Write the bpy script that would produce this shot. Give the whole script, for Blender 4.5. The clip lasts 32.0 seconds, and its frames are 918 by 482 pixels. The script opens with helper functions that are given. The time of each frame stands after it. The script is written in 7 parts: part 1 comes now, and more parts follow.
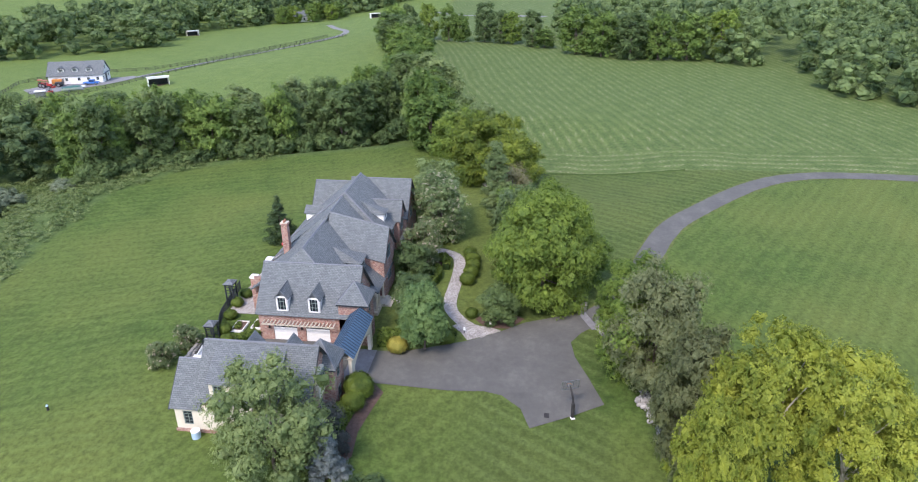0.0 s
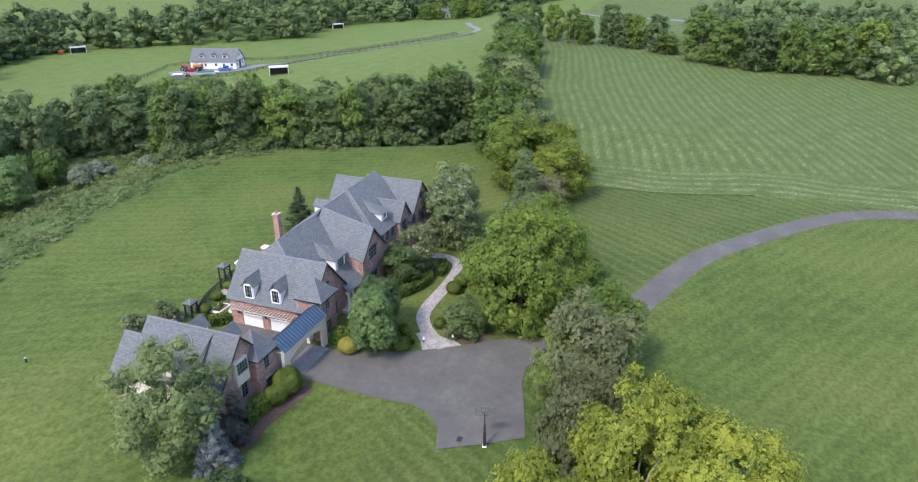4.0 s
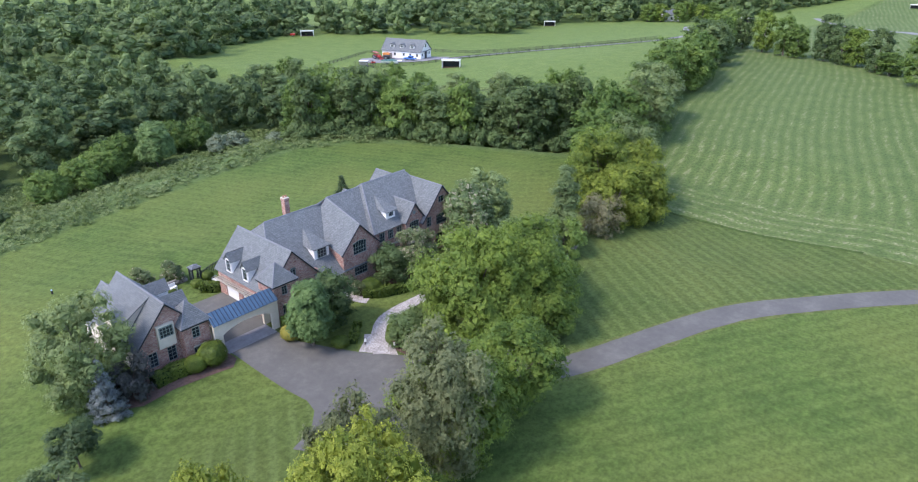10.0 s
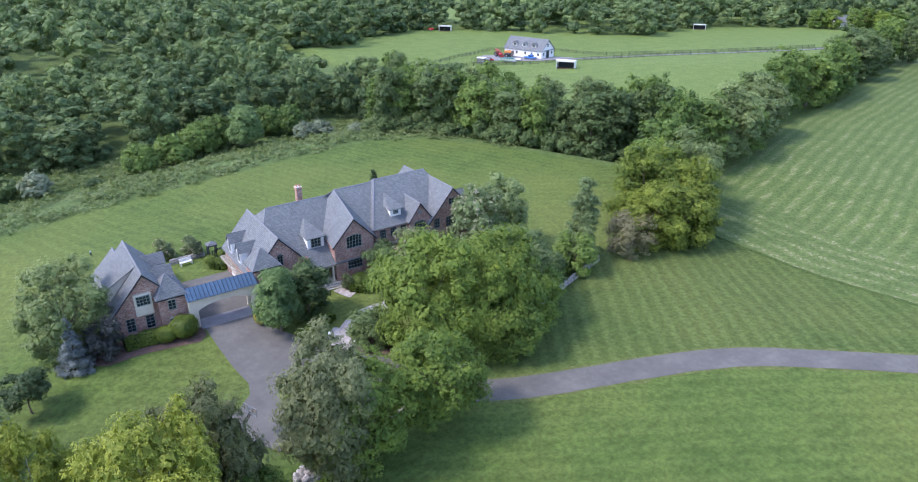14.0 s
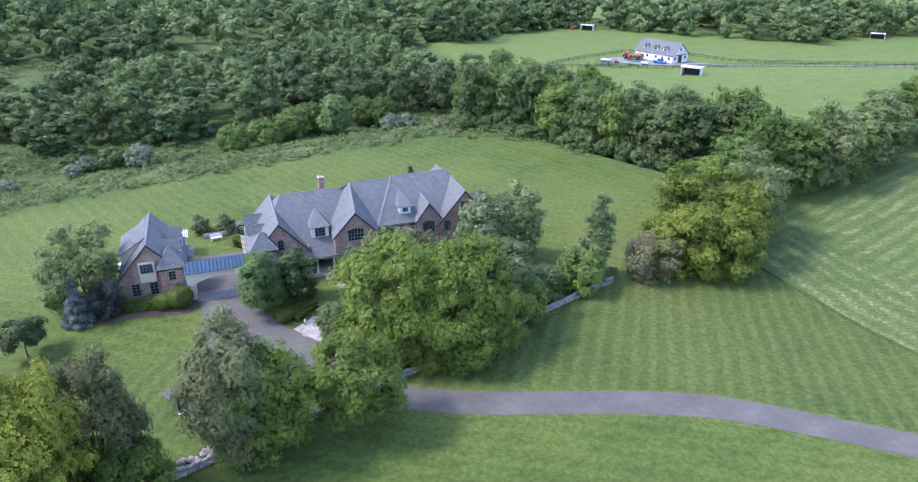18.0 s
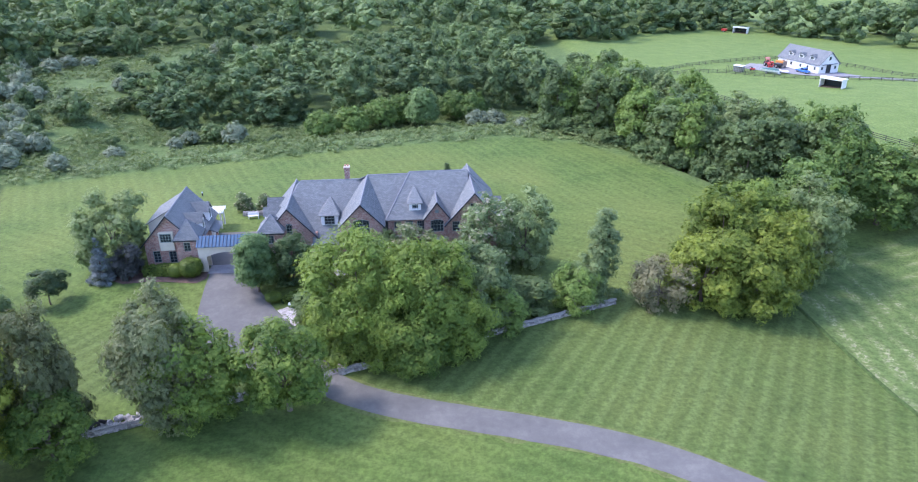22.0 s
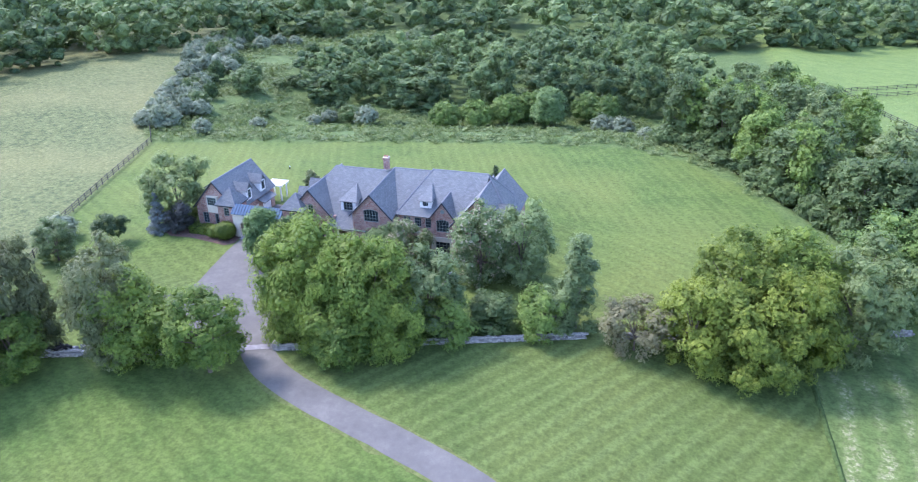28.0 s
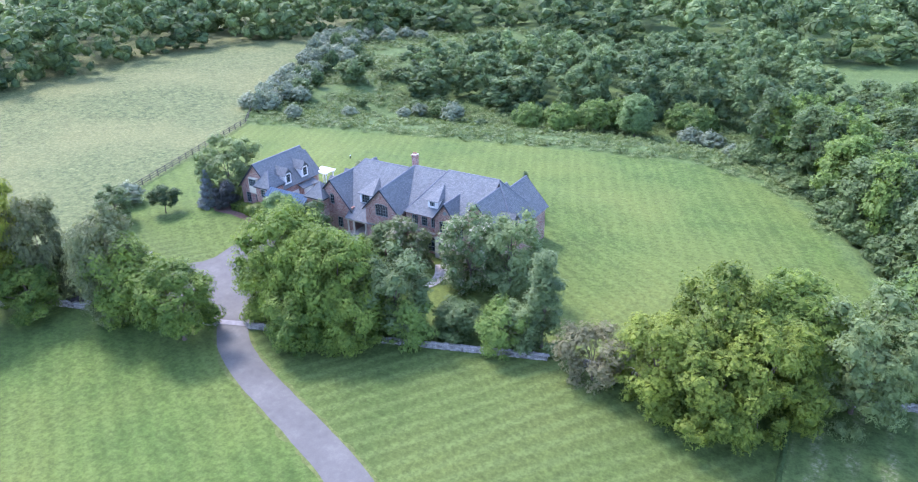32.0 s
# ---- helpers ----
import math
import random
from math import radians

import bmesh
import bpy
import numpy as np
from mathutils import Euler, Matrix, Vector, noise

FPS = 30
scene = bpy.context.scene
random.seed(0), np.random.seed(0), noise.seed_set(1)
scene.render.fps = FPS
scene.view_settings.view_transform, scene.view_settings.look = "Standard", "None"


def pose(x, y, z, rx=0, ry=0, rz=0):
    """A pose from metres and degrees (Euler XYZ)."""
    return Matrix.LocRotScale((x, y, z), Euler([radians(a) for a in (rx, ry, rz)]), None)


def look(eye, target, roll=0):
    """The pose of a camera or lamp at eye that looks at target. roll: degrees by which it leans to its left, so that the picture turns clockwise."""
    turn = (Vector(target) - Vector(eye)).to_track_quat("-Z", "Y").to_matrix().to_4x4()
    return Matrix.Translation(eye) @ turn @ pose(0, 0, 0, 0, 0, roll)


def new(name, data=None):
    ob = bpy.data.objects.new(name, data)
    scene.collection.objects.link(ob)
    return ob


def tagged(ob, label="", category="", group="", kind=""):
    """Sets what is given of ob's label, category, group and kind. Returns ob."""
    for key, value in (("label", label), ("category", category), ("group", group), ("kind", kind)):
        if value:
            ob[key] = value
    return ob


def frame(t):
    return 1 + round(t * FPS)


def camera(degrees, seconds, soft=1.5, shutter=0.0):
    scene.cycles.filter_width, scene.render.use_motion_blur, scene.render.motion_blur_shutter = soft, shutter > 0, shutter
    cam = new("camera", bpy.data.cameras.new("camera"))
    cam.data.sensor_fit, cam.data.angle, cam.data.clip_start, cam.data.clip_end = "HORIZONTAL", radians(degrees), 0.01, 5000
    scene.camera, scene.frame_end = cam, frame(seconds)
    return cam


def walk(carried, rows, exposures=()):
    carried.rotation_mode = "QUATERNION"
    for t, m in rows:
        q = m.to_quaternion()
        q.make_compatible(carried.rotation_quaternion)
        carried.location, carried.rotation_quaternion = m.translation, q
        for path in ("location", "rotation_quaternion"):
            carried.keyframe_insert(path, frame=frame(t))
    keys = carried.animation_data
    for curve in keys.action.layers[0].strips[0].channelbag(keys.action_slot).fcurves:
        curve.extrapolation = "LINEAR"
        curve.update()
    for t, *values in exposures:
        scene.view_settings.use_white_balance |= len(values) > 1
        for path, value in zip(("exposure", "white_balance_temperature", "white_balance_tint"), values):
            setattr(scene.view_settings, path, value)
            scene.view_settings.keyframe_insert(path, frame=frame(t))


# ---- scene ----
cam = camera(67.0, 32.0, 1.1)
METRES, EYE, TILT, LEAN, TURN = 170.0, 43.6, -24.25, 0.4, -82.7
ROWS = [
    (0.0, 0.0, 0.0, 0.0, 0.0, 0.0, 0.0),
    (0.5, 0.0154, 0.0016, 0.0011, 1.53, -0.04, -0.71),
    (1.0, 0.0307, 0.0036, 0.0024, 3.11, -0.09, -1.46),
    (1.5, 0.0461, 0.0059, 0.0038, 4.68, -0.15, -2.18),
    (2.0, 0.0613, 0.0086, 0.0054, 6.26, -0.24, -2.9),
    (2.5, 0.0765, 0.0117, 0.0071, 7.8, -0.34, -3.6),
    (3.0, 0.0916, 0.0153, 0.009, 9.33, -0.45, -4.29),
    (3.5, 0.1066, 0.0193, 0.0111, 10.84, -0.58, -4.99),
    (5.5, 0.1643, 0.0398, 0.0216, 17.47, -1.41, -7.89),
    (6.0, 0.1784, 0.0459, 0.0246, 19.03, -1.65, -8.57),
    (6.5, 0.1921, 0.0524, 0.0276, 20.61, -1.9, -9.23),
    (7.0, 0.2057, 0.0592, 0.031, 22.23, -2.2, -9.89),
    (7.5, 0.2179, 0.0657, 0.0341, 23.76, -2.49, -10.55),
    (8.0, 0.2313, 0.073, 0.0378, 25.43, -2.83, -11.21),
    (8.5, 0.2443, 0.0807, 0.0416, 27.05, -3.17, -11.83),
    (9.0, 0.2569, 0.0889, 0.0456, 28.68, -3.54, -12.45),
    (9.5, 0.2692, 0.0973, 0.0497, 30.35, -3.91, -13.1),
    (10.0, 0.2813, 0.1061, 0.054, 32.06, -4.34, -13.7),
    (10.5, 0.293, 0.1153, 0.0583, 33.78, -4.76, -14.35),
    (11.0, 0.3045, 0.1248, 0.0629, 35.52, -5.24, -14.93),
    (11.5, 0.3155, 0.1349, 0.0676, 37.22, -5.72, -15.51),
    (12.0, 0.3262, 0.1452, 0.0723, 38.91, -6.21, -16.05),
    (12.5, 0.3367, 0.1558, 0.0773, 40.63, -6.72, -16.58),
    (13.0, 0.3468, 0.1665, 0.0823, 42.35, -7.25, -17.11),
    (13.5, 0.3566, 0.1775, 0.0874, 44.1, -7.8, -17.63),
    (14.0, 0.3661, 0.1887, 0.0927, 45.94, -8.39, -18.16),
    (14.5, 0.375, 0.2003, 0.098, 47.77, -9.0, -18.65),
    (16.5, 0.4075, 0.2477, 0.1215, 55.11, -11.63, -20.45),
    (17.0, 0.4145, 0.2606, 0.1274, 57.04, -12.35, -20.86),
    (17.5, 0.4211, 0.2734, 0.1334, 58.9, -13.05, -21.24),
    (18.0, 0.4272, 0.2864, 0.1395, 60.83, -13.79, -21.6),
    (18.5, 0.4328, 0.2996, 0.1457, 62.68, -14.53, -21.92),
    (19.0, 0.4377, 0.313, 0.1519, 64.6, -15.3, -22.24),
    (19.5, 0.4424, 0.3264, 0.1582, 66.54, -16.09, -22.53),
    (20.0, 0.4467, 0.3399, 0.1645, 68.49, -16.9, -22.8),
    (20.5, 0.4504, 0.3536, 0.1709, 70.37, -17.69, -23.02),
    (21.0, 0.4538, 0.3672, 0.1773, 72.32, -18.5, -23.26),
    (21.5, 0.4567, 0.381, 0.1835, 74.27, -19.33, -23.44),
    (22.0, 0.4591, 0.3949, 0.1901, 76.25, -20.18, -23.59),
    (22.5, 0.4613, 0.409, 0.1967, 78.26, -21.04, -23.72),
    (23.0, 0.4629, 0.4231, 0.2034, 80.23, -21.9, -23.81),
    (23.5, 0.4642, 0.4372, 0.2099, 82.21, -22.74, -23.88),
    (24.0, 0.4649, 0.4514, 0.2165, 84.12, -23.56, -23.94),
    (24.5, 0.4652, 0.4656, 0.2231, 86.05, -24.39, -23.94),
    (25.0, 0.465, 0.4798, 0.2296, 87.98, -25.2, -23.98),
    (25.5, 0.4643, 0.4941, 0.2363, 89.91, -26.03, -23.93),
    (27.5, 0.4561, 0.551, 0.2628, 97.68, -29.34, -23.58),
    (28.0, 0.4529, 0.5652, 0.2695, 99.6, -30.16, -23.43),
    (28.5, 0.4494, 0.5792, 0.2761, 101.54, -30.98, -23.26),
    (29.0, 0.4451, 0.5932, 0.2825, 103.52, -31.81, -23.08),
    (29.5, 0.4405, 0.6069, 0.2888, 105.44, -32.59, -22.86),
    (30.0, 0.4355, 0.6205, 0.2954, 107.53, -33.45, -22.61),
    (30.5, 0.4301, 0.6342, 0.3016, 109.58, -34.26, -22.34),
    (31.0, 0.4242, 0.6477, 0.3078, 111.49, -35.01, -22.03),
    (31.5, 0.4177, 0.6609, 0.314, 113.35, -35.75, -21.72),
    (32.0, 0.4108, 0.6739, 0.32, 115.11, -36.42, -21.41),
]
START = pose(-69.69, -27.57, EYE, 0, 0, TURN) @ pose(0, 0, 0, TILT, LEAN, 0)
walk(cam, [(t, START @ pose(METRES * x, METRES * y, METRES * z, 90 + pitch, roll, yaw)) for t, x, y, z, yaw, pitch, roll in ROWS],
     [(0.0, 1.54, 6750, 20), (6.0, 1.58, 6700, 20), (13.0, 1.74, 6300, 24), (19.0, 1.96, 6100, 27), (25.0, 2.25, 5900, 28), (32.0, 2.47, 5850, 28)])

# ---- sky and sun: a bright day under broken cloud ----
world = bpy.data.worlds.new("sky")
world.use_nodes = True
wn, wl = world.node_tree.nodes, world.node_tree.links
sky = wn.new("ShaderNodeTexSky")
sky.sky_type, sky.sun_disc = "NISHITA", False
SUN_TO = Vector((-0.60, 0.20, 0.78)).normalized()
sky.sun_elevation = math.asin(SUN_TO.z)
sky.sun_rotation = math.atan2(SUN_TO.x, SUN_TO.y)
sky.air_density, sky.dust_density, sky.ozone_density = 1.0, 1.0, 1.0
wl.new(sky.outputs[0], wn["Background"].inputs[0])
wn["Background"].inputs[1].default_value = 0.15
scene.world = world
sun_data = bpy.data.lights.new("sun", "SUN")
sun_data.energy, sun_data.angle, sun_data.color = 1.1, radians(10), (1.0, 0.95, 0.88)
sun = new("sun", sun_data)
sun.matrix_world = look(SUN_TO * 300, (0, 0, 0))

# ---- materials ----
def material(name, rough=0.8, metal=0.0, spec=0.3):
    m = bpy.data.materials.new(name)
    m.use_nodes = True
    b = m.node_tree.nodes["Principled BSDF"]
    b.inputs["Roughness"].default_value, b.inputs["Metallic"].default_value = rough, metal
    b.inputs["Specular IOR Level"].default_value = spec
    return m, m.node_tree.nodes, m.node_tree.links, b


def noise_tex(n, l, scale, detail=4.0, vec=None, rough=0.55):
    t = n.new("ShaderNodeTexNoise")
    t.inputs["Scale"].default_value, t.inputs["Detail"].default_value, t.inputs["Roughness"].default_value = scale, detail, rough
    if vec is not None:
        l.new(vec, t.inputs["Vector"])
    return t.outputs["Fac"]


def ramp(n, l, fac, stops):
    r = n.new("ShaderNodeValToRGB")
    while len(r.color_ramp.elements) < len(stops):
        r.color_ramp.elements.new(0.5)
    for e, (p, c) in zip(r.color_ramp.elements, stops):
        e.position, e.color = p, (*c, 1.0) if len(c) == 3 else c
    l.new(fac, r.inputs["Fac"])
    return r.outputs["Color"]


def grey(n, l, fac, a, b, lo=0.0, hi=1.0):
    m = n.new("ShaderNodeMapRange")
    m.inputs[1].default_value, m.inputs[2].default_value, m.inputs[3].default_value, m.inputs[4].default_value = a, b, lo, hi
    l.new(fac, m.inputs[0])
    return m.outputs[0]


def mix(n, l, fac, a, b, mode="MIX"):
    x = n.new("ShaderNodeMix")
    x.data_type, x.blend_type = "RGBA", mode
    for sock, v in ((x.inputs[0], fac), (x.inputs[6], a), (x.inputs[7], b)):
        if isinstance(v, (int, float)):
            sock.default_value = v
        elif isinstance(v, tuple):
            sock.default_value = (*v, 1.0)
        else:
            l.new(v, sock)
    return x.outputs[2]


def calc(n, l, op, a, b=0.0):
    x = n.new("ShaderNodeMath")
    x.operation = op
    for sock, v in ((x.inputs[0], a), (x.inputs[1], b)):
        if isinstance(v, (int, float)):
            sock.default_value = v
        else:
            l.new(v, sock)
    return x.outputs[0]


def bump(n, l, b, height, strength, dist):
    x = n.new("ShaderNodeBump")
    x.inputs["Strength"].default_value, x.inputs["Distance"].default_value = strength, dist
    l.new(height, x.inputs["Height"])
    l.new(x.outputs[0], b.inputs["Normal"])


def place(n):
    return n.new("ShaderNodeTexCoord").outputs["Object"]


def stripes(n, l, vec, angle, period, wobble=0.0):
    mp = n.new("ShaderNodeMapping")
    mp.inputs["Rotation"].default_value = (0, 0, radians(-angle - 90))
    l.new(vec, mp.inputs["Vector"])
    w = n.new("ShaderNodeTexWave")
    w.wave_type, w.bands_direction, w.wave_profile = "BANDS", "X", "SIN"
    w.inputs["Scale"].default_value = 0.3142 / period
    w.inputs["Distortion"].default_value, w.inputs["Detail"].default_value, w.inputs["Detail Scale"].default_value = wobble, 1.5, 0.6
    l.new(mp.outputs[0], w.inputs["Vector"])
    return w.outputs["Fac"]


def wander(n, l, vec, scale, amount):
    """The same place, shifted smoothly by up to about half the amount in metres."""
    t = n.new("ShaderNodeTexNoise")
    t.inputs["Scale"].default_value, t.inputs["Detail"].default_value = scale, 2.0
    l.new(vec, t.inputs["Vector"])
    v = n.new("ShaderNodeVectorMath")
    v.operation = "MULTIPLY_ADD"
    v.inputs[1].default_value = (amount, amount, 0)
    l.new(t.outputs["Color"], v.inputs[0])
    l.new(vec, v.inputs[2])
    return v.outputs[0]


def plain(name, colour, rough=0.6, metal=0.0, var=0.25, scale=3.0, spec=0.3, bumpy=0.0):
    m, n, l, b = material(name, rough, metal, spec)
    p = place(n)
    f1 = noise_tex(n, l, scale, 5, p)
    f2 = noise_tex(n, l, scale * 8, 3, p)
    f = calc(n, l, "ADD", calc(n, l, "MULTIPLY", f1, 0.65), calc(n, l, "MULTIPLY", f2, 0.35))
    lo = tuple(c * (1 - var) for c in colour)
    hi = tuple(min(1, c * (1 + var)) for c in colour)
    l.new(ramp(n, l, f, [(0.3, lo), (0.7, hi)]), b.inputs["Base Color"])
    if bumpy:
        bump(n, l, b, f, 0.6, bumpy)
    return m


def make_ground():
    m, n, l, b = material("ground", 0.9, 0, 0.15)
    p = place(n)
    att = n.new("ShaderNodeAttribute")
    att.attribute_name = "zone"
    sep = n.new("ShaderNodeSeparateColor")
    l.new(att.outputs["Color"], sep.inputs[0])
    fine = noise_tex(n, l, 1.7, 8, p, 0.78)
    mid = noise_tex(n, l, 0.22, 4, p)
    big = noise_tex(n, l, 0.03, 3, p)
    att2 = n.new("ShaderNodeAttribute")
    att2.attribute_name = "mowing"
    sep2 = n.new("ShaderNodeSeparateColor")
    l.new(att2.outputs["Color"], sep2.inputs[0])
    track = wander(n, l, p, 0.02, 3.0)
    streak = noise_tex(n, l, 0.5, 5, p, 0.7)
    s_front = calc(n, l, "MULTIPLY", grey(n, l, stripes(n, l, track, 55, 1.95, 0.6), 0.35, 0.9), grey(n, l, streak, 0.35, 0.6, 0.62, 1.0))
    s_rear = calc(n, l, "MULTIPLY", grey(n, l, stripes(n, l, track, -67, 2.1, 1.4), 0.35, 0.95), grey(n, l, streak, 0.35, 0.65, 0.1, 0.75))
    s_low = calc(n, l, "MULTIPLY", grey(n, l, stripes(n, l, track, -31, 2.1, 0.9), 0.35, 0.9), grey(n, l, streak, 0.35, 0.65, 0.12, 0.72))
    st = mix(n, l, sep2.outputs[0], mix(n, l, sep2.outputs[1], s_low, s_rear), s_front)
    tuft = noise_tex(n, l, 0.8, 5, p, 0.7)
    lawn = ramp(n, l, calc(n, l, "ADD", calc(n, l, "MULTIPLY", mid, 0.5), calc(n, l, "MULTIPLY", tuft, 0.5)), [(0.38, LAWN_DARK), (0.58, LAWN_LIGHT)])
    lawn = mix(n, l, grey(n, l, big, 0.38, 0.66), lawn, LAWN_DRY)
    lawn = mix(n, l, calc(n, l, "MULTIPLY", calc(n, l, "MULTIPLY", st, grey(n, l, big, 0.35, 0.6, 0.6, 1.0)), 0.55), lawn, LAWN_STRIPE)
    front = mix(n, l, 1.0, lawn, (0.83, 0.84, 0.90), "MULTIPLY")
    lawn = mix(n, l, sep2.outputs[0], lawn, front)
    # hay field: pale windrows over green stubble
    mp = n.new("ShaderNodeMapping")
    mp.inputs["Rotation"].default_value = (0, 0, radians(-17))
    mp.inputs["Scale"].default_value = (0.22, 1.0, 1.0)
    l.new(p, mp.inputs["Vector"])
    patch = noise_tex(n, l, 1.5, 5, mp.outputs[0], 0.7)
    rows = mix(n, l, sep2.outputs[2], stripes(n, l, wander(n, l, p, 0.012, 9.0), 15, 2.5, 1.2), calc(n, l, "ADD", calc(n, l, "MULTIPLY", stripes(n, l, wander(n, l, p, 0.05, 5.0), 88, 3.0, 2.5), 0.75), 0.2))
    rows = calc(n, l, "MULTIPLY", rows, grey(n, l, mid, 0.32, 0.62, 0.45, 1.1))
    clods = noise_tex(n, l, 1.9, 7, p, 0.8)
    patch = mix(n, l, sep2.outputs[2], patch, clods)
    straw = calc(n, l, "MULTIPLY", grey(n, l, rows, 0.45, 0.85), grey(n, l, patch, 0.49, 0.58))
    straw = calc(n, l, "MULTIPLY", straw, grey(n, l, big, 0.3, 0.6, 0.35, 1.0))
    hay = ramp(n, l, mid, [(0.25, HAY_DARK), (0.75, HAY_LIGHT)])
    hay = mix(n, l, grey(n, l, rows, 0.1, 0.45, 0.38, 0.0), hay, HAY_DARK)
    hay = mix(n, l, calc(n, l, "MULTIPLY", rows, 0.30), hay, HAY_DRY)
    hay = mix(n, l, calc(n, l, "MULTIPLY", straw, grey(n, l, sep2.outputs[2], 0.0, 1.0, 0.30, 0.85)), hay, HAY_STRAW)
    mead = ramp(n, l, noise_tex(n, l, 0.75, 8, p, 0.85), [(0.40, MEADOW_DARK), (0.60, MEADOW_LIGHT)])
    mead = mix(n, l, grey(n, l, big, 0.45, 0.62, 0.0, 0.6), mead, MEADOW_DRY)
    scrub = ramp(n, l, noise_tex(n, l, 0.35, 7, p, 0.75), [(0.3, SCRUB_DARK), (0.52, SCRUB_MID), (0.72, SCRUB_LIGHT)])
    col = mix(n, l, sep.outputs[0], lawn, hay)
    col = mix(n, l, sep.outputs[1], col, mead)
    col = mix(n, l, sep.outputs[2], col, scrub)
    col = mix(n, l, att.outputs["Alpha"], col, ramp(n, l, mid, [(0.25, PASTURE_DARK), (0.75, PASTURE_LIGHT)]))
    grain = grey(n, l, fine, 0.34, 0.66, 0.62, 1.38)
    g3 = n.new("ShaderNodeCombineColor")
    for k in range(3):
        l.new(grain, g3.inputs[k])
    l.new(mix(n, l, 1.0, col, g3.outputs[0], "MULTIPLY"), b.inputs["Base Color"])
    bump(n, l, b, fine, 0.7, 0.16)
    return m


LAWN_DARK, LAWN_LIGHT, LAWN_DRY, LAWN_STRIPE = (0.045, 0.082, 0.018), (0.078, 0.126, 0.028), (0.108, 0.140, 0.034), (0.135, 0.186, 0.052)
HAY_DARK, HAY_LIGHT, HAY_DRY, HAY_STRAW = (0.068, 0.112, 0.032), (0.100, 0.146, 0.042), (0.142, 0.178, 0.062), (0.32, 0.31, 0.19)
MEADOW_DARK, MEADOW_LIGHT, MEADOW_DRY = (0.052, 0.078, 0.028), (0.150, 0.170, 0.066), (0.160, 0.166, 0.066)
SCRUB_DARK, SCRUB_MID, SCRUB_LIGHT = (0.052, 0.088, 0.026), (0.080, 0.126, 0.038), (0.118, 0.160, 0.056)
PASTURE_DARK, PASTURE_LIGHT = (0.090, 0.145, 0.036), (0.135, 0.190, 0.050)
M_ground = make_ground()


def make_leaf(name, dark, light, by_tree=False, gloss=0.6, leafy=0.5, flower=None):
    m, n, l, b = material(name, gloss, 0, 0.25)
    geo = n.new("ShaderNodeNewGeometry")
    if by_tree:
        a = n.new("ShaderNodeAttribute")
        a.attribute_name = "tint"
        tree = a.outputs["Fac"]
    else:
        tree = n.new("ShaderNodeObjectInfo").outputs["Random"]
    f = calc(n, l, "ADD", calc(n, l, "MULTIPLY", geo.outputs["Random Per Island"], leafy * 0.75), calc(n, l, "MULTIPLY", tree, (1.0 - leafy) * 0.8))
    clump = noise_tex(n, l, 0.55, 3, geo.outputs["Position"])
    f = calc(n, l, "ADD", f, grey(n, l, clump, 0.3, 0.7, -0.16, 0.40))
    col = ramp(n, l, f, [(0.1, dark), (0.9, light)])
    if flower:
        spot_ = calc(n, l, "GREATER_THAN", geo.outputs["Random Per Island"], 0.90)
        col = mix(n, l, spot_, col, flower)
    l.new(col, b.inputs["Base Color"])
    tr = n.new("ShaderNodeBsdfTranslucent")
    l.new(mix(n, l, 1.0, col, (1.0, 1.0, 0.55), "MULTIPLY"), tr.inputs["Color"])
    ms = n.new("ShaderNodeMixShader")
    ms.inputs[0].default_value = 0.30
    l.new(b.outputs[0], ms.inputs[1])
    l.new(tr.outputs[0], ms.inputs[2])
    l.new(ms.outputs[0], n["Material Output"].inputs["Surface"])
    return m


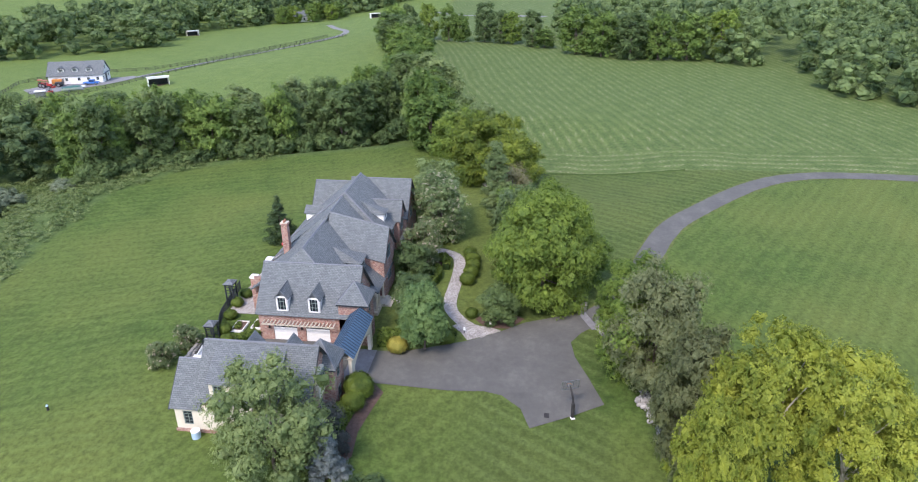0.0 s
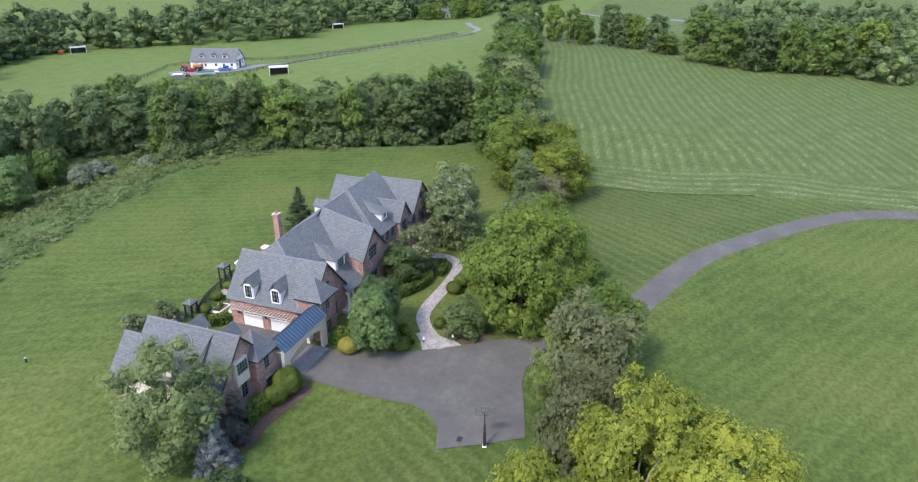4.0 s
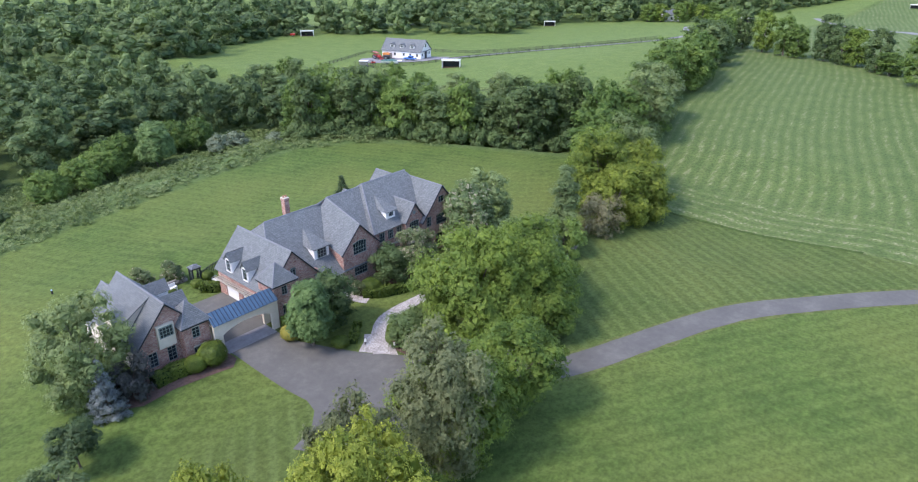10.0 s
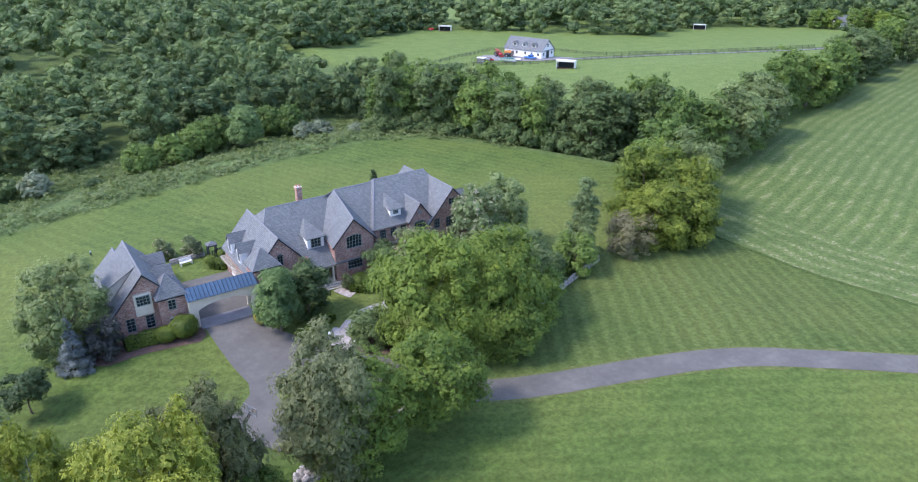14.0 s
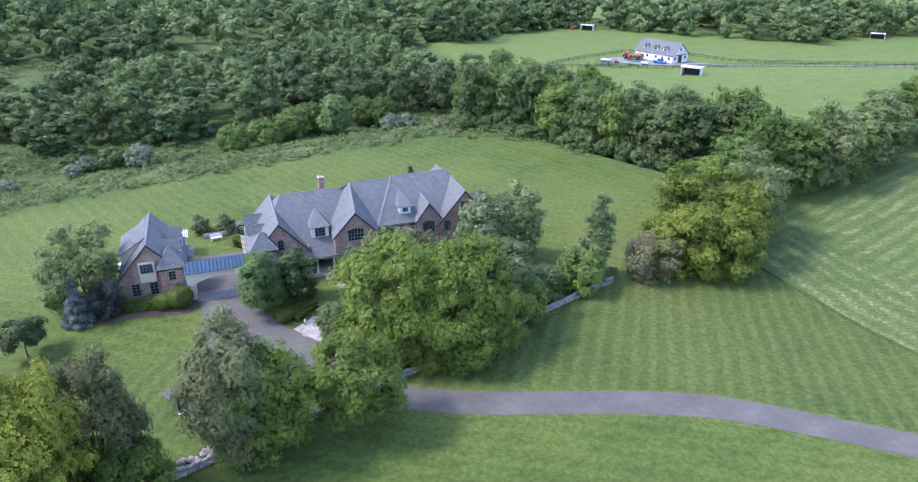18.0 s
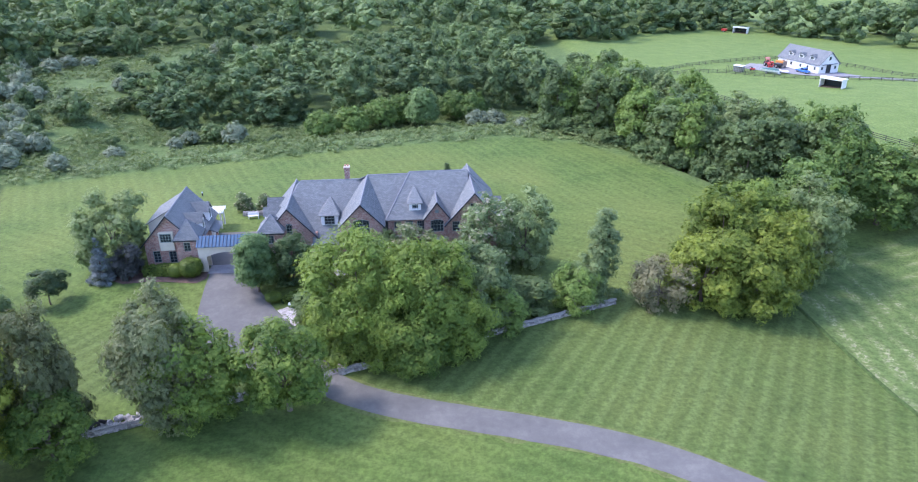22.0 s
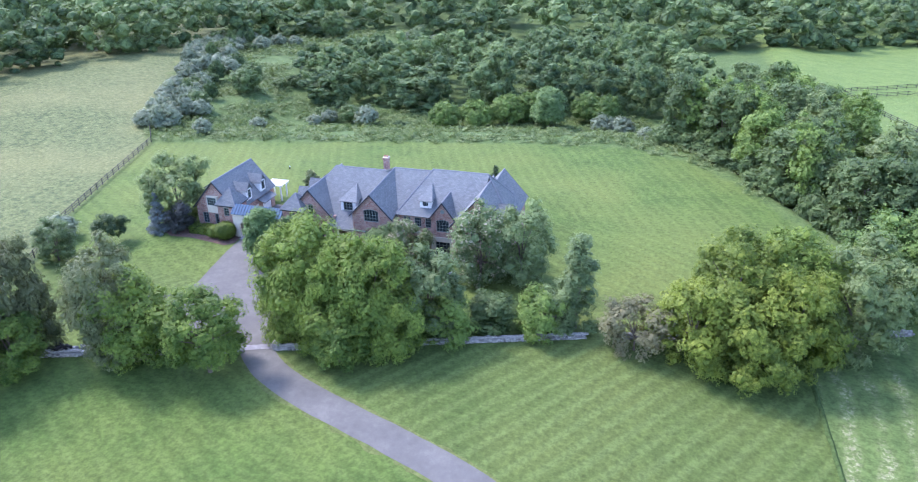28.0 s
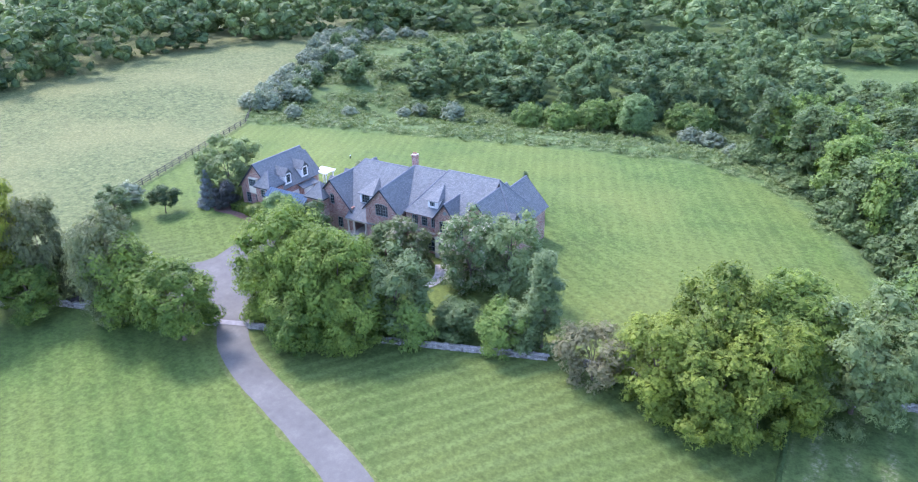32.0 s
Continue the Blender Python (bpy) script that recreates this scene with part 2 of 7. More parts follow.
M_leaf = {
    "maple": make_leaf("leaf_maple", (0.050, 0.104, 0.018), (0.212, 0.298, 0.050)),
    "dark": make_leaf("leaf_dark", (0.044, 0.084, 0.030), (0.142, 0.208, 0.072)),
    "mid": make_leaf("leaf_mid", (0.050, 0.104, 0.024), (0.182, 0.276, 0.060)),
    "grey": make_leaf("leaf_grey", (0.070, 0.118, 0.046), (0.212, 0.288, 0.116)),
    "olive": make_leaf("leaf_olive", (0.066, 0.112, 0.016), (0.250, 0.312, 0.046)),
    "bright": make_leaf("leaf_bright", (0.098, 0.146, 0.018), (0.335, 0.378, 0.056)),
    "round": make_leaf("leaf_round", (0.048, 0.112, 0.036), (0.190, 0.290, 0.100)),
    "spruce": make_leaf("needle_blue", (0.15, 0.19, 0.195), (0.33, 0.375, 0.375)),
    "conifer": make_leaf("needle_dark", (0.038, 0.075, 0.031), (0.095, 0.143, 0.051)),
    "silver": make_leaf("leaf_silver", (0.118, 0.158, 0.098), (0.250, 0.305, 0.196)),
    "wisp": make_leaf("leaf_wispy", (0.078, 0.104, 0.046), (0.214, 0.248, 0.116)),
    "dusky": make_leaf("leaf_dusky", (0.054, 0.072, 0.032), (0.170, 0.196, 0.086)),
    "ash": make_leaf("leaf_ash", (0.062, 0.106, 0.040), (0.215, 0.285, 0.106)),
    "brown": make_leaf("leaf_brown", (0.112, 0.114, 0.058), (0.222, 0.216, 0.112)),
    "purple": make_leaf("leaf_purple", (0.042, 0.050, 0.046), (0.098, 0.108, 0.100)),
    "cream": make_leaf("leaf_flower", (0.07, 0.11, 0.045), (0.17, 0.215, 0.09), flower=(0.44, 0.39, 0.29)),
    "pale": make_leaf("leaf_pale_flower", (0.082, 0.134, 0.054), (0.248, 0.330, 0.138), flower=(0.40, 0.38, 0.28)),
    "yellow": make_leaf("leaf_yellow", (0.2, 0.22, 0.04), (0.42, 0.37, 0.08)),
    "hedge": make_leaf("leaf_hedge", (0.055, 0.097, 0.018), (0.153, 0.214, 0.035)),
    "woods": make_leaf("leaf_woods", (0.042, 0.084, 0.037), (0.205, 0.290, 0.108), True, 0.7, 0.3),
    "scrub": make_leaf("leaf_scrub", (0.092, 0.145, 0.046), (0.205, 0.262, 0.1), True),
}
M_bark = plain("bark", (0.13, 0.105, 0.085), 0.9, 0, 0.35, 4, 0.2, 0.03)
M_palebark = plain("pale_bark", (0.46, 0.43, 0.36), 0.85, 0, 0.3, 3, 0.2, 0.02)
# hedge core: leaf green darkened to paint in the shade behind the leaves
M_hedge_shade = plain("inner_foliage_shade", (0.022, 0.042, 0.012), 0.95, 0, 0.4, 3, 0.1, 0.1)


def make_courses(name, stops, mortar, bw, rh, gap, rough, bumpd, offset=0.5, spot=(0.3, 0.7, 0.75, 1.2)):
    m, n, l, b = material(name, rough, 0, 0.25)
    uv = n.new("ShaderNodeTexCoord").outputs["UV"]
    t = n.new("ShaderNodeTexBrick")
    t.offset = offset
    t.inputs["Scale"].default_value = 1.0
    t.inputs["Brick Width"].default_value, t.inputs["Row Height"].default_value, t.inputs["Mortar Size"].default_value = bw, rh, gap
    t.inputs["Mortar Smooth"].default_value = 0.2
    t.inputs["Color1"].default_value, t.inputs["Color2"].default_value = (0, 0, 0, 1), (1, 1, 1, 1)
    t.inputs["Mortar"].default_value = (0.5, 0.5, 0.5, 1)
    l.new(uv, t.inputs["Vector"])
    col = ramp(n, l, t.outputs["Color"], stops)
    col = mix(n, l, t.outputs["Fac"], col, mortar)
    big = noise_tex(n, l, 0.7, 5, uv, 0.65)
    g = n.new("ShaderNodeCombineColor")
    for k in range(3):
        l.new(grey(n, l, big, *spot), g.inputs[k])
    l.new(mix(n, l, 1.0, col, g.outputs[0], "MULTIPLY"), b.inputs["Base Color"])
    bump(n, l, b, calc(n, l, "SUBTRACT", 1.0, t.outputs["Fac"]), 0.7, bumpd)
    return m


M_brick = make_courses("brick", [(0.0, (0.22, 0.098, 0.076)), (0.45, (0.335, 0.170, 0.130)), (0.8, (0.41, 0.245, 0.19)), (1.0, (0.52, 0.385, 0.31))], (0.42, 0.365, 0.33), 0.22, 0.075, 0.009, 0.9, 0.008)
M_shingle = make_courses("shingle", [(0.0, (0.124, 0.141, 0.144)), (0.5, (0.148, 0.166, 0.168)), (1.0, (0.176, 0.195, 0.195))], (0.070, 0.080, 0.090), 0.36, 0.19, 0.016, 0.8, 0.02, spot=(0.3, 0.7, 0.95, 1.05))
M_paving = make_courses("paver", [(0.0, (0.29, 0.272, 0.248)), (0.5, (0.385, 0.366, 0.336)), (1.0, (0.465, 0.446, 0.414))], (0.22, 0.19, 0.17), 0.4, 0.2, 0.015, 0.9, 0.006)
M_stone = plain("limestone", (0.50, 0.46, 0.38), 0.85, 0, 0.15, 2)
M_cream = plain("cream_stucco", (0.62, 0.57, 0.46), 0.85, 0, 0.10, 1.2)
M_white = plain("white_paint", (0.78, 0.78, 0.75), 0.55, 0, 0.06, 2)
M_trim = plain("dark_trim", (0.030, 0.036, 0.042), 0.5, 0, 0.2, 2)
M_frame = plain("window_frame_paint", (0.20, 0.25, 0.235), 0.45, 0, 0.2, 2)
M_ridge = plain("ridge_cap", (0.165, 0.18, 0.20), 0.85, 0, 0.25, 3)
M_blue = plain("blue_metal", (0.062, 0.120, 0.185), 0.7, 0.0, 0.2, 0.8, 0.25)
M_seam = plain("metal_seam", (0.028, 0.052, 0.085), 0.6, 0.0, 0.2, 2, 0.3)
M_clay = plain("clay_pot", (0.36, 0.17, 0.11), 0.85, 0, 0.2, 4)
M_steel = plain("steel", (0.30, 0.31, 0.32), 0.45, 0.7, 0.15, 5)
M_black = plain("black_rail", (0.034, 0.033, 0.032), 0.7, 0, 0.35, 2)
M_wood = plain("weathered_wood", (0.27, 0.22, 0.17), 0.85, 0, 0.3, 2)
M_red = plain("red_paint", (0.42, 0.035, 0.03), 0.4, 0, 0.15, 2, 0.5)
M_orange = plain("orange_paint", (0.50, 0.20, 0.05), 0.6, 0, 0.2, 2)
M_carblue = plain("blue_paint", (0.03, 0.16, 0.48), 0.3, 0, 0.1, 2, 0.5)
M_rubber = plain("rubber", (0.02, 0.02, 0.021), 0.8, 0, 0.2, 5)
M_gravel = plain("gravel", (0.21, 0.21, 0.215), 0.95, 0, 0.25, 1.5, 0.2, 0.02)
M_verge = plain("dry_grass", (0.105, 0.130, 0.042), 0.95, 0, 0.45, 1.6, 0.1, 0.03)
M_tall = plain("tall_grass", (0.050, 0.082, 0.026), 0.95, 0, 0.5, 2.2, 0.1, 0.06)
M_cover = plain("boat_cover", (0.05, 0.13, 0.12), 0.7, 0, 0.2, 2)
M_log = plain("dark_log", (0.040, 0.036, 0.036), 0.9, 0, 0.5, 3, 0.2, 0.03)
M_mulch = plain("mulch", (0.12, 0.082, 0.065), 0.95, 0, 0.35, 2.5, 0.1, 0.05)
M_rock = plain("field_stone", (0.27, 0.26, 0.24), 0.9, 0, 0.5, 1.6, 0.2, 0.03)
M_bluebin = plain("pale_blue_plastic", (0.40, 0.55, 0.70), 0.4, 0, 0.1, 2)


def make_asphalt():
    m, n, l, b = material("asphalt", 0.85, 0, 0.3)
    p = place(n)
    f1, f2, f3 = noise_tex(n, l, 0.25, 5, p, 0.6), noise_tex(n, l, 14, 3, p), noise_tex(n, l, 1.3, 5, p, 0.7)
    f = calc(n, l, "ADD", calc(n, l, "MULTIPLY", f1, 0.5), calc(n, l, "ADD", calc(n, l, "MULTIPLY", f2, 0.2), calc(n, l, "MULTIPLY", f3, 0.3)))
    l.new(ramp(n, l, f, [(0.34, (0.084, 0.084, 0.077)), (0.52, (0.114, 0.113, 0.102)), (0.68, (0.162, 0.159, 0.142))]), b.inputs["Base Color"])
    bump(n, l, b, f2, 0.4, 0.01)
    return m


M_asphalt = make_asphalt()


def make_glass():
    m, n, l, b = material("window_glass", 0.06, 0, 0.5)
    p = place(n)
    l.new(ramp(n, l, noise_tex(n, l, 0.8, 2, p), [(0.3, (0.012, 0.016, 0.020)), (0.7, (0.035, 0.045, 0.055))]), b.inputs["Base Color"])
    return m


M_glass = make_glass()


def make_clear():
    m, n, l, b = material("clear_acrylic", 0.05, 0, 0.5)
    b.inputs["Base Color"].default_value = (0.9, 0.93, 0.93, 1)
    b.inputs["Transmission Weight"].default_value = 1.0
    b.inputs["IOR"].default_value = 1.1
    return m


M_clear = make_clear()

# ---- mesh helpers ----
def mesh_of(name, verts, faces, mat, smooth=False, uvs=None):
    me = bpy.data.meshes.new(name)
    me.from_pydata([tuple(v) for v in verts], [], [tuple(f) for f in faces])
    if mat is not None:
        me.materials.append(mat)
    if uvs is not None:
        lay = me.uv_layers.new(name="UVMap")
        lay.data.foreach_set("uv", np.asarray(uvs, dtype=np.float32).ravel())
    if smooth:
        me.polygons.foreach_set("use_smooth", [True] * len(me.polygons))
    me.update()
    return me


def quad_mesh(name, v, mat, tint=None):
    """A mesh of loose quads from an array (n, 4, 3)."""
    n = len(v)
    me = bpy.data.meshes.new(name)
    me.vertices.add(n * 4)
    me.vertices.foreach_set("co", np.ascontiguousarray(v, dtype=np.float32).ravel())
    me.loops.add(n * 4)
    me.loops.foreach_set("vertex_index", np.arange(n * 4, dtype=np.int32))
    me.polygons.add(n)
    me.polygons.foreach_set("loop_start", np.arange(0, n * 4, 4, dtype=np.int32))
    me.materials.append(mat)
    if tint is not None:
        a = me.attributes.new("tint", "FLOAT", "POINT")
        a.data.foreach_set("value", np.repeat(np.asarray(tint, dtype=np.float32), 4))
    me.update()
    me.validate()
    return me


def part(name, bm, material_of, parent, label=""):
    """Links a bmesh (or a finished mesh) as one object under a thing or a part."""
    if isinstance(bm, bpy.types.Mesh):
        me = bm
    else:
        if not bm.loops.layers.uv and len(bm.faces) < 400:
            uv = bm.loops.layers.uv.new("UVMap")
            bm.normal_update()
            for f in bm.faces:
                x_, y_, z_ = abs(f.normal.x), abs(f.normal.y), abs(f.normal.z)
                for lp in f.loops:
                    c = lp.vert.co
                    lp[uv].uv = (c.x, c.y) if z_ > max(x_, y_) else ((c.y, c.z) if x_ > y_ else (c.x, c.z))
        me = bpy.data.meshes.new(name)
        bm.to_mesh(me)
        bm.free()
        me.materials.append(material_of)
    ob = new(name, me)
    ob.parent = parent
    if label:
        ob["label"] = label
    return ob


def thing(name, label, category, group="", loc=(0, 0, 0), rz=0.0, kind=""):
    e = new(name)
    e.empty_display_size = 0.3
    e.matrix_basis = pose(*loc, 0, 0, rz)
    return tagged(e, label, category, group, kind)


def box(bm, x0, x1, y0, y1, z0, z1):
    v = [bm.verts.new(p) for p in ((x0, y0, z0), (x1, y0, z0), (x1, y1, z0), (x0, y1, z0), (x0, y0, z1), (x1, y0, z1), (x1, y1, z1), (x0, y1, z1))]
    for f in ((0, 3, 2, 1), (4, 5, 6, 7), (0, 1, 5, 4), (1, 2, 6, 5), (2, 3, 7, 6), (3, 0, 4, 7)):
        bm.faces.new([v[i] for i in f])
    return v


def box_bm(*a, bevel=0.0):
    bm = bmesh.new()
    box(bm, *a)
    if bevel:
        bmesh.ops.bevel(bm, geom=bm.edges[:], offset=bevel, segments=1, affect="EDGES")
    return bm


def tube(bm, p, q, r0, r1=None, seg=8, cap=True):
    r1 = r0 if r1 is None else r1
    p, q = Vector(p), Vector(q)
    d = (q - p).normalized()
    a = d.orthogonal().normalized()
    c = d.cross(a)
    ring = [[bm.verts.new(o + (a * math.cos(k * 2 * math.pi / seg) + c * math.sin(k * 2 * math.pi / seg)) * r) for k in range(seg)] for o, r in ((p, r0), (q, r1))]
    for k in range(seg):
        bm.faces.new((ring[0][k], ring[0][(k + 1) % seg], ring[1][(k + 1) % seg], ring[1][k]))
    if cap:
        bm.faces.new(ring[0][::-1])
        bm.faces.new(ring[1])


def tube_bm(p, q, r0, r1=None, seg=8):
    bm = bmesh.new()
    tube(bm, p, q, r0, r1, seg)
    return bm


# ---- ground ----
def sstep(a, b, x):
    t = np.clip((x - a) / (b - a), 0, 1)
    return t * t * (3 - 2 * t)


REAR = np.array([(-62, 27.5), (-56, 29.5), (-18, 40), (15, 47.5), (40, 51), (52, 45.5), (60, 36), (66, 24), (74, 6), (80, -6)])
FENCE = np.array([(-20, -70), (-30, -42), (-38, -22), (-44, -11), (-50.5, 7.3), (-58, 29), (-68, 39), (-84, 71), (-108, 117), (-128, 165), (-150, 220)])


def rear_edge(x):
    return np.interp(x, REAR[:, 0], REAR[:, 1])


def fence_x(y):
    return np.interp(y, FENCE[:, 1], FENCE[:, 0])


def height(x, y):
    x, y = np.asarray(x, float), np.asarray(y, float)
    h = 0.7 * sstep(-22, -10, y) * sstep(40, 28, x) * sstep(-34, -24, x) * sstep(30, 18, y)
    h = h - 2.0 * sstep(40, 66, x) * sstep(-62, -36, y) * sstep(6, -14, y) * sstep(108, 82, x)
    d = np.hypot(x, y)
    creek = sstep(0, 22, y - rear_edge(np.clip(x, -60, 78)) - 4) * sstep(-66, -40, x) * sstep(95, 78, x)
    far = sstep(60, 130, y) * sstep(60, 110, x)
    h = h - 4.0 * np.maximum(creek, far) - 2.0 * sstep(80, 200, y) * sstep(80, 20, x)
    h = h - 0.035 * np.maximum(0, np.minimum(d, 420) - 190) * sstep(-40, 20, y)
    h = h + 2.5 * sstep(-70, -110, x) * sstep(-20, 40, y) * sstep(160, 100, y)
    h = h + 26 * sstep(420, 900, d) + 14 * sstep(170, 420, y) * sstep(120, -20, x)
    return h


def lines(fine0, fine1, step, mid0, mid1, mstep, far):
    a = list(np.arange(fine0, fine1 + 0.01, step))
    lo, hi = list(np.arange(mid0, fine0 - 0.01, mstep)), list(np.arange(fine1 + mstep, mid1, mstep))
    out = [mid1 + 60 * 1.45 ** k for k in range(far)]
    low = [mid0 - 60 * 1.45 ** k for k in range(far)][::-1]
    return np.array(low + lo + a + hi + out)


gx, gy = lines(-72, 84, 1.2, -200, 330, 5.0, 11), lines(-112, 66, 1.2, -200, 330, 5.0, 11)
gx = np.sort(np.concatenate([gx, [65.7, 66.0]]))
X, Y = np.meshgrid(gx, gy)
Z = height(X, Y)
nx, ny = len(gx), len(gy)
idx = np.arange(nx * ny).reshape(ny, nx)
quads = np.stack([idx[:-1, :-1], idx[:-1, 1:], idx[1:, 1:], idx[1:, :-1]], -1).reshape(-1, 4)
ground_me = bpy.data.meshes.new("ground")
ground_me.vertices.add(nx * ny)
ground_me.vertices.foreach_set("co", np.stack([X, Y, Z], -1).astype(np.float32).ravel())
ground_me.loops.add(quads.size)
ground_me.loops.foreach_set("vertex_index", quads.astype(np.int32).ravel())
ground_me.polygons.add(len(quads))
ground_me.polygons.foreach_set("loop_start", np.arange(0, quads.size, 4, dtype=np.int32))
ground_me.polygons.foreach_set("use_smooth", [True] * len(quads))
ground_me.materials.append(M_ground)
ragged = np.array([noise.noise((x * 0.25, y * 0.25, 0.0)) for x, y in zip(X.ravel(), Y.ravel())]).reshape(X.shape)
row_y = np.interp(X, [60, 73, 100, 136, 180, 260], [-22, -8, -2, 9, 18, 48])
hay = sstep(65.65, 66.05, X) * sstep(0, 3, row_y - Y)
meadow = sstep(-0.8, 0.8, fence_x(Y) - X) * sstep(-72, -66, Y)
behind = Y - rear_edge(np.clip(X, -60, 78)) + ragged * 1.2
scrub = sstep(-0.8, 0.8, behind) * (1 - meadow) * sstep(86, 78, X)
pasture = sstep(78, 86, X) * sstep(0, 3, Y - row_y)
zone = np.stack([hay, meadow, scrub, pasture], -1).astype(np.float32)
ground_me.attributes.new("zone", "FLOAT_COLOR", "POINT").data.foreach_set("color", zone.ravel())
drive_y = np.interp(X, [4, 24, 33, 45, 58, 64], [-35, -42.5, -47, -55.5, -68, -90])
front = sstep(-1, 1, Y - drive_y) * sstep(-18, -24, Y)
rearm = sstep(8, 12, Y)
head_land = sstep(86, 76, X)
mow = np.stack([front, rearm, head_land, np.ones_like(front)], -1).astype(np.float32)
ground_me.attributes.new("mowing", "FLOAT_COLOR", "POINT").data.foreach_set("color", mow.ravel())
ground_me.update()
ground_me.validate()
tagged(new("ground", ground_me), "mown lawn, hay field, rough meadow and pasture", "ground", kind="structure")


def sheet(name, outline, mat, lift, label, category, step=1.0, kind="structure", uv_turn=0.0, parent=None):
    """A thin surface laid over the ground inside an outline."""
    pts = []
    for (ax, ay), (bx, by) in zip(outline, outline[1:] + outline[:1]):
        k = max(1, int(math.hypot(bx - ax, by - ay) / step))
        pts += [(ax + (bx - ax) * i / k, ay + (by - ay) * i / k) for i in range(k)]
    n = len(pts)
    xs, ys = [p[0] for p in pts], [p[1] for p in pts]
    P2 = np.array(pts)
    inner = []
    for x in np.arange(min(xs) + step / 2, max(xs), step):
        for y in np.arange(min(ys) + step / 2, max(ys), step):
            if np.hypot(P2[:, 0] - x, P2[:, 1] - y).min() > step * 0.45:
                inner.append((x, y))
    v, e, f = cdt([Vector(p) for p in pts + inner], [(i, (i + 1) % n) for i in range(n)])
    co = [(p[0], p[1], float(height(p[0], p[1])) + lift) for p in v]
    ca, sa = math.cos(uv_turn), math.sin(uv_turn)
    uv = [(co[i][0] * ca + co[i][1] * sa, -co[i][0] * sa + co[i][1] * ca) for q in f for i in q]
    ob = new(name, mesh_of(name, co, f, mat, uvs=uv))
    if parent is not None:
        ob.parent = parent
        return ob
    return tagged(ob, label, category, kind=kind)


def cdt(verts, edges):
    from mathutils import geometry
    r = geometry.delaunay_2d_cdt(verts, edges, [], 1, 1e-4)
    return r[0], r[1], r[2]


def smooth_line(pts, step):
    """A Catmull-Rom curve through the points, at about even steps."""
    P = [Vector(p) for p in pts]
    P = [P[0] * 2 - P[1]] + P + [P[-1] * 2 - P[-2]]
    out = []
    for i in range(1, len(P) - 2):
        a, b, c, d = P[i - 1:i + 3]
        k = max(1, int((c - b).length / step))
        for j in range(k):
            t = j / k
            out.append(0.5 * (2 * b + (c - a) * t + (2 * a - 5 * b + 4 * c - d) * t * t + (3 * b - a - 3 * c + d) * t ** 3))
    out.append(P[-2])
    return out


def ribbon(name, line, width, mat, lift, label, category, jag=0.12, cross=4, crest=0.0):
    verts, faces, uvs = [], [], []
    n = len(line)
    for i, p in enumerate(line):
        d = (line[min(i + 1, n - 1)] - line[max(i - 1, 0)])
        s = Vector((-d.y, d.x)).normalized()
        wl_, wr_ = width / 2 + jag * noise.noise((i * 0.6, 3.1, 0)), width / 2 + jag * noise.noise((i * 0.6, 9.7, 0))
        for k in range(cross + 1):
            o = p + s * (-wr_ + (wl_ + wr_) * k / cross)
            verts.append((o.x, o.y, float(height(o.x, o.y)) + lift + crest * math.sin(math.pi * k / cross) * (1 + 0.4 * noise.noise((i * 0.5, 1.3, 0)))))
    c = cross + 1
    for i in range(n - 1):
        for k in range(cross):
            faces.append((i * c + k, i * c + k + 1, (i + 1) * c + k + 1, (i + 1) * c + k))
    uvs = [verts[i][:2] for f in faces for i in f]
    return tagged(new(name, mesh_of(name, verts, [f[::-1] for f in faces], mat, uvs=uvs)), label, category, kind="structure")


DRIVE = [(4.4, -33.4), (6.2, -35.1), (9.4, -37.5), (14.9, -40.0), (20, -41.8), (26, -43.9), (32, -46.2), (37.6, -49.2), (43.0, -53.3), (48.2, -57.5), (52.4, -61.2), (56.6, -65.4), (60.4, -70.2), (63.0, -75.5), (64.4, -81.5), (64.6, -90), (64.2, -100), (63.5, -114), (62, -135), (58, -160)]
ribbon("verge", smooth_line(DRIVE, 0.7), 4.35, M_verge, 0.02, "dry worn grass verge beside the driveway", "verge", 0.7)
ribbon("road", smooth_line(DRIVE, 1.0), 3.65, M_asphalt, 0.05, "grey asphalt driveway curving across the mown field", "driveway")
ribbon("field_edge", smooth_line([(65.3, -15), (65.5, -25), (65.8, -40), (65.9, -55)], 0.5), 0.55, M_tall, 0.0, "low bank of unmown grass between lawn and hay field", "grass bank", 0.12, crest=0.24)
COURT = [(-12.1, -7.6), (-11.9, -10.5), (-11.8, -14), (-11.5, -18.5), (-11.0, -22.3), (-11.5, -24.2), (-13.4, -26.2), (-16.3, -27.2), (-14.0, -31.2), (-11.8, -34.5), (-7.6, -33.2),
         (-3.6, -31.8), (-0.6, -31.4), (1.5, -32.6), (3.0, -34.0), (6.3, -32.8), (4.8, -29.4), (3.2, -26.0), (0.9, -23.3), (-1.6, -19.8), (-3.5, -16.6), (-5.3, -13.4), (-5.9, -10.5), (-5.9, -7.6), (-4.9, -6.0), (-4.9, 3.6), (-13.4, 3.6), (-13.4, -7.6)]
sheet("pavement", COURT, M_asphalt, 0.07, "grey asphalt parking court before the garages", "driveway")
LAWN_BED = [(-24.8, -10.5), (-22.8, -11.6), (-19.5, -11.3), (-16, -11.8), (-13.2, -12.3), (-12.1, -11.2), (-12.2, -8.0), (-24.5, -7.0)]
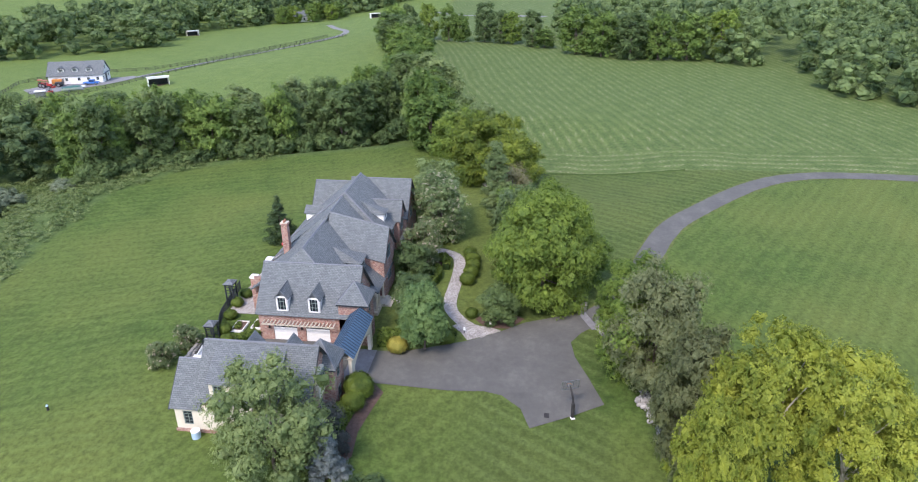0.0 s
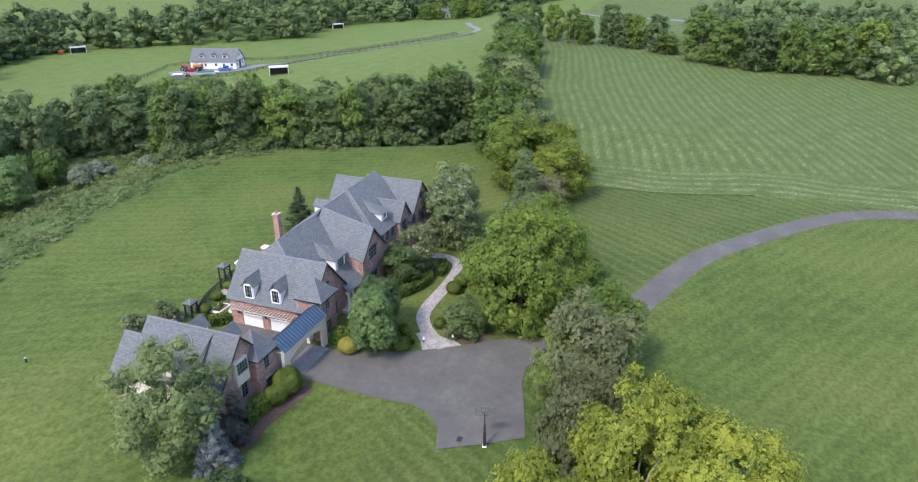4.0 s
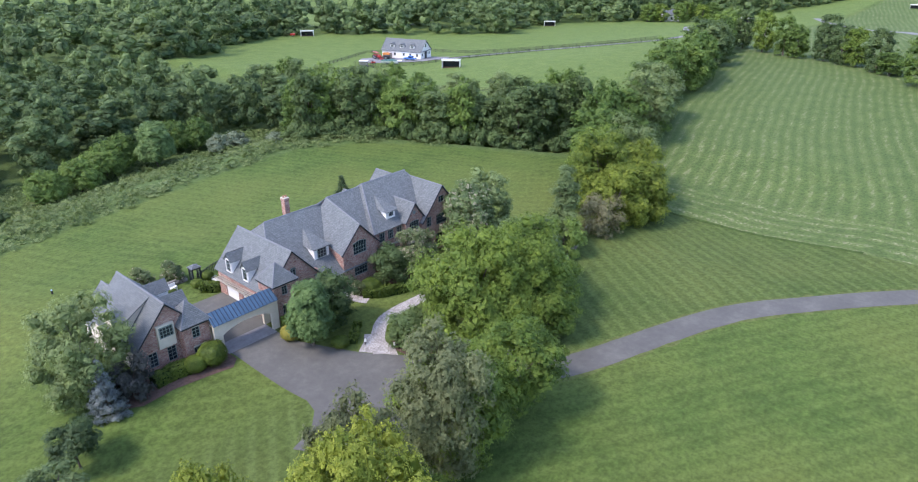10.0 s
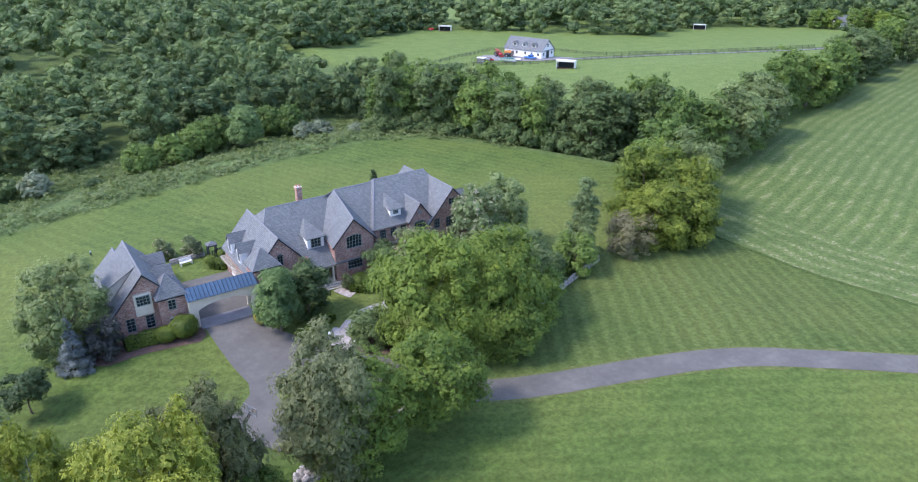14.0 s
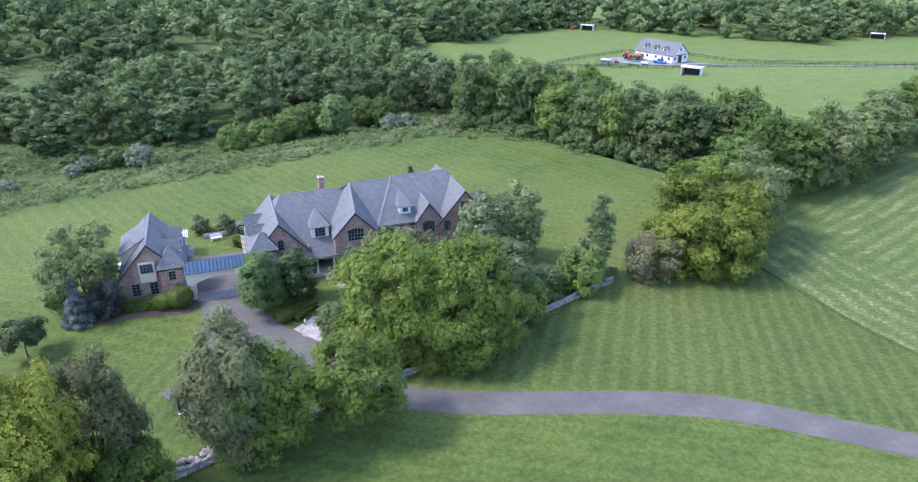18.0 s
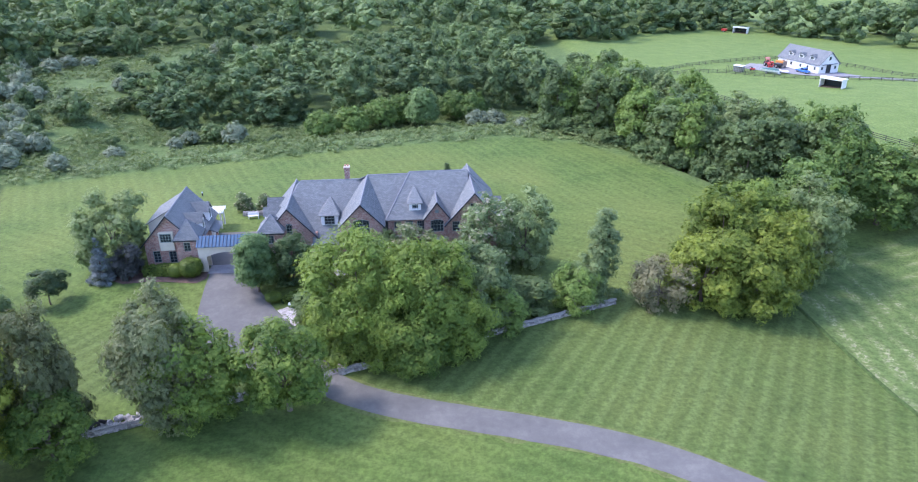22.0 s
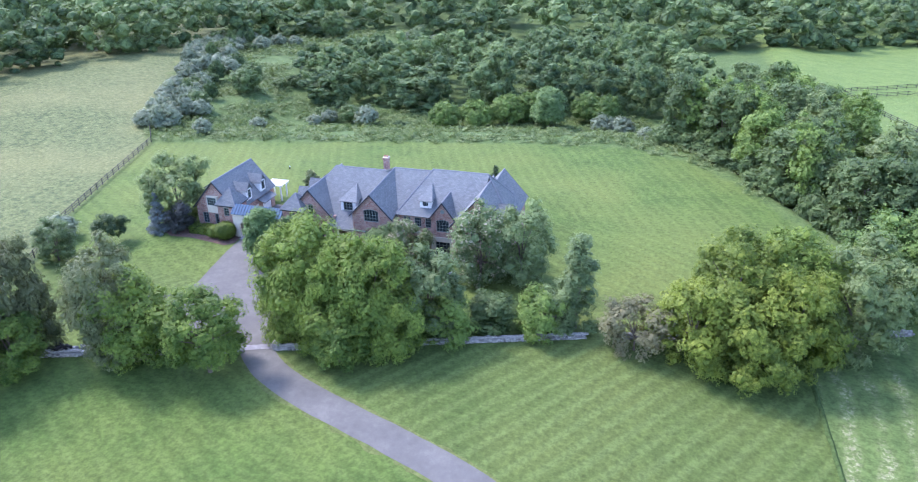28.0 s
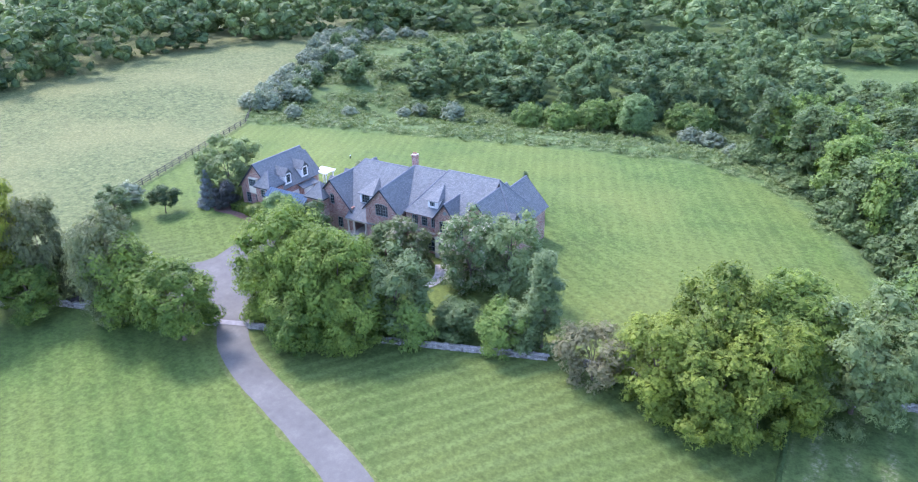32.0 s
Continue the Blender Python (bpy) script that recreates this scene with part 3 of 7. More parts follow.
sheet("mulch_bed", LAWN_BED, M_mulch, 0.05, "brown mulch planting bed along the guest wing", "planting bed", kind="structure")
BED_WALK = [(1.6, -24.2), (4.0, -25.9), (6.2, -23.4), (4.8, -20.8), (3.2, -19.9), (1.4, -21.5)]
sheet("mulch_bed", BED_WALK, M_mulch, 0.05, "reddish mulch bed beside the court", "planting bed", kind="structure")

# ---- trees and bushes ----
def ico_data(sub):
    bm = bmesh.new()
    bmesh.ops.create_icosphere(bm, subdivisions=sub, radius=1.0)
    v = np.array([p.co[:] for p in bm.verts])
    f = np.array([[q.index for q in t.verts] for t in bm.faces])
    bm.free()
    return v, f


ICO = {1: ico_data(1), 2: ico_data(2)}


def lobe_cores(rng, lobes, scale, sub=1, rough=0.2):
    """Ragged solid clumps inside the lobes, as loose triangles (n, 3, 3)."""
    iv, fc = ICO[sub]
    out = []
    for x, y, z, a, b, c in lobes:
        s = scale * (1 + rng.normal(size=(len(iv), 1)) * rough)
        turn = np.linalg.qr(rng.normal(size=(3, 3)))[0]
        v = (iv * s) @ turn * np.array([a, b, c]) + np.array([x, y, z])
        out.append(v[fc] + rng.normal(size=(len(fc), 1, 3)) * a * 0.05)
    return np.concatenate(out)


def foliage_mesh(name, quads, tris, mat):
    n, k = len(quads), len(tris)
    me = bpy.data.meshes.new(name)
    me.vertices.add(n * 4 + k * 3)
    me.vertices.foreach_set("co", np.concatenate([quads.ravel(), tris.ravel()]).astype(np.float32))
    me.loops.add(n * 4 + k * 3)
    me.loops.foreach_set("vertex_index", np.arange(n * 4 + k * 3, dtype=np.int32))
    me.polygons.add(n + k)
    me.polygons.foreach_set("loop_start", np.concatenate([np.arange(n) * 4, n * 4 + np.arange(k) * 3]).astype(np.int32))
    me.materials.append(mat)
    me.update()
    me.validate()
    return me


def leaf_cloud(rng, lobes, n, leaf, spread=0.26, up=0.25, dome=0.45, jitter=0.5):
    """Quads scattered over the outer shells of lobes (x, y, z, rx, ry, rz)."""
    L = np.array(lobes)
    area = (L[:, 3] * L[:, 4] + L[:, 4] * L[:, 5] + L[:, 3] * L[:, 5])
    pick = rng.choice(len(L), n, p=area / area.sum())
    d = rng.normal(size=(n, 3))
    d[:, 2] = np.where(d[:, 2] < 0, d[:, 2] * 0.75, d[:, 2])
    d /= np.linalg.norm(d, axis=1)[:, None]
    r = (1.0 + rng.normal(size=n) * spread).clip(0.40, 1.28)[:, None]
    c = L[pick, :3] + d * L[pick, 3:6] * r
    low, top = L[:, 2].min(), L[:, 2].max()
    wide = max(0.3, np.abs(L[:, :2]).max())
    out = (c - np.array([0, 0, low + 0.4 * (top - low)])) / np.array([wide, wide, max(0.3, (top - low) * 0.55)])
    nrm = d * (1.0 - 0.4 * dome) + out * dome + rng.normal(size=(n, 3)) * jitter + np.array([0, 0, up])
    nrm /= np.linalg.norm(nrm, axis=1)[:, None]
    a = np.cross(nrm, rng.normal(size=(n, 3)))
    a /= np.linalg.norm(a, axis=1)[:, None]
    b = np.cross(nrm, a)
    s = leaf * rng.uniform(0.6, 1.35, n)[:, None]
    w = s * rng.uniform(0.55, 0.9, n)[:, None]
    k = rng.uniform(-0.25, 0.25, (n, 1))
    return np.stack([c - a * s * 0.5, c - b * w * 0.5 + a * s * k, c + a * s * 0.5, c + b * w * 0.5 - a * s * k], 1), d


def tuft_cloud(rng, lobes, n, size, petals=6, up=0.55, spread=0.12, cup=0.30, jitter=0.30, low=-0.55):
    """Rosettes of leaves over the outer faces of lobes: an array (n, 1 + 2 * petals, 3), the middle first."""
    L = np.array(lobes)
    area = L[:, 3] * L[:, 4] + L[:, 4] * L[:, 5] + L[:, 3] * L[:, 5]
    m = int(n * 2.6)
    pick = rng.choice(len(L), m, p=area / area.sum())
    d = rng.normal(size=(m, 3))
    d /= np.linalg.norm(d, axis=1)[:, None]
    c = L[pick, :3] + d * L[pick, 3:6] * (1.0 + rng.normal(size=m) * spread).clip(0.6, 1.4)[:, None]
    free = (d[:, 2] > low) & (c[:, 2] > 0.05)
    for i, lobe in enumerate(L):
        free &= (pick == i) | ((((c - lobe[:3]) / lobe[3:6]) ** 2).sum(1) > 0.62)
    keep = np.flatnonzero(free)[:n]
    c, d, n = c[keep], d[keep], len(keep)
    mid = np.array([0, 0, L[:, 2].mean()])
    out = c - mid
    out /= np.linalg.norm(out, axis=1)[:, None] + 1e-6
    nrm = d * 0.7 + out * 0.4 + rng.normal(size=(n, 3)) * jitter + np.array([0, 0, up])
    nrm /= np.linalg.norm(nrm, axis=1)[:, None]
    a = np.cross(nrm, rng.normal(size=(n, 3)))
    a /= np.linalg.norm(a, axis=1)[:, None]
    b = np.cross(nrm, a)
    s = size * rng.uniform(0.6, 1.35, n)
    pts = [c]
    for j in range(petals):
        w = 2 * math.pi * j / petals + rng.uniform(-0.35, 0.35, n)
        r = s * rng.uniform(0.65, 1.25, n)
        lift = r * (cup + rng.uniform(-0.45, 0.35, n))
        for e in (-1, 1):
            q = w + e * rng.uniform(0.28, 0.5, n)
            pts.append(c + a * (np.cos(q) * r)[:, None] + b * (np.sin(q) * r)[:, None] + nrm * lift[:, None])
    return np.stack(pts, 1)


def tuft_mesh(name, tufts, tris, mat):
    """One crown mesh: each rosette is an island of its own, with loose inner triangles below."""
    n, k = tufts.shape[:2]
    petals = (k - 1) // 2
    one = np.array([[0, 1 + 2 * j, 2 + 2 * j] for j in range(petals)])
    idx = (np.arange(n)[:, None, None] * k + one[None]).reshape(-1)
    idx = np.concatenate([idx, n * k + np.arange(len(tris) * 3)]).astype(np.int32)
    me = bpy.data.meshes.new(name)
    me.vertices.add(n * k + len(tris) * 3)
    me.vertices.foreach_set("co", np.concatenate([tufts.ravel(), tris.ravel()]).astype(np.float32))
    me.loops.add(len(idx))
    me.loops.foreach_set("vertex_index", idx)
    me.polygons.add(len(idx) // 3)
    me.polygons.foreach_set("loop_start", np.arange(0, len(idx), 3, dtype=np.int32))
    me.materials.append(mat)
    me.update()
    me.validate()
    return me


def crown_lobes(rng, h, r, base, count, size, shape="round", squash=(0.65, 0.95)):
    """Small lobes gathered on larger boughs, which fill a crown between base and h with an uneven outline."""
    lobes = []
    if shape == "dome":
        for k in range(count):
            zz = 1 - 1.55 * (k + 0.5) / count
            phi = k * 2.39996 + rng.uniform(-0.6, 0.6)
            q = rng.uniform(0.52, 0.78)
            rad = math.sqrt(max(0.05, 1 - zz * zz)) * q * r
            s = size * rng.uniform(0.7, 1.3)
            mid_, half_ = base + (h - base) * 0.45, (h - base) * 0.55
            lobes.append((rad * math.cos(phi), rad * math.sin(phi), max(s * 0.5, mid_ + half_ * zz * (q + 0.1)), s, s, s * rng.uniform(*squash)))
        return lobes + [(0, 0, h * 0.4, r * 0.5, r * 0.5, h * 0.38)]
    if shape == "ball":
        return [(0, 0, h * 0.46, r * 0.93, r * 0.93, h * 0.48)] + [(r * 0.3 * math.cos(k * 1.3), r * 0.3 * math.sin(k * 1.3), h * 0.5, r * 0.64, r * 0.64, h * 0.46) for k in range(count)]
    if shape == "cone":
        for i in range(count):
            phi = i * 2.39996 + rng.uniform(-0.5, 0.5)
            z = base + (h - base) * rng.uniform(0, 1) ** 1.2
            rr = r * (1 - (z - base) / (h - base)) * rng.uniform(0.45, 0.95)
            s = size * (0.4 + 0.75 * (1 - (z - base) / (h - base)))
            lobes.append((rr * math.cos(phi), rr * math.sin(phi), z, s, s, s * 0.6))
        return lobes
    mid, half = (h + base) / 2, (h - base) / 2
    if shape == "column":
        for i in range(count):
            z = base + (h - base) * rng.uniform(0.02, 0.98)
            k = min(1.0, 1.5 * (1 - (z - base) / (h - base)) + 0.25) * (0.75 + 0.25 * math.sin(z * 1.7))
            phi = rng.uniform(0, 6.28)
            rr_ = r * k * math.sqrt(rng.uniform(0.05, 0.8))
            s = size * rng.uniform(0.6, 1.1)
            lobes.append((rr_ * math.cos(phi), rr_ * math.sin(phi), z, s, s, s * 0.9))
        return lobes
    if base < 0.6:
        for k in range(count // 6):
            phi = k * 2.39996 + rng.uniform(-0.4, 0.4)
            rad, s = r * rng.uniform(0.40, 0.80), size * rng.uniform(0.7, 1.15)
            lobes.append((rad * math.cos(phi), rad * math.sin(phi), max(s * 0.55, h * rng.uniform(0.05, 0.24)), s, s, s * rng.uniform(*squash)))
    boughs = max(6, count // 6)
    off = rng.uniform(0, 6.28)
    for j in range(boughs):
        zz = 1 - 2 * (j + 0.5) / boughs
        phi = j * 2.39996 + off + rng.uniform(-0.5, 0.5)
        rad = math.sqrt(max(0.0, 1 - zz * zz)) * rng.uniform(0.45, 0.68) + 0.05
        if shape == "column":
            rad = min(rad * 1.4, 0.7)
        if zz < -0.2:
            rad = max(rad, rng.uniform(0.35, 0.66))
        bx, by, bz = r * rad * math.cos(phi), r * rad * math.sin(phi), mid + half * zz * rng.uniform(0.66, 0.90)
        bs = r * rng.uniform(0.30, 0.46)
        bzs = min(bs, half * 0.5)
        for k in range(count // boughs):
            d = rng.normal(size=3) + np.array([bx / r * 1.2, by / r * 1.2, 0.35])
            d /= np.linalg.norm(d)
            q = rng.uniform(0.45, 1.05)
            s = size * rng.uniform(0.55, 1.5)
            lobes.append((bx + d[0] * bs * q, by + d[1] * bs * q, max(base * 0.5 + s * 0.4, bz + d[2] * bzs * q), s, s, s * rng.uniform(*squash)))
    return lobes


def trunk_mesh(name, rng, h, r, base, lobes, thick, bark=None):
    bm = bmesh.new()
    p = Vector((0, 0, -0.3))
    n = 5
    top = base + (h - base) * 0.6
    for i in range(n):
        q = Vector((rng.uniform(-0.12, 0.12) * r * 0.4, rng.uniform(-0.12, 0.12) * r * 0.4, -0.3 + (top + 0.3) * (i + 1) / n))
        tube(bm, p, q, thick * (1 - 0.75 * i / n) * (1.35 if i == 0 else 1), thick * (1 - 0.75 * (i + 1) / n), 7, False)
        p = q
    pick = rng.permutation(len(lobes))[:9]
    for k in pick:
        l = lobes[k]
        z0 = max(0.25 * h, min(base * 0.6 + 0.3 * l[2], top * 0.9))
        mid = Vector((l[0] * 0.45, l[1] * 0.45, z0 + (l[2] - z0) * 0.6))
        tube(bm, (0, 0, z0), mid, thick * 0.45, thick * 0.28, 5, False)
        tube(bm, mid, (l[0], l[1], l[2]), thick * 0.28, thick * 0.1, 5, False)
    me = bpy.data.meshes.new(name)
    bm.to_mesh(me)
    bm.free()
    me.materials.append(bark or M_bark)
    return me


KINDS = {}


def tree_kind(key, leaf_mat, h, r, base, lobes, size, leaves, leaf, shape="round", thick=0.25, seed=1, core=0.68, spread=0.13, up=0.55, petals=6):
    rng = np.random.default_rng(seed)
    lb = crown_lobes(rng, h, r, base, lobes, size, shape)
    if shape == "ball":
        q, _ = leaf_cloud(rng, lb, leaves, leaf, spread, 0.5, dome=0.9, jitter=0.38)
        crown = foliage_mesh("crown", q[:0], np.concatenate([lobe_cores(rng, lb, core, 2, 0.03), q[:, [0, 1, 2]]]), M_leaf[leaf_mat])
    else:
        q = tuft_cloud(rng, lb, leaves // petals, leaf, petals, up, spread)
        crown = tuft_mesh("crown", q, lobe_cores(rng, lb, core, 1, 0.2), M_leaf[leaf_mat])
    trunk = trunk_mesh("trunk", rng, h, r, base, lb, thick, M_palebark if leaf_mat == "bright" else None)
    KINDS[key] = (crown, trunk, h, r)


def tree(key, x, y, h, r, label, name="tree", group="", turn=None, category="tree", sink=0.0):
    crown, trunk, h0, r0 = KINDS[key]
    e = new(name)
    e.empty_display_size = 0.5
    turn = random.uniform(0, 360) if turn is None else turn
    e.matrix_basis = pose(x, y, float(height(x, y)) - sink, 0, 0, turn) @ Matrix.Diagonal((r / r0, r / r0, h / h0, 1))
    tagged(e, label, category, group)
    for nm, me in (("trunk", trunk), ("crown", crown)):
        o = new(nm, me)
        o.parent = e
    return e


tree_kind("maple", "maple", 13, 8.5, 0.5, 230, 1.18, 76000, 0.19, seed=11, core=0.58, thick=0.35, petals=4)
tree_kind("maple_b", "maple", 9, 4.3, 0.4, 110, 0.84, 26000, 0.165, seed=12, core=0.58, petals=4)
tree_kind("maple_c", "mid", 6, 3.2, 0.3, 70, 0.70, 11000, 0.17, seed=13, thick=0.16, core=0.62, petals=4)
tree_kind("round", "round", 8, 2.9, 0.2, 70, 0.74, 18700, 0.17, "dome", seed=14, thick=0.15, core=0.75, petals=4)
tree_kind("round_b", "dark", 7, 2.5, 0.3, 80, 0.60, 13200, 0.16, seed=15, thick=0.15, petals=4)
tree_kind("birch", "ash", 10.5, 5.2, 0.5, 150, 0.86, 34000, 0.15, seed=16, thick=0.2, core=0.60, spread=0.18, petals=4)
tree_kind("dusky", "dusky", 10.5, 5.2, 0.4, 180, 0.85, 38000, 0.185, seed=30, thick=0.16, core=0.60, spread=0.16, petals=4)
tree_kind("willow", "wisp", 11, 4.2, 0.5, 160, 0.78, 40000, 0.16, seed=17, thick=0.11, core=0.58, spread=0.22, up=0.4, petals=4)
tree_kind("near", "bright", 13, 5.8, 1.4, 130, 0.95, 44000, 0.19, seed=18, thick=0.3, core=0.64, petals=4)
tree_kind("near_b", "maple", 12.5, 5.2, 1.0, 120, 0.95, 30800, 0.19, seed=19, thick=0.3, core=0.60, petals=4)
tree_kind("olive", "olive", 10, 5.5, 0.3, 140, 0.90, 29700, 0.19, seed=20, thick=0.25, core=0.60, petals=4)
tree_kind("pear", "grey", 11, 4.3, 0.1, 140, 0.80, 25000, 0.155, seed=21, thick=0.22, core=0.62, petals=4)
tree_kind("pear_flower", "pale", 11, 4.3, 0.1, 140, 0.80, 22000, 0.17, seed=29, thick=0.22, core=0.62, petals=4)
tree_kind("crape", "cream", 6.5, 3.4, 0.5, 70, 0.68, 13200, 0.15, seed=22, thick=0.14, core=0.66, petals=4)
tree_kind("column", "grey", 12, 2.2, 0.2, 110, 0.66, 14300, 0.16, "column", seed=23, thick=0.16, core=0.60, spread=0.2, petals=4)
tree_kind("brown", "brown", 5.5, 3.3, 0.2, 70, 0.66, 13200, 0.14, seed=24, thick=0.12, core=0.50, spread=0.24, petals=4)
tree_kind("spruce", "spruce", 6.2, 2.0, 0.1, 120, 0.42, 14300, 0.12, "cone", seed=25, thick=0.14, spread=0.2, up=0.25, petals=4)
tree_kind("conifer", "conifer", 8, 1.9, 0.1, 120, 0.42, 11000, 0.13, "cone", seed=26, thick=0.14, spread=0.2, up=0.25, petals=4)
tree_kind("small", "conifer", 4.6, 2.0, 1.5, 55, 0.46, 8250, 0.13, seed=27, thick=0.1, petals=4)
tree_kind("purple", "purple", 4, 2.2, 0.2, 46, 0.62, 7700, 0.14, seed=28, thick=0.1, petals=4)
for i, (mat, hh, rr) in enumerate((("dark", 15, 4.6), ("mid", 16, 5.0), ("mid", 14, 5.4), ("dark", 17, 4.4), ("ash", 14, 4.4), ("maple", 14, 5.0))):
    tree_kind("line%d" % i, mat, hh, rr, 0.4, 110, 1.05, 7000, 0.39, seed=40 + i, thick=0.3, core=0.62, petals=4)
tree_kind("silver", "silver", 4.2, 2.9, 0.1, 26, 0.92, 1700, 0.24, "dome", seed=50, thick=0.1, core=0.82, petals=4)
tree_kind("bush", "hedge", 2.2, 1.6, 0.05, 4, 0.46, 4600, 0.15, "ball", seed=51, thick=0.06, core=0.94, spread=0.05)
tree_kind("bushy", "yellow", 1.7, 1.2, 0.05, 4, 0.38, 3400, 0.15, "ball", seed=52, thick=0.05, core=0.94, spread=0.06)
tree_kind("shrub", "cream", 2.2, 1.2, 0.1, 36, 0.38, 3600, 0.13, seed=53, thick=0.05, core=0.7, petals=4)
tree_kind("scrubby", "dark", 5.5, 3.6, 0.1, 30, 1.10, 2200, 0.27, "dome", seed=55, thick=0.12, core=0.82, petals=4)
tree_kind("thicket", "mid", 6.5, 4.2, 0.1, 70, 0.95, 4500, 0.31, "dome", seed=54, thick=0.14, core=0.72, petals=4)

TREES = [
    ("birch", -25.4, -5.6, 10.4, 4.8, "grey-green broadleaf tree beside the guest wing"),
    ("spruce", -25.6, -10.2, 6.3, 2.0, "blue spruce in the mulch bed"),
    ("purple", -22.7, -9.4, 4.0, 2.0, "dark purplish shrub tree in the mulch bed"),
    ("small", -30.4, -15.2, 4.6, 2.2, "small dark tree standing alone on the lawn"),
    ("round", -4.6, -15.0, 8.6, 2.85, "dense round green tree beside the court"),
    ("round_b", -0.3, -13.4, 7.2, 2.6, "dark green tree beside the porch"),
    ("round_b", 3.3, -22.8, 4.6, 2.4, "dark low tree beside the brick walk"),
    ("maple", 9.3, -27.6, 12.4, 7.0, "large spreading green maple inside the stone wall"),
    ("maple", 17.0, -28.2, 11.4, 6.4, "broad green maple inside the stone wall"),
    ("pear", 22.6, -25.0, 10.4, 4.4, "grey-green tree beside the maple"),
    ("maple_b", 15.0, -33.2, 7.0, 3.6, "lower maple leaning over the stone wall"),
    ("maple_b", 20.5, -30.2, 7.4, 3.4, "lower maple leaning over the stone wall"),
    ("maple", 13.2, -30.4, 10.6, 4.8, "maple between two broader ones inside the stone wall"),
    ("maple_c", 25.5, -26.0, 5.2, 3.0, "small tree inside the stone wall"),
    ("round_b", 29.7, -22.4, 4.6, 2.7, "small dark tree inside the stone wall"),
    ("maple_c", 35.2, -22.2, 5.4, 3.0, "small leafy tree at the end of the stone wall"),
    ("willow", -8.8, -39.3, 14.0, 4.1, "feathery grey-green tree by the stone wall"),
    ("maple_b", -6.6, -38.8, 10.6, 4.8, "green tree by the stone wall"),
    ("near_b", 2.3, -38.8, 10.2, 4.5, "dense green tree beside the drive gate"),
    ("dusky", -19.8, -41.2, 13.8, 3.8, "tall dusky brown-green tree outside the stone wall"),
    ("near", -24.0, -45.5, 17.0, 4.9, "tall yellow-green tree with pale limbs outside the stone wall"),
    ("near", -24.4, -51.6, 15.3, 5.2, "tall yellow-green tree with pale limbs outside the stone wall"),
    ("near", -30.4, -40.2, 15.0, 3.4, "slimmer yellow-green tree outside the stone wall"),
    ("pear", -34.2, -21.6, 6.2, 2.7, "small grey-green tree standing alone on the lawn"),
    ("near_b", -17.4, -45.0, 7.8, 3.4, "lower green tree outside the stone wall"),
    ("pear_flower", 25.6, -12.2, 10.4, 4.0, "pale grey-green tree with cream flowers before the house"),
    ("pear", 30.8, -11.0, 10.8, 4.0, "pale grey-green tree close before the house"),
    ("crape", 15.8, -11.4, 6.6, 3.4, "crape myrtle with cream flowers before the house"),
    ("round_b", 11.6, -10.6, 5.4, 2.5, "dark tree before the front door"),
    ("column", 39.2, -19.6, 12.0, 2.7, "slim grey-green tree near the wall's end"),
    ("pear", 36.9, -20.6, 6.0, 2.7, "bushy grey-green tree at the end of the stone wall"),
    ("brown", 46.2, -22.0, 6.4, 3.9, "brownish bushy tree on the field edge"),
    ("olive", 57.0, -15.2, 12.4, 6.0, "olive-green spreading tree on the field edge"),
    ("olive", 52.6, -20.4, 9.0, 5.0, "low olive-green tree on the field edge"),
    ("olive", 58.6, -22.2, 9.0, 5.0, "low olive-green tree on the field edge"),
    ("olive", 62.2, -19.0, 11.5, 5.2, "olive-green spreading tree on the field edge"),
    ("near_b", 64.0, -11.0, 13.4, 6.0, "green tree in the hedgerow"),
    ("birch", 70.5, -12.0, 13.4, 5.8, "grey-green tree in the hedgerow"),
    ("conifer", 21.9, 11.6, 7.2, 2.7, "dark conical evergreen behind the house"),
]
for key, x, y, h, r, label in TREES:
    tree(key, x, y, h, r, label)

# hedgerow along the top of the hay field
rr = random.Random(5)
for i in range(26):
    t = i / 25
    x = 76 + t * 172
    y = float(np.interp(x, [60, 73, 100, 136, 180, 260], [-14, -4, 2, 13, 22, 50])) + rr.uniform(-3.6, 3.4)
    tree("line%d" % rr.choice((0, 1, 2, 4, 4, 2)), x, y, rr.uniform(11, 16), rr.uniform(4.4, 6.0), "broadleaf tree in the hedgerow beside the hay field", group="hedgerow trees")
# row of trees beyond the hay field
for x, y, h in ((262, 46, 15), (255, 37, 16), (249, 27, 15.5), (244, 17.5, 16), (241, 11.5, 12), (237.5, 1, 16.5), (233, -6, 14), (229, -11.5, 13), (222, -20, 15), (218, -25, 8), (204, -37, 18), (196, -46, 17), (191.5, -56, 17.5), (193, -66, 16), (193, -76, 17), (196, -88, 17)):
    tree("line%d" % rr.choice((0, 1, 2, 3, 5)), x + rr.uniform(-1, 1), y, h, rr.uniform(3.8, 4.8) if y > -30 else rr.uniform(5.2, 6.4), "broadleaf tree in the row beyond the hay field", group="field row trees")
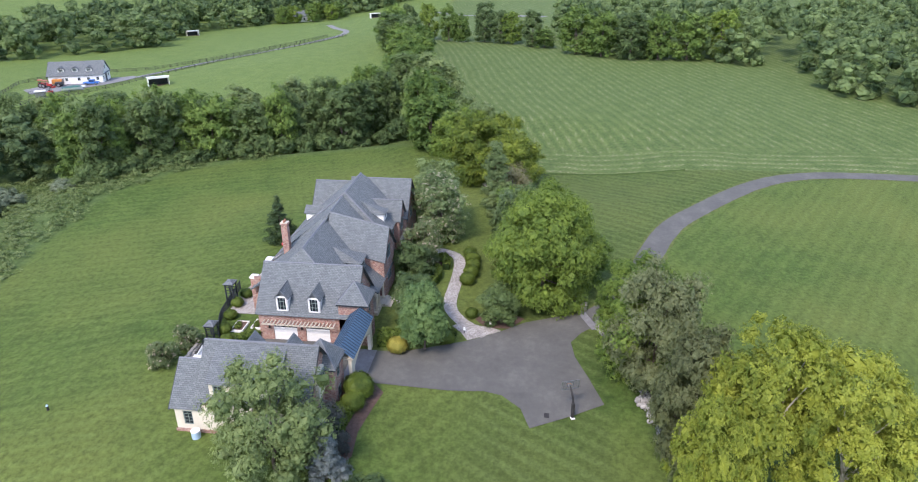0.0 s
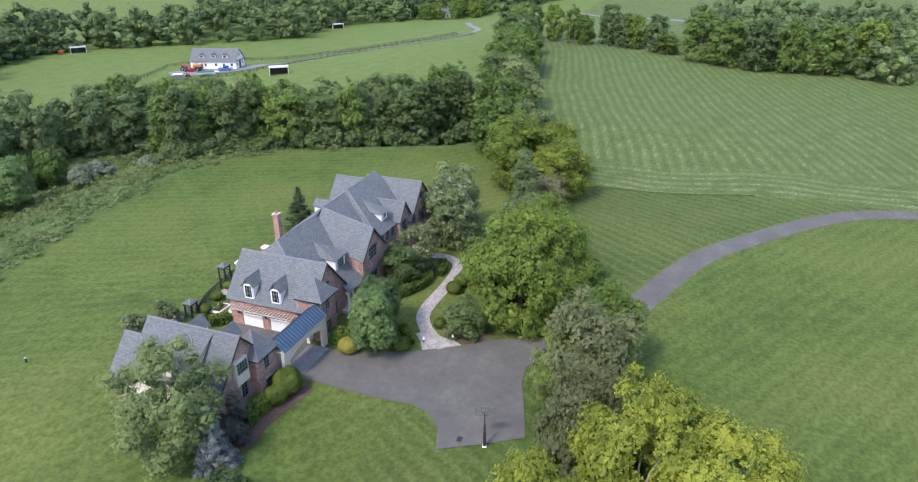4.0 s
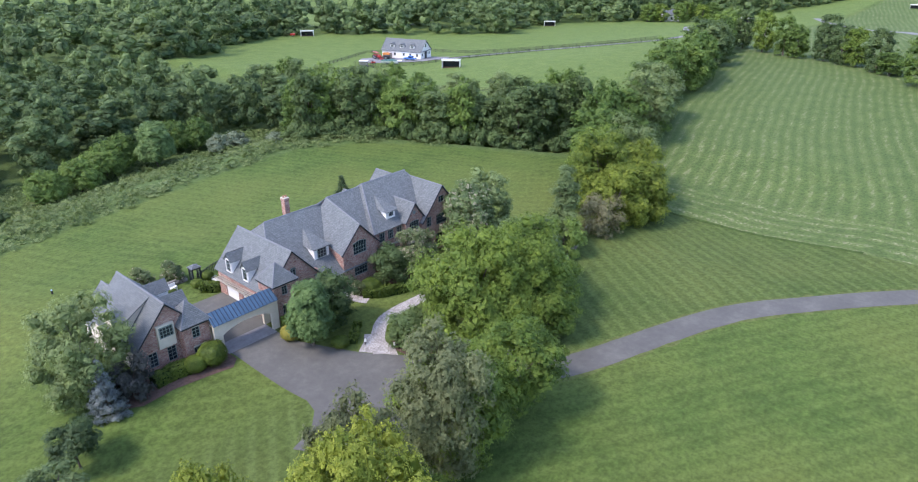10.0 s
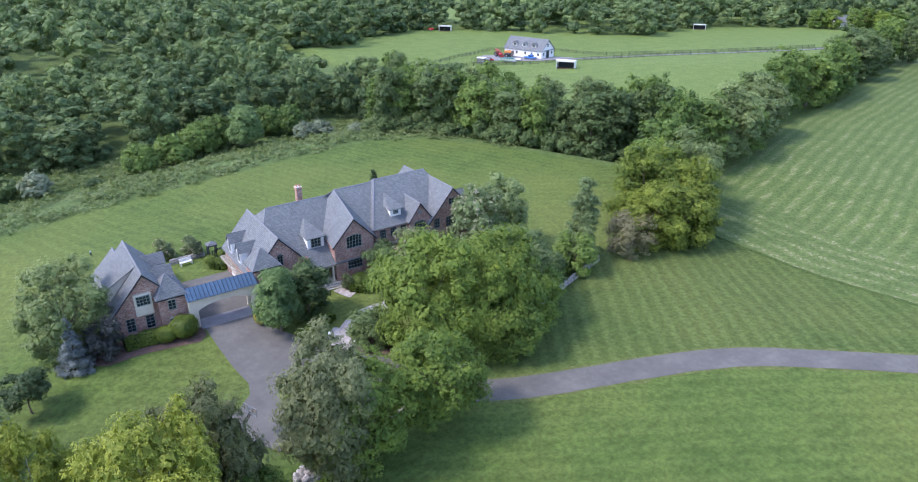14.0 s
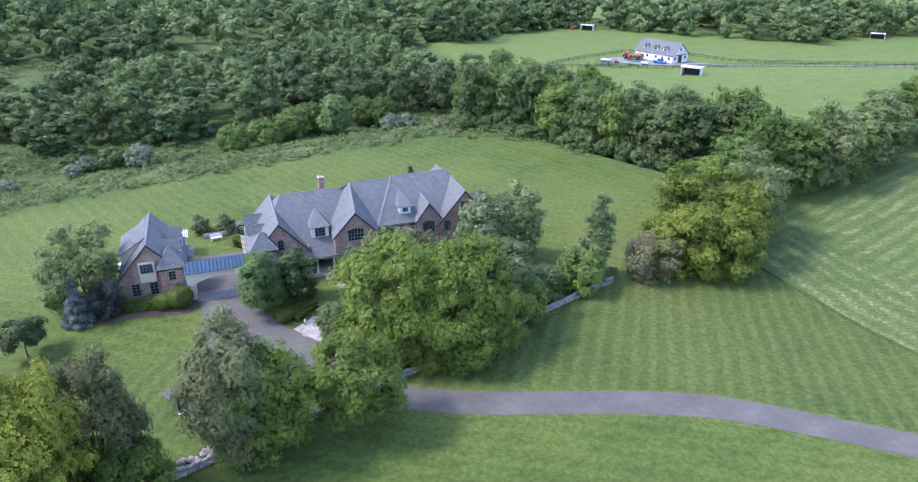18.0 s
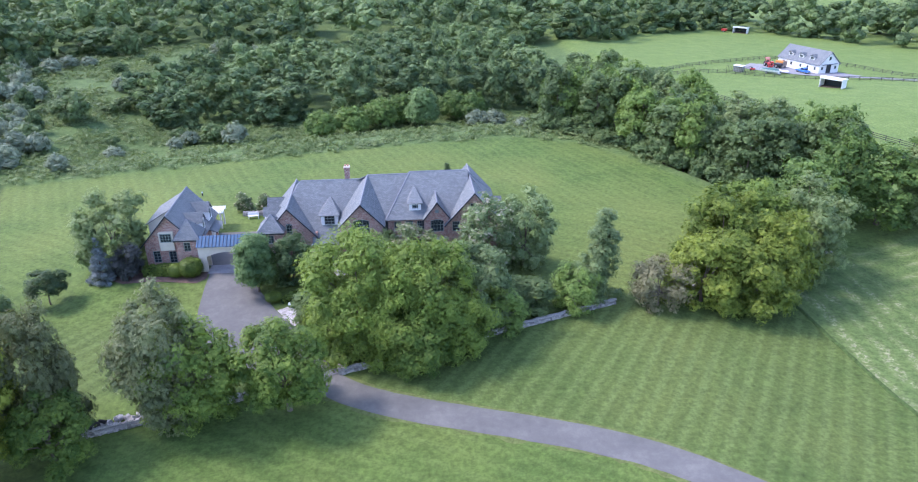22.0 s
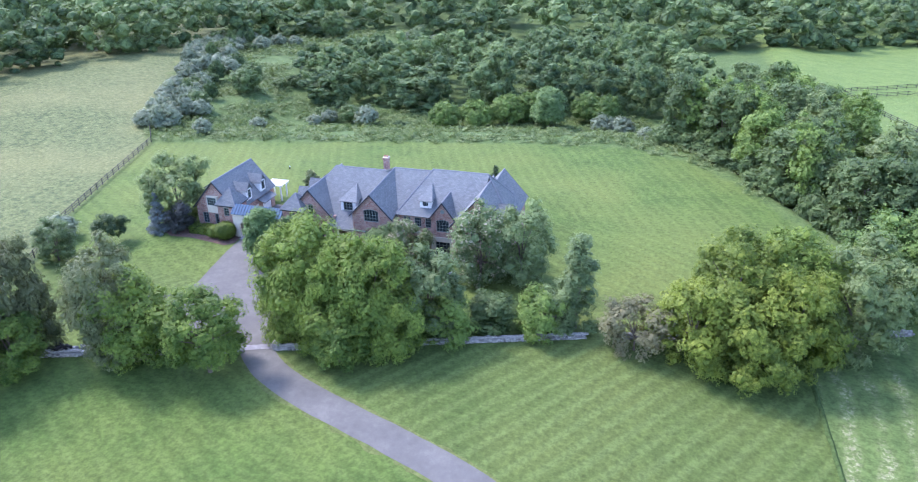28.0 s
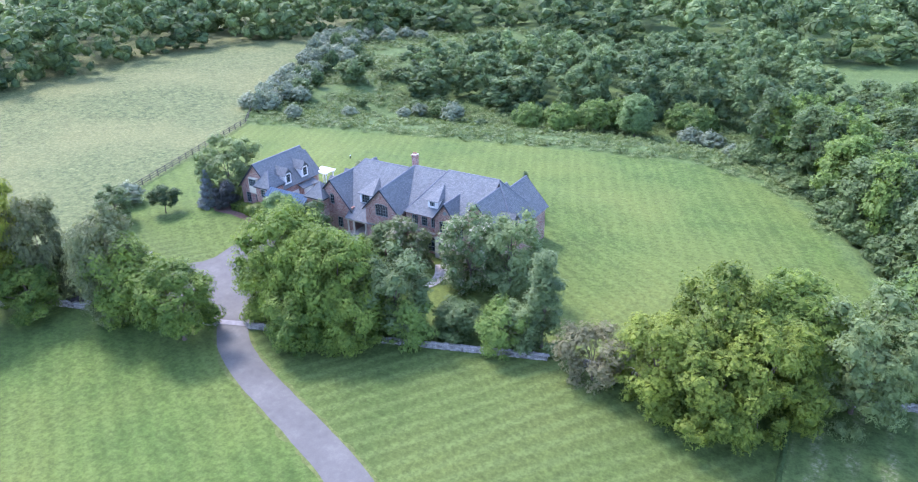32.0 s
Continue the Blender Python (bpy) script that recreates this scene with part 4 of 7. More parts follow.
# tree belt behind the rear lawn
for i in range(38):
    t = i / 37
    bx = float(np.interp(t, [0, 0.35, 0.6, 1], [50, 62, 70, 86]))
    by = float(np.interp(t, [0, 0.35, 0.6, 1], [64, 52, 36, 8]))
    o = rr.uniform(-3.5, 8)
    if i % 2:
        tree("scrubby", bx - 4.5 + rr.uniform(-1, 1), by - 2.4 + rr.uniform(-1, 1), rr.uniform(2.6, 5.0), rr.uniform(2.0, 3.0), "dark green bush under the belt trees", "bush", "belt bushes", category="bush")
    tree("line%d" % rr.choice((0, 0, 1, 1, 3, 3, 4)), bx + o * 0.85, by + o * 0.5, rr.uniform(12.5, 17.5), rr.uniform(3.2, 4.7), "tall broadleaf tree in the belt behind the lawn", group="belt trees")
for x, y, h in ((66, 101, 13), (72, 93, 14), (75.5, 101, 13), (77, 86, 13.5), (70, 82, 14), (81, 93, 11.5), (80, 75, 13.5), (73, 70, 14), (84.5, 82, 11), (78, 62, 14), (86, 68, 11.5), (83.5, 55, 13), (88, 45, 11), (90, 33, 12)):
    tree("line%d" % rr.choice((0, 1, 2, 3, 4)), x, y, h + rr.uniform(-0.5, 1.0), rr.uniform(3.8, 5.0), "tall broadleaf tree in the belt beside the pasture", group="belt trees")

# ---- far woods and scrub, too many to count ----
def far_kind(seed, h, r, leaves, leaf, lobes=26, size=1.7, base=0.2, solid=True):
    """A distant tree: ragged solid clumps with rosettes of leaves over them, as triangles (n, 3, 3), and a tint for each."""
    rng = np.random.default_rng(seed)
    lb = crown_lobes(rng, h, r, base, lobes, size, "round", (0.8, 1.1))
    q = tuft_cloud(rng, lb, leaves // 4, leaf, 4, 0.35, 0.10)
    tris = [q[:, [0, 1 + 2 * j, 2 + 2 * j]] for j in range(4)]
    tone = np.tile(rng.uniform(0, 1, len(q)), 4)
    if solid:
        tris.append(lobe_cores(rng, lb, 0.80, 1, 0.15))
        tone = np.concatenate([tone, np.full(len(tris[-1]), 0.3)])
    return np.concatenate(tris), tone


FAR = [far_kind(70 + k, 13 + k % 3, 5.0 + 0.4 * (k % 2), 760, 0.46, 26, 1.65) for k in range(5)]
MIDW = [far_kind(80 + k, 14 + k % 3, 4.9 + 0.3 * (k % 3), 4200, 0.29, 60, 1.15) for k in range(6)]
LOW = [far_kind(90 + k, 0.9, 1.5, 140, 0.26, 8, 0.45, 0.0, False) for k in range(4)]


def tri_mesh(name, v, mat, tint):
    n = len(v)
    me = bpy.data.meshes.new(name)
    me.vertices.add(n * 3)
    me.vertices.foreach_set("co", np.ascontiguousarray(v, dtype=np.float32).ravel())
    me.loops.add(n * 3)
    me.loops.foreach_set("vertex_index", np.arange(n * 3, dtype=np.int32))
    me.polygons.add(n)
    me.polygons.foreach_set("loop_start", np.arange(0, n * 3, 3, dtype=np.int32))
    me.materials.append(mat)
    a = me.attributes.new("tint", "FLOAT", "POINT")
    a.data.foreach_set("value", np.repeat(np.asarray(tint, dtype=np.float32), 3))
    me.update()
    return me


def woods(name, spots, kinds, mat, label, category, seed, hs=(0.8, 1.25), ws=(0.85, 1.2), deep=None, reach=12.0):
    """Many trees as one mesh; where deep() holds all round a tree, only its upper part is built."""
    rng = np.random.default_rng(seed)
    out, tint = [], []
    for x, y in spots:
        q, tone = kinds[rng.integers(len(kinds))]
        a = rng.uniform(0, 6.28)
        ca, sa = math.cos(a), math.sin(a)
        w, h = rng.uniform(*ws), rng.uniform(*hs)
        if deep and all(deep(x + dx, y + dy) for dx, dy in ((reach, 0), (-reach, 0), (0, reach), (0, -reach))):
            up = q[:, :, 2].mean(1) > 0.50 * q[:, :, 2].max()
            q, tone = q[up], tone[up]
        v = np.empty_like(q)
        v[..., 0] = (q[..., 0] * ca - q[..., 1] * sa) * w + x
        v[..., 1] = (q[..., 0] * sa + q[..., 1] * ca) * w + y
        v[..., 2] = q[..., 2] * h + float(height(x, y))
        out.append(v)
        tint.append(rng.uniform(0, 0.72) + 0.28 * tone)
    me = tri_mesh(name, np.concatenate(out), mat, np.concatenate(tint))
    return tagged(new(name, me), label, category, kind="stuff")


def scatter(seed, x0, x1, y0, y1, gap, keep):
    """A jittered grid of spots that pass the test."""
    rng = np.random.default_rng(seed)
    s = []
    for x in np.arange(x0, x1, gap):
        for y in np.arange(y0, y1, gap):
            px, py = x + rng.uniform(-0.45, 0.45) * gap, y + rng.uniform(-0.45, 0.45) * gap
            if keep(px, py):
                s.append((px, py))
    return s


def in_creek_wood(x, y):
    """The near wood between the rough meadow and the pasture."""
    low = np.interp(x, [-53, -30, -6, 10, 30, 50, 62], [80, 79, 81, 85, 92, 84, 72])
    high = np.interp(x, [-53, -40, 0, 30, 70], [112, 135, 150, 172, 176])
    east = np.interp(y, [60, 86, 98, 112, 140, 175], [72, 79, 69, 56, 52, 55])
    return x > -53 and low < y < high and x < east


def in_far_wood(x, y):
    if y > 0:
        edge = np.interp(x, [-220, -150, -125, -108, -80, -30, 40, 72, 115, 150, 178, 196, 210, 228, 255, 272, 296, 325, 378, 430, 490, 570], [100, 104, 112, 136, 186, 192, 185, 192, 212, 236, 244, 224, 201, 180, 158, 165, 180, 171, 147, 112, 82, 60])
        return y > edge and y < edge + (150 if x < 190 else 80)
    return False


woods("creek_wood", scatter(3, -54, 90, 60, 178, 9.0, in_creek_wood), MIDW, M_leaf["woods"], "dense green broadleaf wood along the creek", "woodland", 5, (0.58, 1.04), (0.78, 1.22), in_creek_wood, 11)
woods("far_wood", scatter(4, -280, 560, 60, 390, 11.8, in_far_wood), FAR, M_leaf["woods"], "distant dark green woodland beyond the fields", "woodland", 6, (0.8, 1.5), (1.0, 1.55), in_far_wood, 15)


def in_side_wood(x, y):
    return x < np.interp(y, [-60, 0, 30, 70, 100, 120], [-138, -134, -131, -125, -121, -112]) and y < 118


woods("side_wood", scatter(8, -215, -110, -60, 118, 10, in_side_wood), FAR, M_leaf["woods"], "distant woodland beyond the rough meadow", "woodland", 9, (0.9, 1.3), (1.0, 1.4), in_side_wood, 13)


def in_hay_wood(x, y):
    if x < 95 or x > 300 or y < -330:
        return False
    return y < np.interp(x, [95, 110, 140, 182, 190, 200, 212, 228, 245], [-138, -122, -110, -100, -70, -48, -42, -38, -32])


woods("hay_wood", scatter(10, 95, 310, -230, -6, 11.0, in_hay_wood), FAR, M_leaf["woods"], "broadleaf wood beyond the hay field", "woodland", 11, (0.8, 1.2), deep=in_hay_wood, reach=13)
woods("scrub_growth", scatter(12, -86, 66, 28, 118, 2.0, lambda x, y: 0.7 < y - float(rear_edge(x)) < 70 and x > float(fence_x(y)) + 1 and not in_creek_wood(x, y) and noise.noise((x * 0.12, y * 0.12, 0)) > (-0.3 if y - float(rear_edge(x)) < 20 else -0.18)), LOW, M_leaf["scrub"], "rough green scrub behind the lawn", "scrub", 13, (0.25, 1.2), (0.7, 1.6))

woods("scrub_growth", scatter(14, -112, 20, 90, 190, 3.0, lambda x, y: y - float(rear_edge(x)) > 55 and x > float(fence_x(y)) + 2 and not in_creek_wood(x, y) and not in_far_wood(x, y) and noise.noise((x * 0.06, y * 0.06, 4.0)) > -0.1), LOW, M_leaf["scrub"], "rough green scrub in the overgrown meadow", "scrub", 15, (0.4, 1.6), (0.9, 2.2))
# thickets and silvery shrubs at the edge of the rough ground
rr = random.Random(9)
for x, y, h, r in ((20.5, 73.5, 10.6, 4.4),):
    tree("round", x, y, h, r, "rounded pale green tree standing before the wood", category="tree")
for x, y, h, r in ((-4, 68, 6.4, 4.4), (3, 70, 6.8, 4.8), (10, 75, 7.4, 5.0), (15, 79, 7.4, 4.8), (29, 82, 7.2, 4.4), (34, 80, 7.4, 4.2)):
    tree("thicket", x, y, h, r, "leafy green thicket before the wood", "bush", "edge thickets", category="bush")
for x, y, h, r in ((-23.6, 65, 4.8, 3.3), (-34, 66, 3.0, 2.4), (38, 70.5, 4.0, 3.4), (-46, 52, 2.8, 2.3), (34, 70.4, 4.4, 3.2), (44, 63, 2.6, 2.4), (-98.7, 177.5, 5, 3.6), (-50.3, 177, 5.5, 4.4), (-43, 178, 4.5, 4), (-37.7, 178, 5.2, 4.6), (-90.4, 141.6, 4.2, 3.4), (-85, 144, 3.6, 3), (-91.5, 131.7, 4.4, 3.6), (-84.8, 94.7, 4.6, 3.6), (-79.8, 93.2, 4.2, 3.4), (-64.3, 49.8, 4.6, 3.2), (-60.6, 50.6, 4.2, 3.0), (-51.4, 37.9, 3.2, 2.4), (-36.5, 62.1, 2.6, 2.2), (-62.5, 107.3, 3.6, 3.0)):
    tree("silver", x, y, h, r, "silvery grey-green shrub on the rough ground", "bush", "silver shrubs", category="bush")
for x, y, h, r in ((-29, 67, 4.4, 3.0), (-38, 70, 2.6, 2.2), (-50, 62, 2.2, 1.8), (-14, 62, 2.2, 2.0), (48, 57, 3.4, 2.6)):
    tree("scrubby", x, y, h, r, "dark green bush on the rough ground", "bush", "rough bushes", category="bush")
for i in range(92):
    t = rr.random()
    y = 38 + t * 118
    x = float(fence_x(y)) + rr.uniform(0, 9 + 9 * t)
    tree("silver", x, y, rr.uniform(2.4, 4.6), rr.uniform(2.0, 3.4), "silvery shrub in the overgrown hedge", "bush", "hedge shrubs", category="bush")
for i in range(26):
    t = rr.random()
    y = 46 + t * 100
    x = float(fence_x(y)) + rr.uniform(6, 14 + 8 * t)
    tree("scrubby", x, y, rr.uniform(2.4, 6.5), rr.uniform(1.8, 3.6), "green bush in the overgrown hedge", "bush", "hedge bushes", category="bush")
for x, y, h, r in ((-62.5, 74, 6.5, 4.4), (-66.5, 79, 5, 3.5), (-75.9, 70.8, 4, 3.2), (-57.8, 83.6, 2.6, 2.2), (-58.4, 106, 5.5, 3.6), (-112, 169, 9, 6), (-80.3, 166.4, 10, 5.2), (-70, 90, 4.5, 3.2), (-56, 88, 3.2, 2.4), (-55, 100, 3.5, 2.8), (-71, 130, 4, 3), (-66, 148, 3.5, 2.6),  (-47, 174, 8, 5), (-90, 168, 4, 3), (-80, 172, 4, 3.2)):
    tree("scrubby", x, y, h, r, "dark green bush in the rough meadow", "bush", "meadow bushes", category="bush")
for x, y in ((382, 138), (388, 128), (402, 130), (408, 124), (376, 144), (414, 118), (398, 118)):
    tree("line%d" % rr.choice((1, 2, 5)), x, y, rr.uniform(9, 13), rr.uniform(4, 5), "broadleaf tree beside the farmhouse", group="farmhouse trees")

# ---- house builder ----
def wall(name, p0, p1, z0, z1, openings, parent, mat=None, cuts=(), thick=0.3, label=""):
    """An upright wall from p0 to p1 (outer face on the right-hand side of that way), with openings (u0, u1, v0, v1) cut through; cuts: rakes (u, v, slope) that trim the top."""
    p0, p1 = Vector(p0), Vector(p1)
    d = p1 - p0
    length = d.length
    d.normalize()
    us = sorted({0.006, length - 0.006, *[u for o in openings for u in o[:2]]})
    vs = sorted({z0, z1, *[v for o in openings for v in o[2:]]})
    bm = bmesh.new()
    grid = {}

    def vert(u, v):
        k = (round(u, 4), round(v, 4))
        if k not in grid:
            grid[k] = bm.verts.new((u, 0, v))
        return grid[k]

    for ua, ub in zip(us, us[1:]):
        for va, vb in zip(vs, vs[1:]):
            uc, vc = (ua + ub) / 2, (va + vb) / 2
            if not any(o[0] < uc < o[1] and o[2] < vc < o[3] for o in openings):
                bm.faces.new((vert(ua, va), vert(ub, va), vert(ub, vb), vert(ua, vb)))
    for u, v, s in cuts:
        nrm = Vector((-s, 0, 1)).normalized()
        bmesh.ops.bisect_plane(bm, geom=bm.verts[:] + bm.edges[:] + bm.faces[:], plane_co=(u, 0, v), plane_no=nrm, clear_outer=True)
    r = bmesh.ops.extrude_face_region(bm, geom=bm.faces[:])
    bmesh.ops.translate(bm, verts=[e for e in r["geom"] if isinstance(e, bmesh.types.BMVert)], vec=(0, thick, 0))
    bmesh.ops.recalc_face_normals(bm, faces=bm.faces[:])
    uv = bm.loops.layers.uv.new("UVMap")
    for f in bm.faces:
        side = abs(f.normal.x) > 0.7
        flat = abs(f.normal.z) > 0.7
        for lp in f.loops:
            c = lp.vert.co
            lp[uv].uv = (c.y, c.z) if side else ((c.x, c.y) if flat else (c.x, c.z))
    n = Vector((-d.y, d.x))
    m = Matrix(((d.x, n.x, 0, p0.x), (d.y, n.y, 0, p0.y), (0, 0, 1, 0), (0, 0, 0, 1)))
    bmesh.ops.transform(bm, matrix=m, verts=bm.verts[:])
    return part(name, bm, mat or M_brick, parent, label)


def slab(name, corners, parent, mat=None, thick=0.14, label=""):
    """A flat roof plane with thickness; courses run level."""
    P = [Vector(c) for c in corners]
    nrm = (P[1] - P[0]).cross(P[2] - P[0]).normalized()
    if nrm.z < 0:
        P.reverse()
        nrm = -nrm
    lev = Vector((0, 0, 1)).cross(nrm)
    lev = lev.normalized() if lev.length > 1e-4 else Vector((1, 0, 0))
    up = nrm.cross(lev)
    bm = bmesh.new()
    top = [bm.verts.new(p) for p in P]
    bot = [bm.verts.new(p - nrm * thick) for p in P]
    bm.faces.new(top)
    bm.faces.new(bot[::-1])
    k = len(P)
    for i in range(k):
        bm.faces.new((top[i], bot[i], bot[(i + 1) % k], top[(i + 1) % k]))
    uv = bm.loops.layers.uv.new("UVMap")
    for f in bm.faces:
        for lp in f.loops:
            lp[uv].uv = (lp.vert.co.dot(lev), lp.vert.co.dot(up))
    return part(name, bm, mat or M_shingle, parent, label)


def cap_line(name, p, q, parent, w=0.16, mat=None):
    """A ridge or hip cap along a line."""
    return part(name, tube_bm(p, q, w, w, 6), mat or M_ridge, parent)


def window(parent, c, right, w, h, cols=3, rows=3, arch=0.0, frame_mat=None, name="window", trim=0.07, surround=None):
    """A framed window about c on an upright wall; right: the way along the wall seen from outside; parts look outward along right x up reversed."""
    right = Vector((*right, 0)).normalized()
    out = right.cross(Vector((0, 0, 1)))
    m = Matrix(((right.x, -out.x, 0, c[0]), (right.y, -out.y, 0, c[1]), (0, 0, 1, c[2]), (0, 0, 0, 1)))
    bm = bmesh.new()
    loops = [[bm.verts.new((sx * (w / 2 - t_), y, zz)) for sx, zz in ((-1, t_), (1, t_), (1, h - t_), (-1, h - t_))] for t_, y in ((0, 0.10), (0, -0.04), (trim, -0.04), (trim, 0.10))]
    for A, B in zip(loops, loops[1:] + loops[:1]):
        for i in range(4):
            bm.faces.new((A[i], A[(i + 1) % 4], B[(i + 1) % 4], B[i]))
    bmesh.ops.recalc_face_normals(bm, faces=bm.faces[:])
    t = 0.022
    bars = [(-w / 2 + w * k / cols - t, -w / 2 + w * k / cols + t, 0.0, 0.06, trim, h - trim) for k in range(1, cols)]
    bars += [(-w / 2 + trim, w / 2 - trim, 0.005, 0.055, h * k / rows - t, h * k / rows + t) for k in range(1, rows)]
    n = 10
    pts = [(-w / 2 + w * k / n, h - trim + (arch + trim) * math.sin(math.pi * (0.12 + 0.76 * k / n)) ** 0.9) for k in range(n + 1)] if arch else []
    bars += [(pts[k][0] - t, pts[k][0] + t, -0.12, -0.08, h - trim, pts[k][1]) for k in (range(2, n - 1, 2) if arch else ())]
    bmesh.ops.transform(bm, matrix=m, verts=bm.verts[:])
    win = part(name, bm, frame_mat or M_frame, parent)
    for bar in bars:
        bm = box_bm(*bar)
        bmesh.ops.transform(bm, matrix=m, verts=bm.verts[:])
        part("glazing_bar", bm, M_frame, win)
    bm = box_bm(-w / 2 + trim * 0.6, w / 2 - trim * 0.6, 0.03, 0.05, trim * 0.6, h - trim * 0.6)
    bmesh.ops.transform(bm, matrix=m, verts=bm.verts[:])
    part("pane", bm, M_glass, win)
    if arch:
        bm = bmesh.new()
        f = [bm.verts.new((x, -0.09, z)) for x, z in [(-w / 2, h - trim * 0.5)] + pts + [(w / 2, h - trim * 0.5)]]
        g = [bm.verts.new((p.co.x, 0.02, p.co.z)) for p in f]
        bm.faces.new(f)
        for i in range(len(f)):
            bm.faces.new((f[i], g[i], g[(i + 1) % len(f)], f[(i + 1) % len(f)]))
        bmesh.ops.transform(bm, matrix=m, verts=bm.verts[:])
        part("pane", bm, M_glass, win)
        for nm, sc, dz, y0, y1, th, mt in (("arch_frame", 1.0, 0.0, -0.12, 0.0, 0.07, frame_mat or M_frame), ("brick_arch", 1.05, 0.07, -0.10, 0.02, 0.22, M_brick)):
            bm = bmesh.new()
            ring = [[bm.verts.new((x * sc, y, z + dz + e_)) for y, e_ in ((y0, 0), (y1, 0), (y1, th), (y0, th))] for x, z in pts]
            for A, B in zip(ring, ring[1:]):
                for i in range(4):
                    bm.faces.new((A[i], A[(i + 1) % 4], B[(i + 1) % 4], B[i]))
            bm.faces.new(ring[0])
            bm.faces.new(ring[-1][::-1])
            bmesh.ops.recalc_face_normals(bm, faces=bm.faces[:])
            bmesh.ops.transform(bm, matrix=m, verts=bm.verts[:])
            part(nm, bm, mt, win)
    if surround:
        bm = box_bm(-w / 2 - 0.12, w / 2 + 0.12, -0.06, 0.12, -0.14, 0)
        bmesh.ops.transform(bm, matrix=m, verts=bm.verts[:])
        part("sill", bm, surround, win)
        bm = box_bm(-w / 2 - 0.12, w / 2 + 0.12, -0.05, 0.12, h + arch, h + arch + 0.24)
        bmesh.ops.transform(bm, matrix=m, verts=bm.verts[:])
        part("lintel", bm, surround, win)
    return win


def gable_roof(parent, axis, c, half, a0, a1, z_eave, z_ridge, over=0.35, caps=True):
    """Two planes about a ridge. axis 'y': ridge along y at x = c, from a0 to a1."""
    s = (z_ridge - z_eave) / half
    e, ze = half + over, z_eave - s * over

    def P(u, v, z):
        return (u, v, z) if axis == "y" else (v, u, z)

    slab("roof", [P(c, a0, z_ridge), P(c, a1, z_ridge), P(c - e, a1, ze), P(c - e, a0, ze)], parent)
    slab("roof", [P(c, a0, z_ridge), P(c, a1, z_ridge), P(c + e, a1, ze), P(c + e, a0, ze)], parent)
    if caps:
        cap_line("ridge_cap", P(c, a0, z_ridge - 0.06), P(c, a1, z_ridge - 0.06), parent, 0.11)
        for sgn in (-1, 1):
            for a in (a0,):
                part("bargeboard", tube_bm(P(c, a, z_ridge - 0.12), P(c + sgn * e, a, ze - 0.12), 0.10, 0.10, 4), M_trim, parent)


def hip_roof(parent, x0, x1, y0, y1, z, zr, over=0.3, ridge=None):
    """A pyramid or hipped roof; ridge: its two ends, or None for a point."""
    x0, x1, y0, y1 = x0 - over, x1 + over, y0 - over, y1 + over
    cx, cy = (x0 + x1) / 2, (y0 + y1) / 2
    A, B = ridge or ((cx, cy), (cx, cy))
    A, B = (*A, zr), (*B, zr)
    c = [(x0, y0, z), (x1, y0, z), (x1, y1, z), (x0, y1, z)]
    same = (Vector(A) - Vector(B)).length < 1e-3
    slab("roof", [c[0], c[1], A] if same else [c[0], c[1], B, A], parent)
    slab("roof", [c[1], c[2], B], parent)
    slab("roof", [c[2], c[3], A] if same else [c[2], c[3], A, B], parent)
    slab("roof", [c[3], c[0], A], parent)
    for q, e in zip(c, (A, B, B, A)):
        cap_line("hip_cap", Vector(q) - Vector((0, 0, 0.04)), Vector(e) - Vector((0, 0, 0.04)), parent, 0.07)
    part("eaves_board", box_bm(x0 + 0.05, x1 - 0.05, y0 + 0.05, y1 - 0.05, z - 0.22, z - 0.05), M_trim, parent)


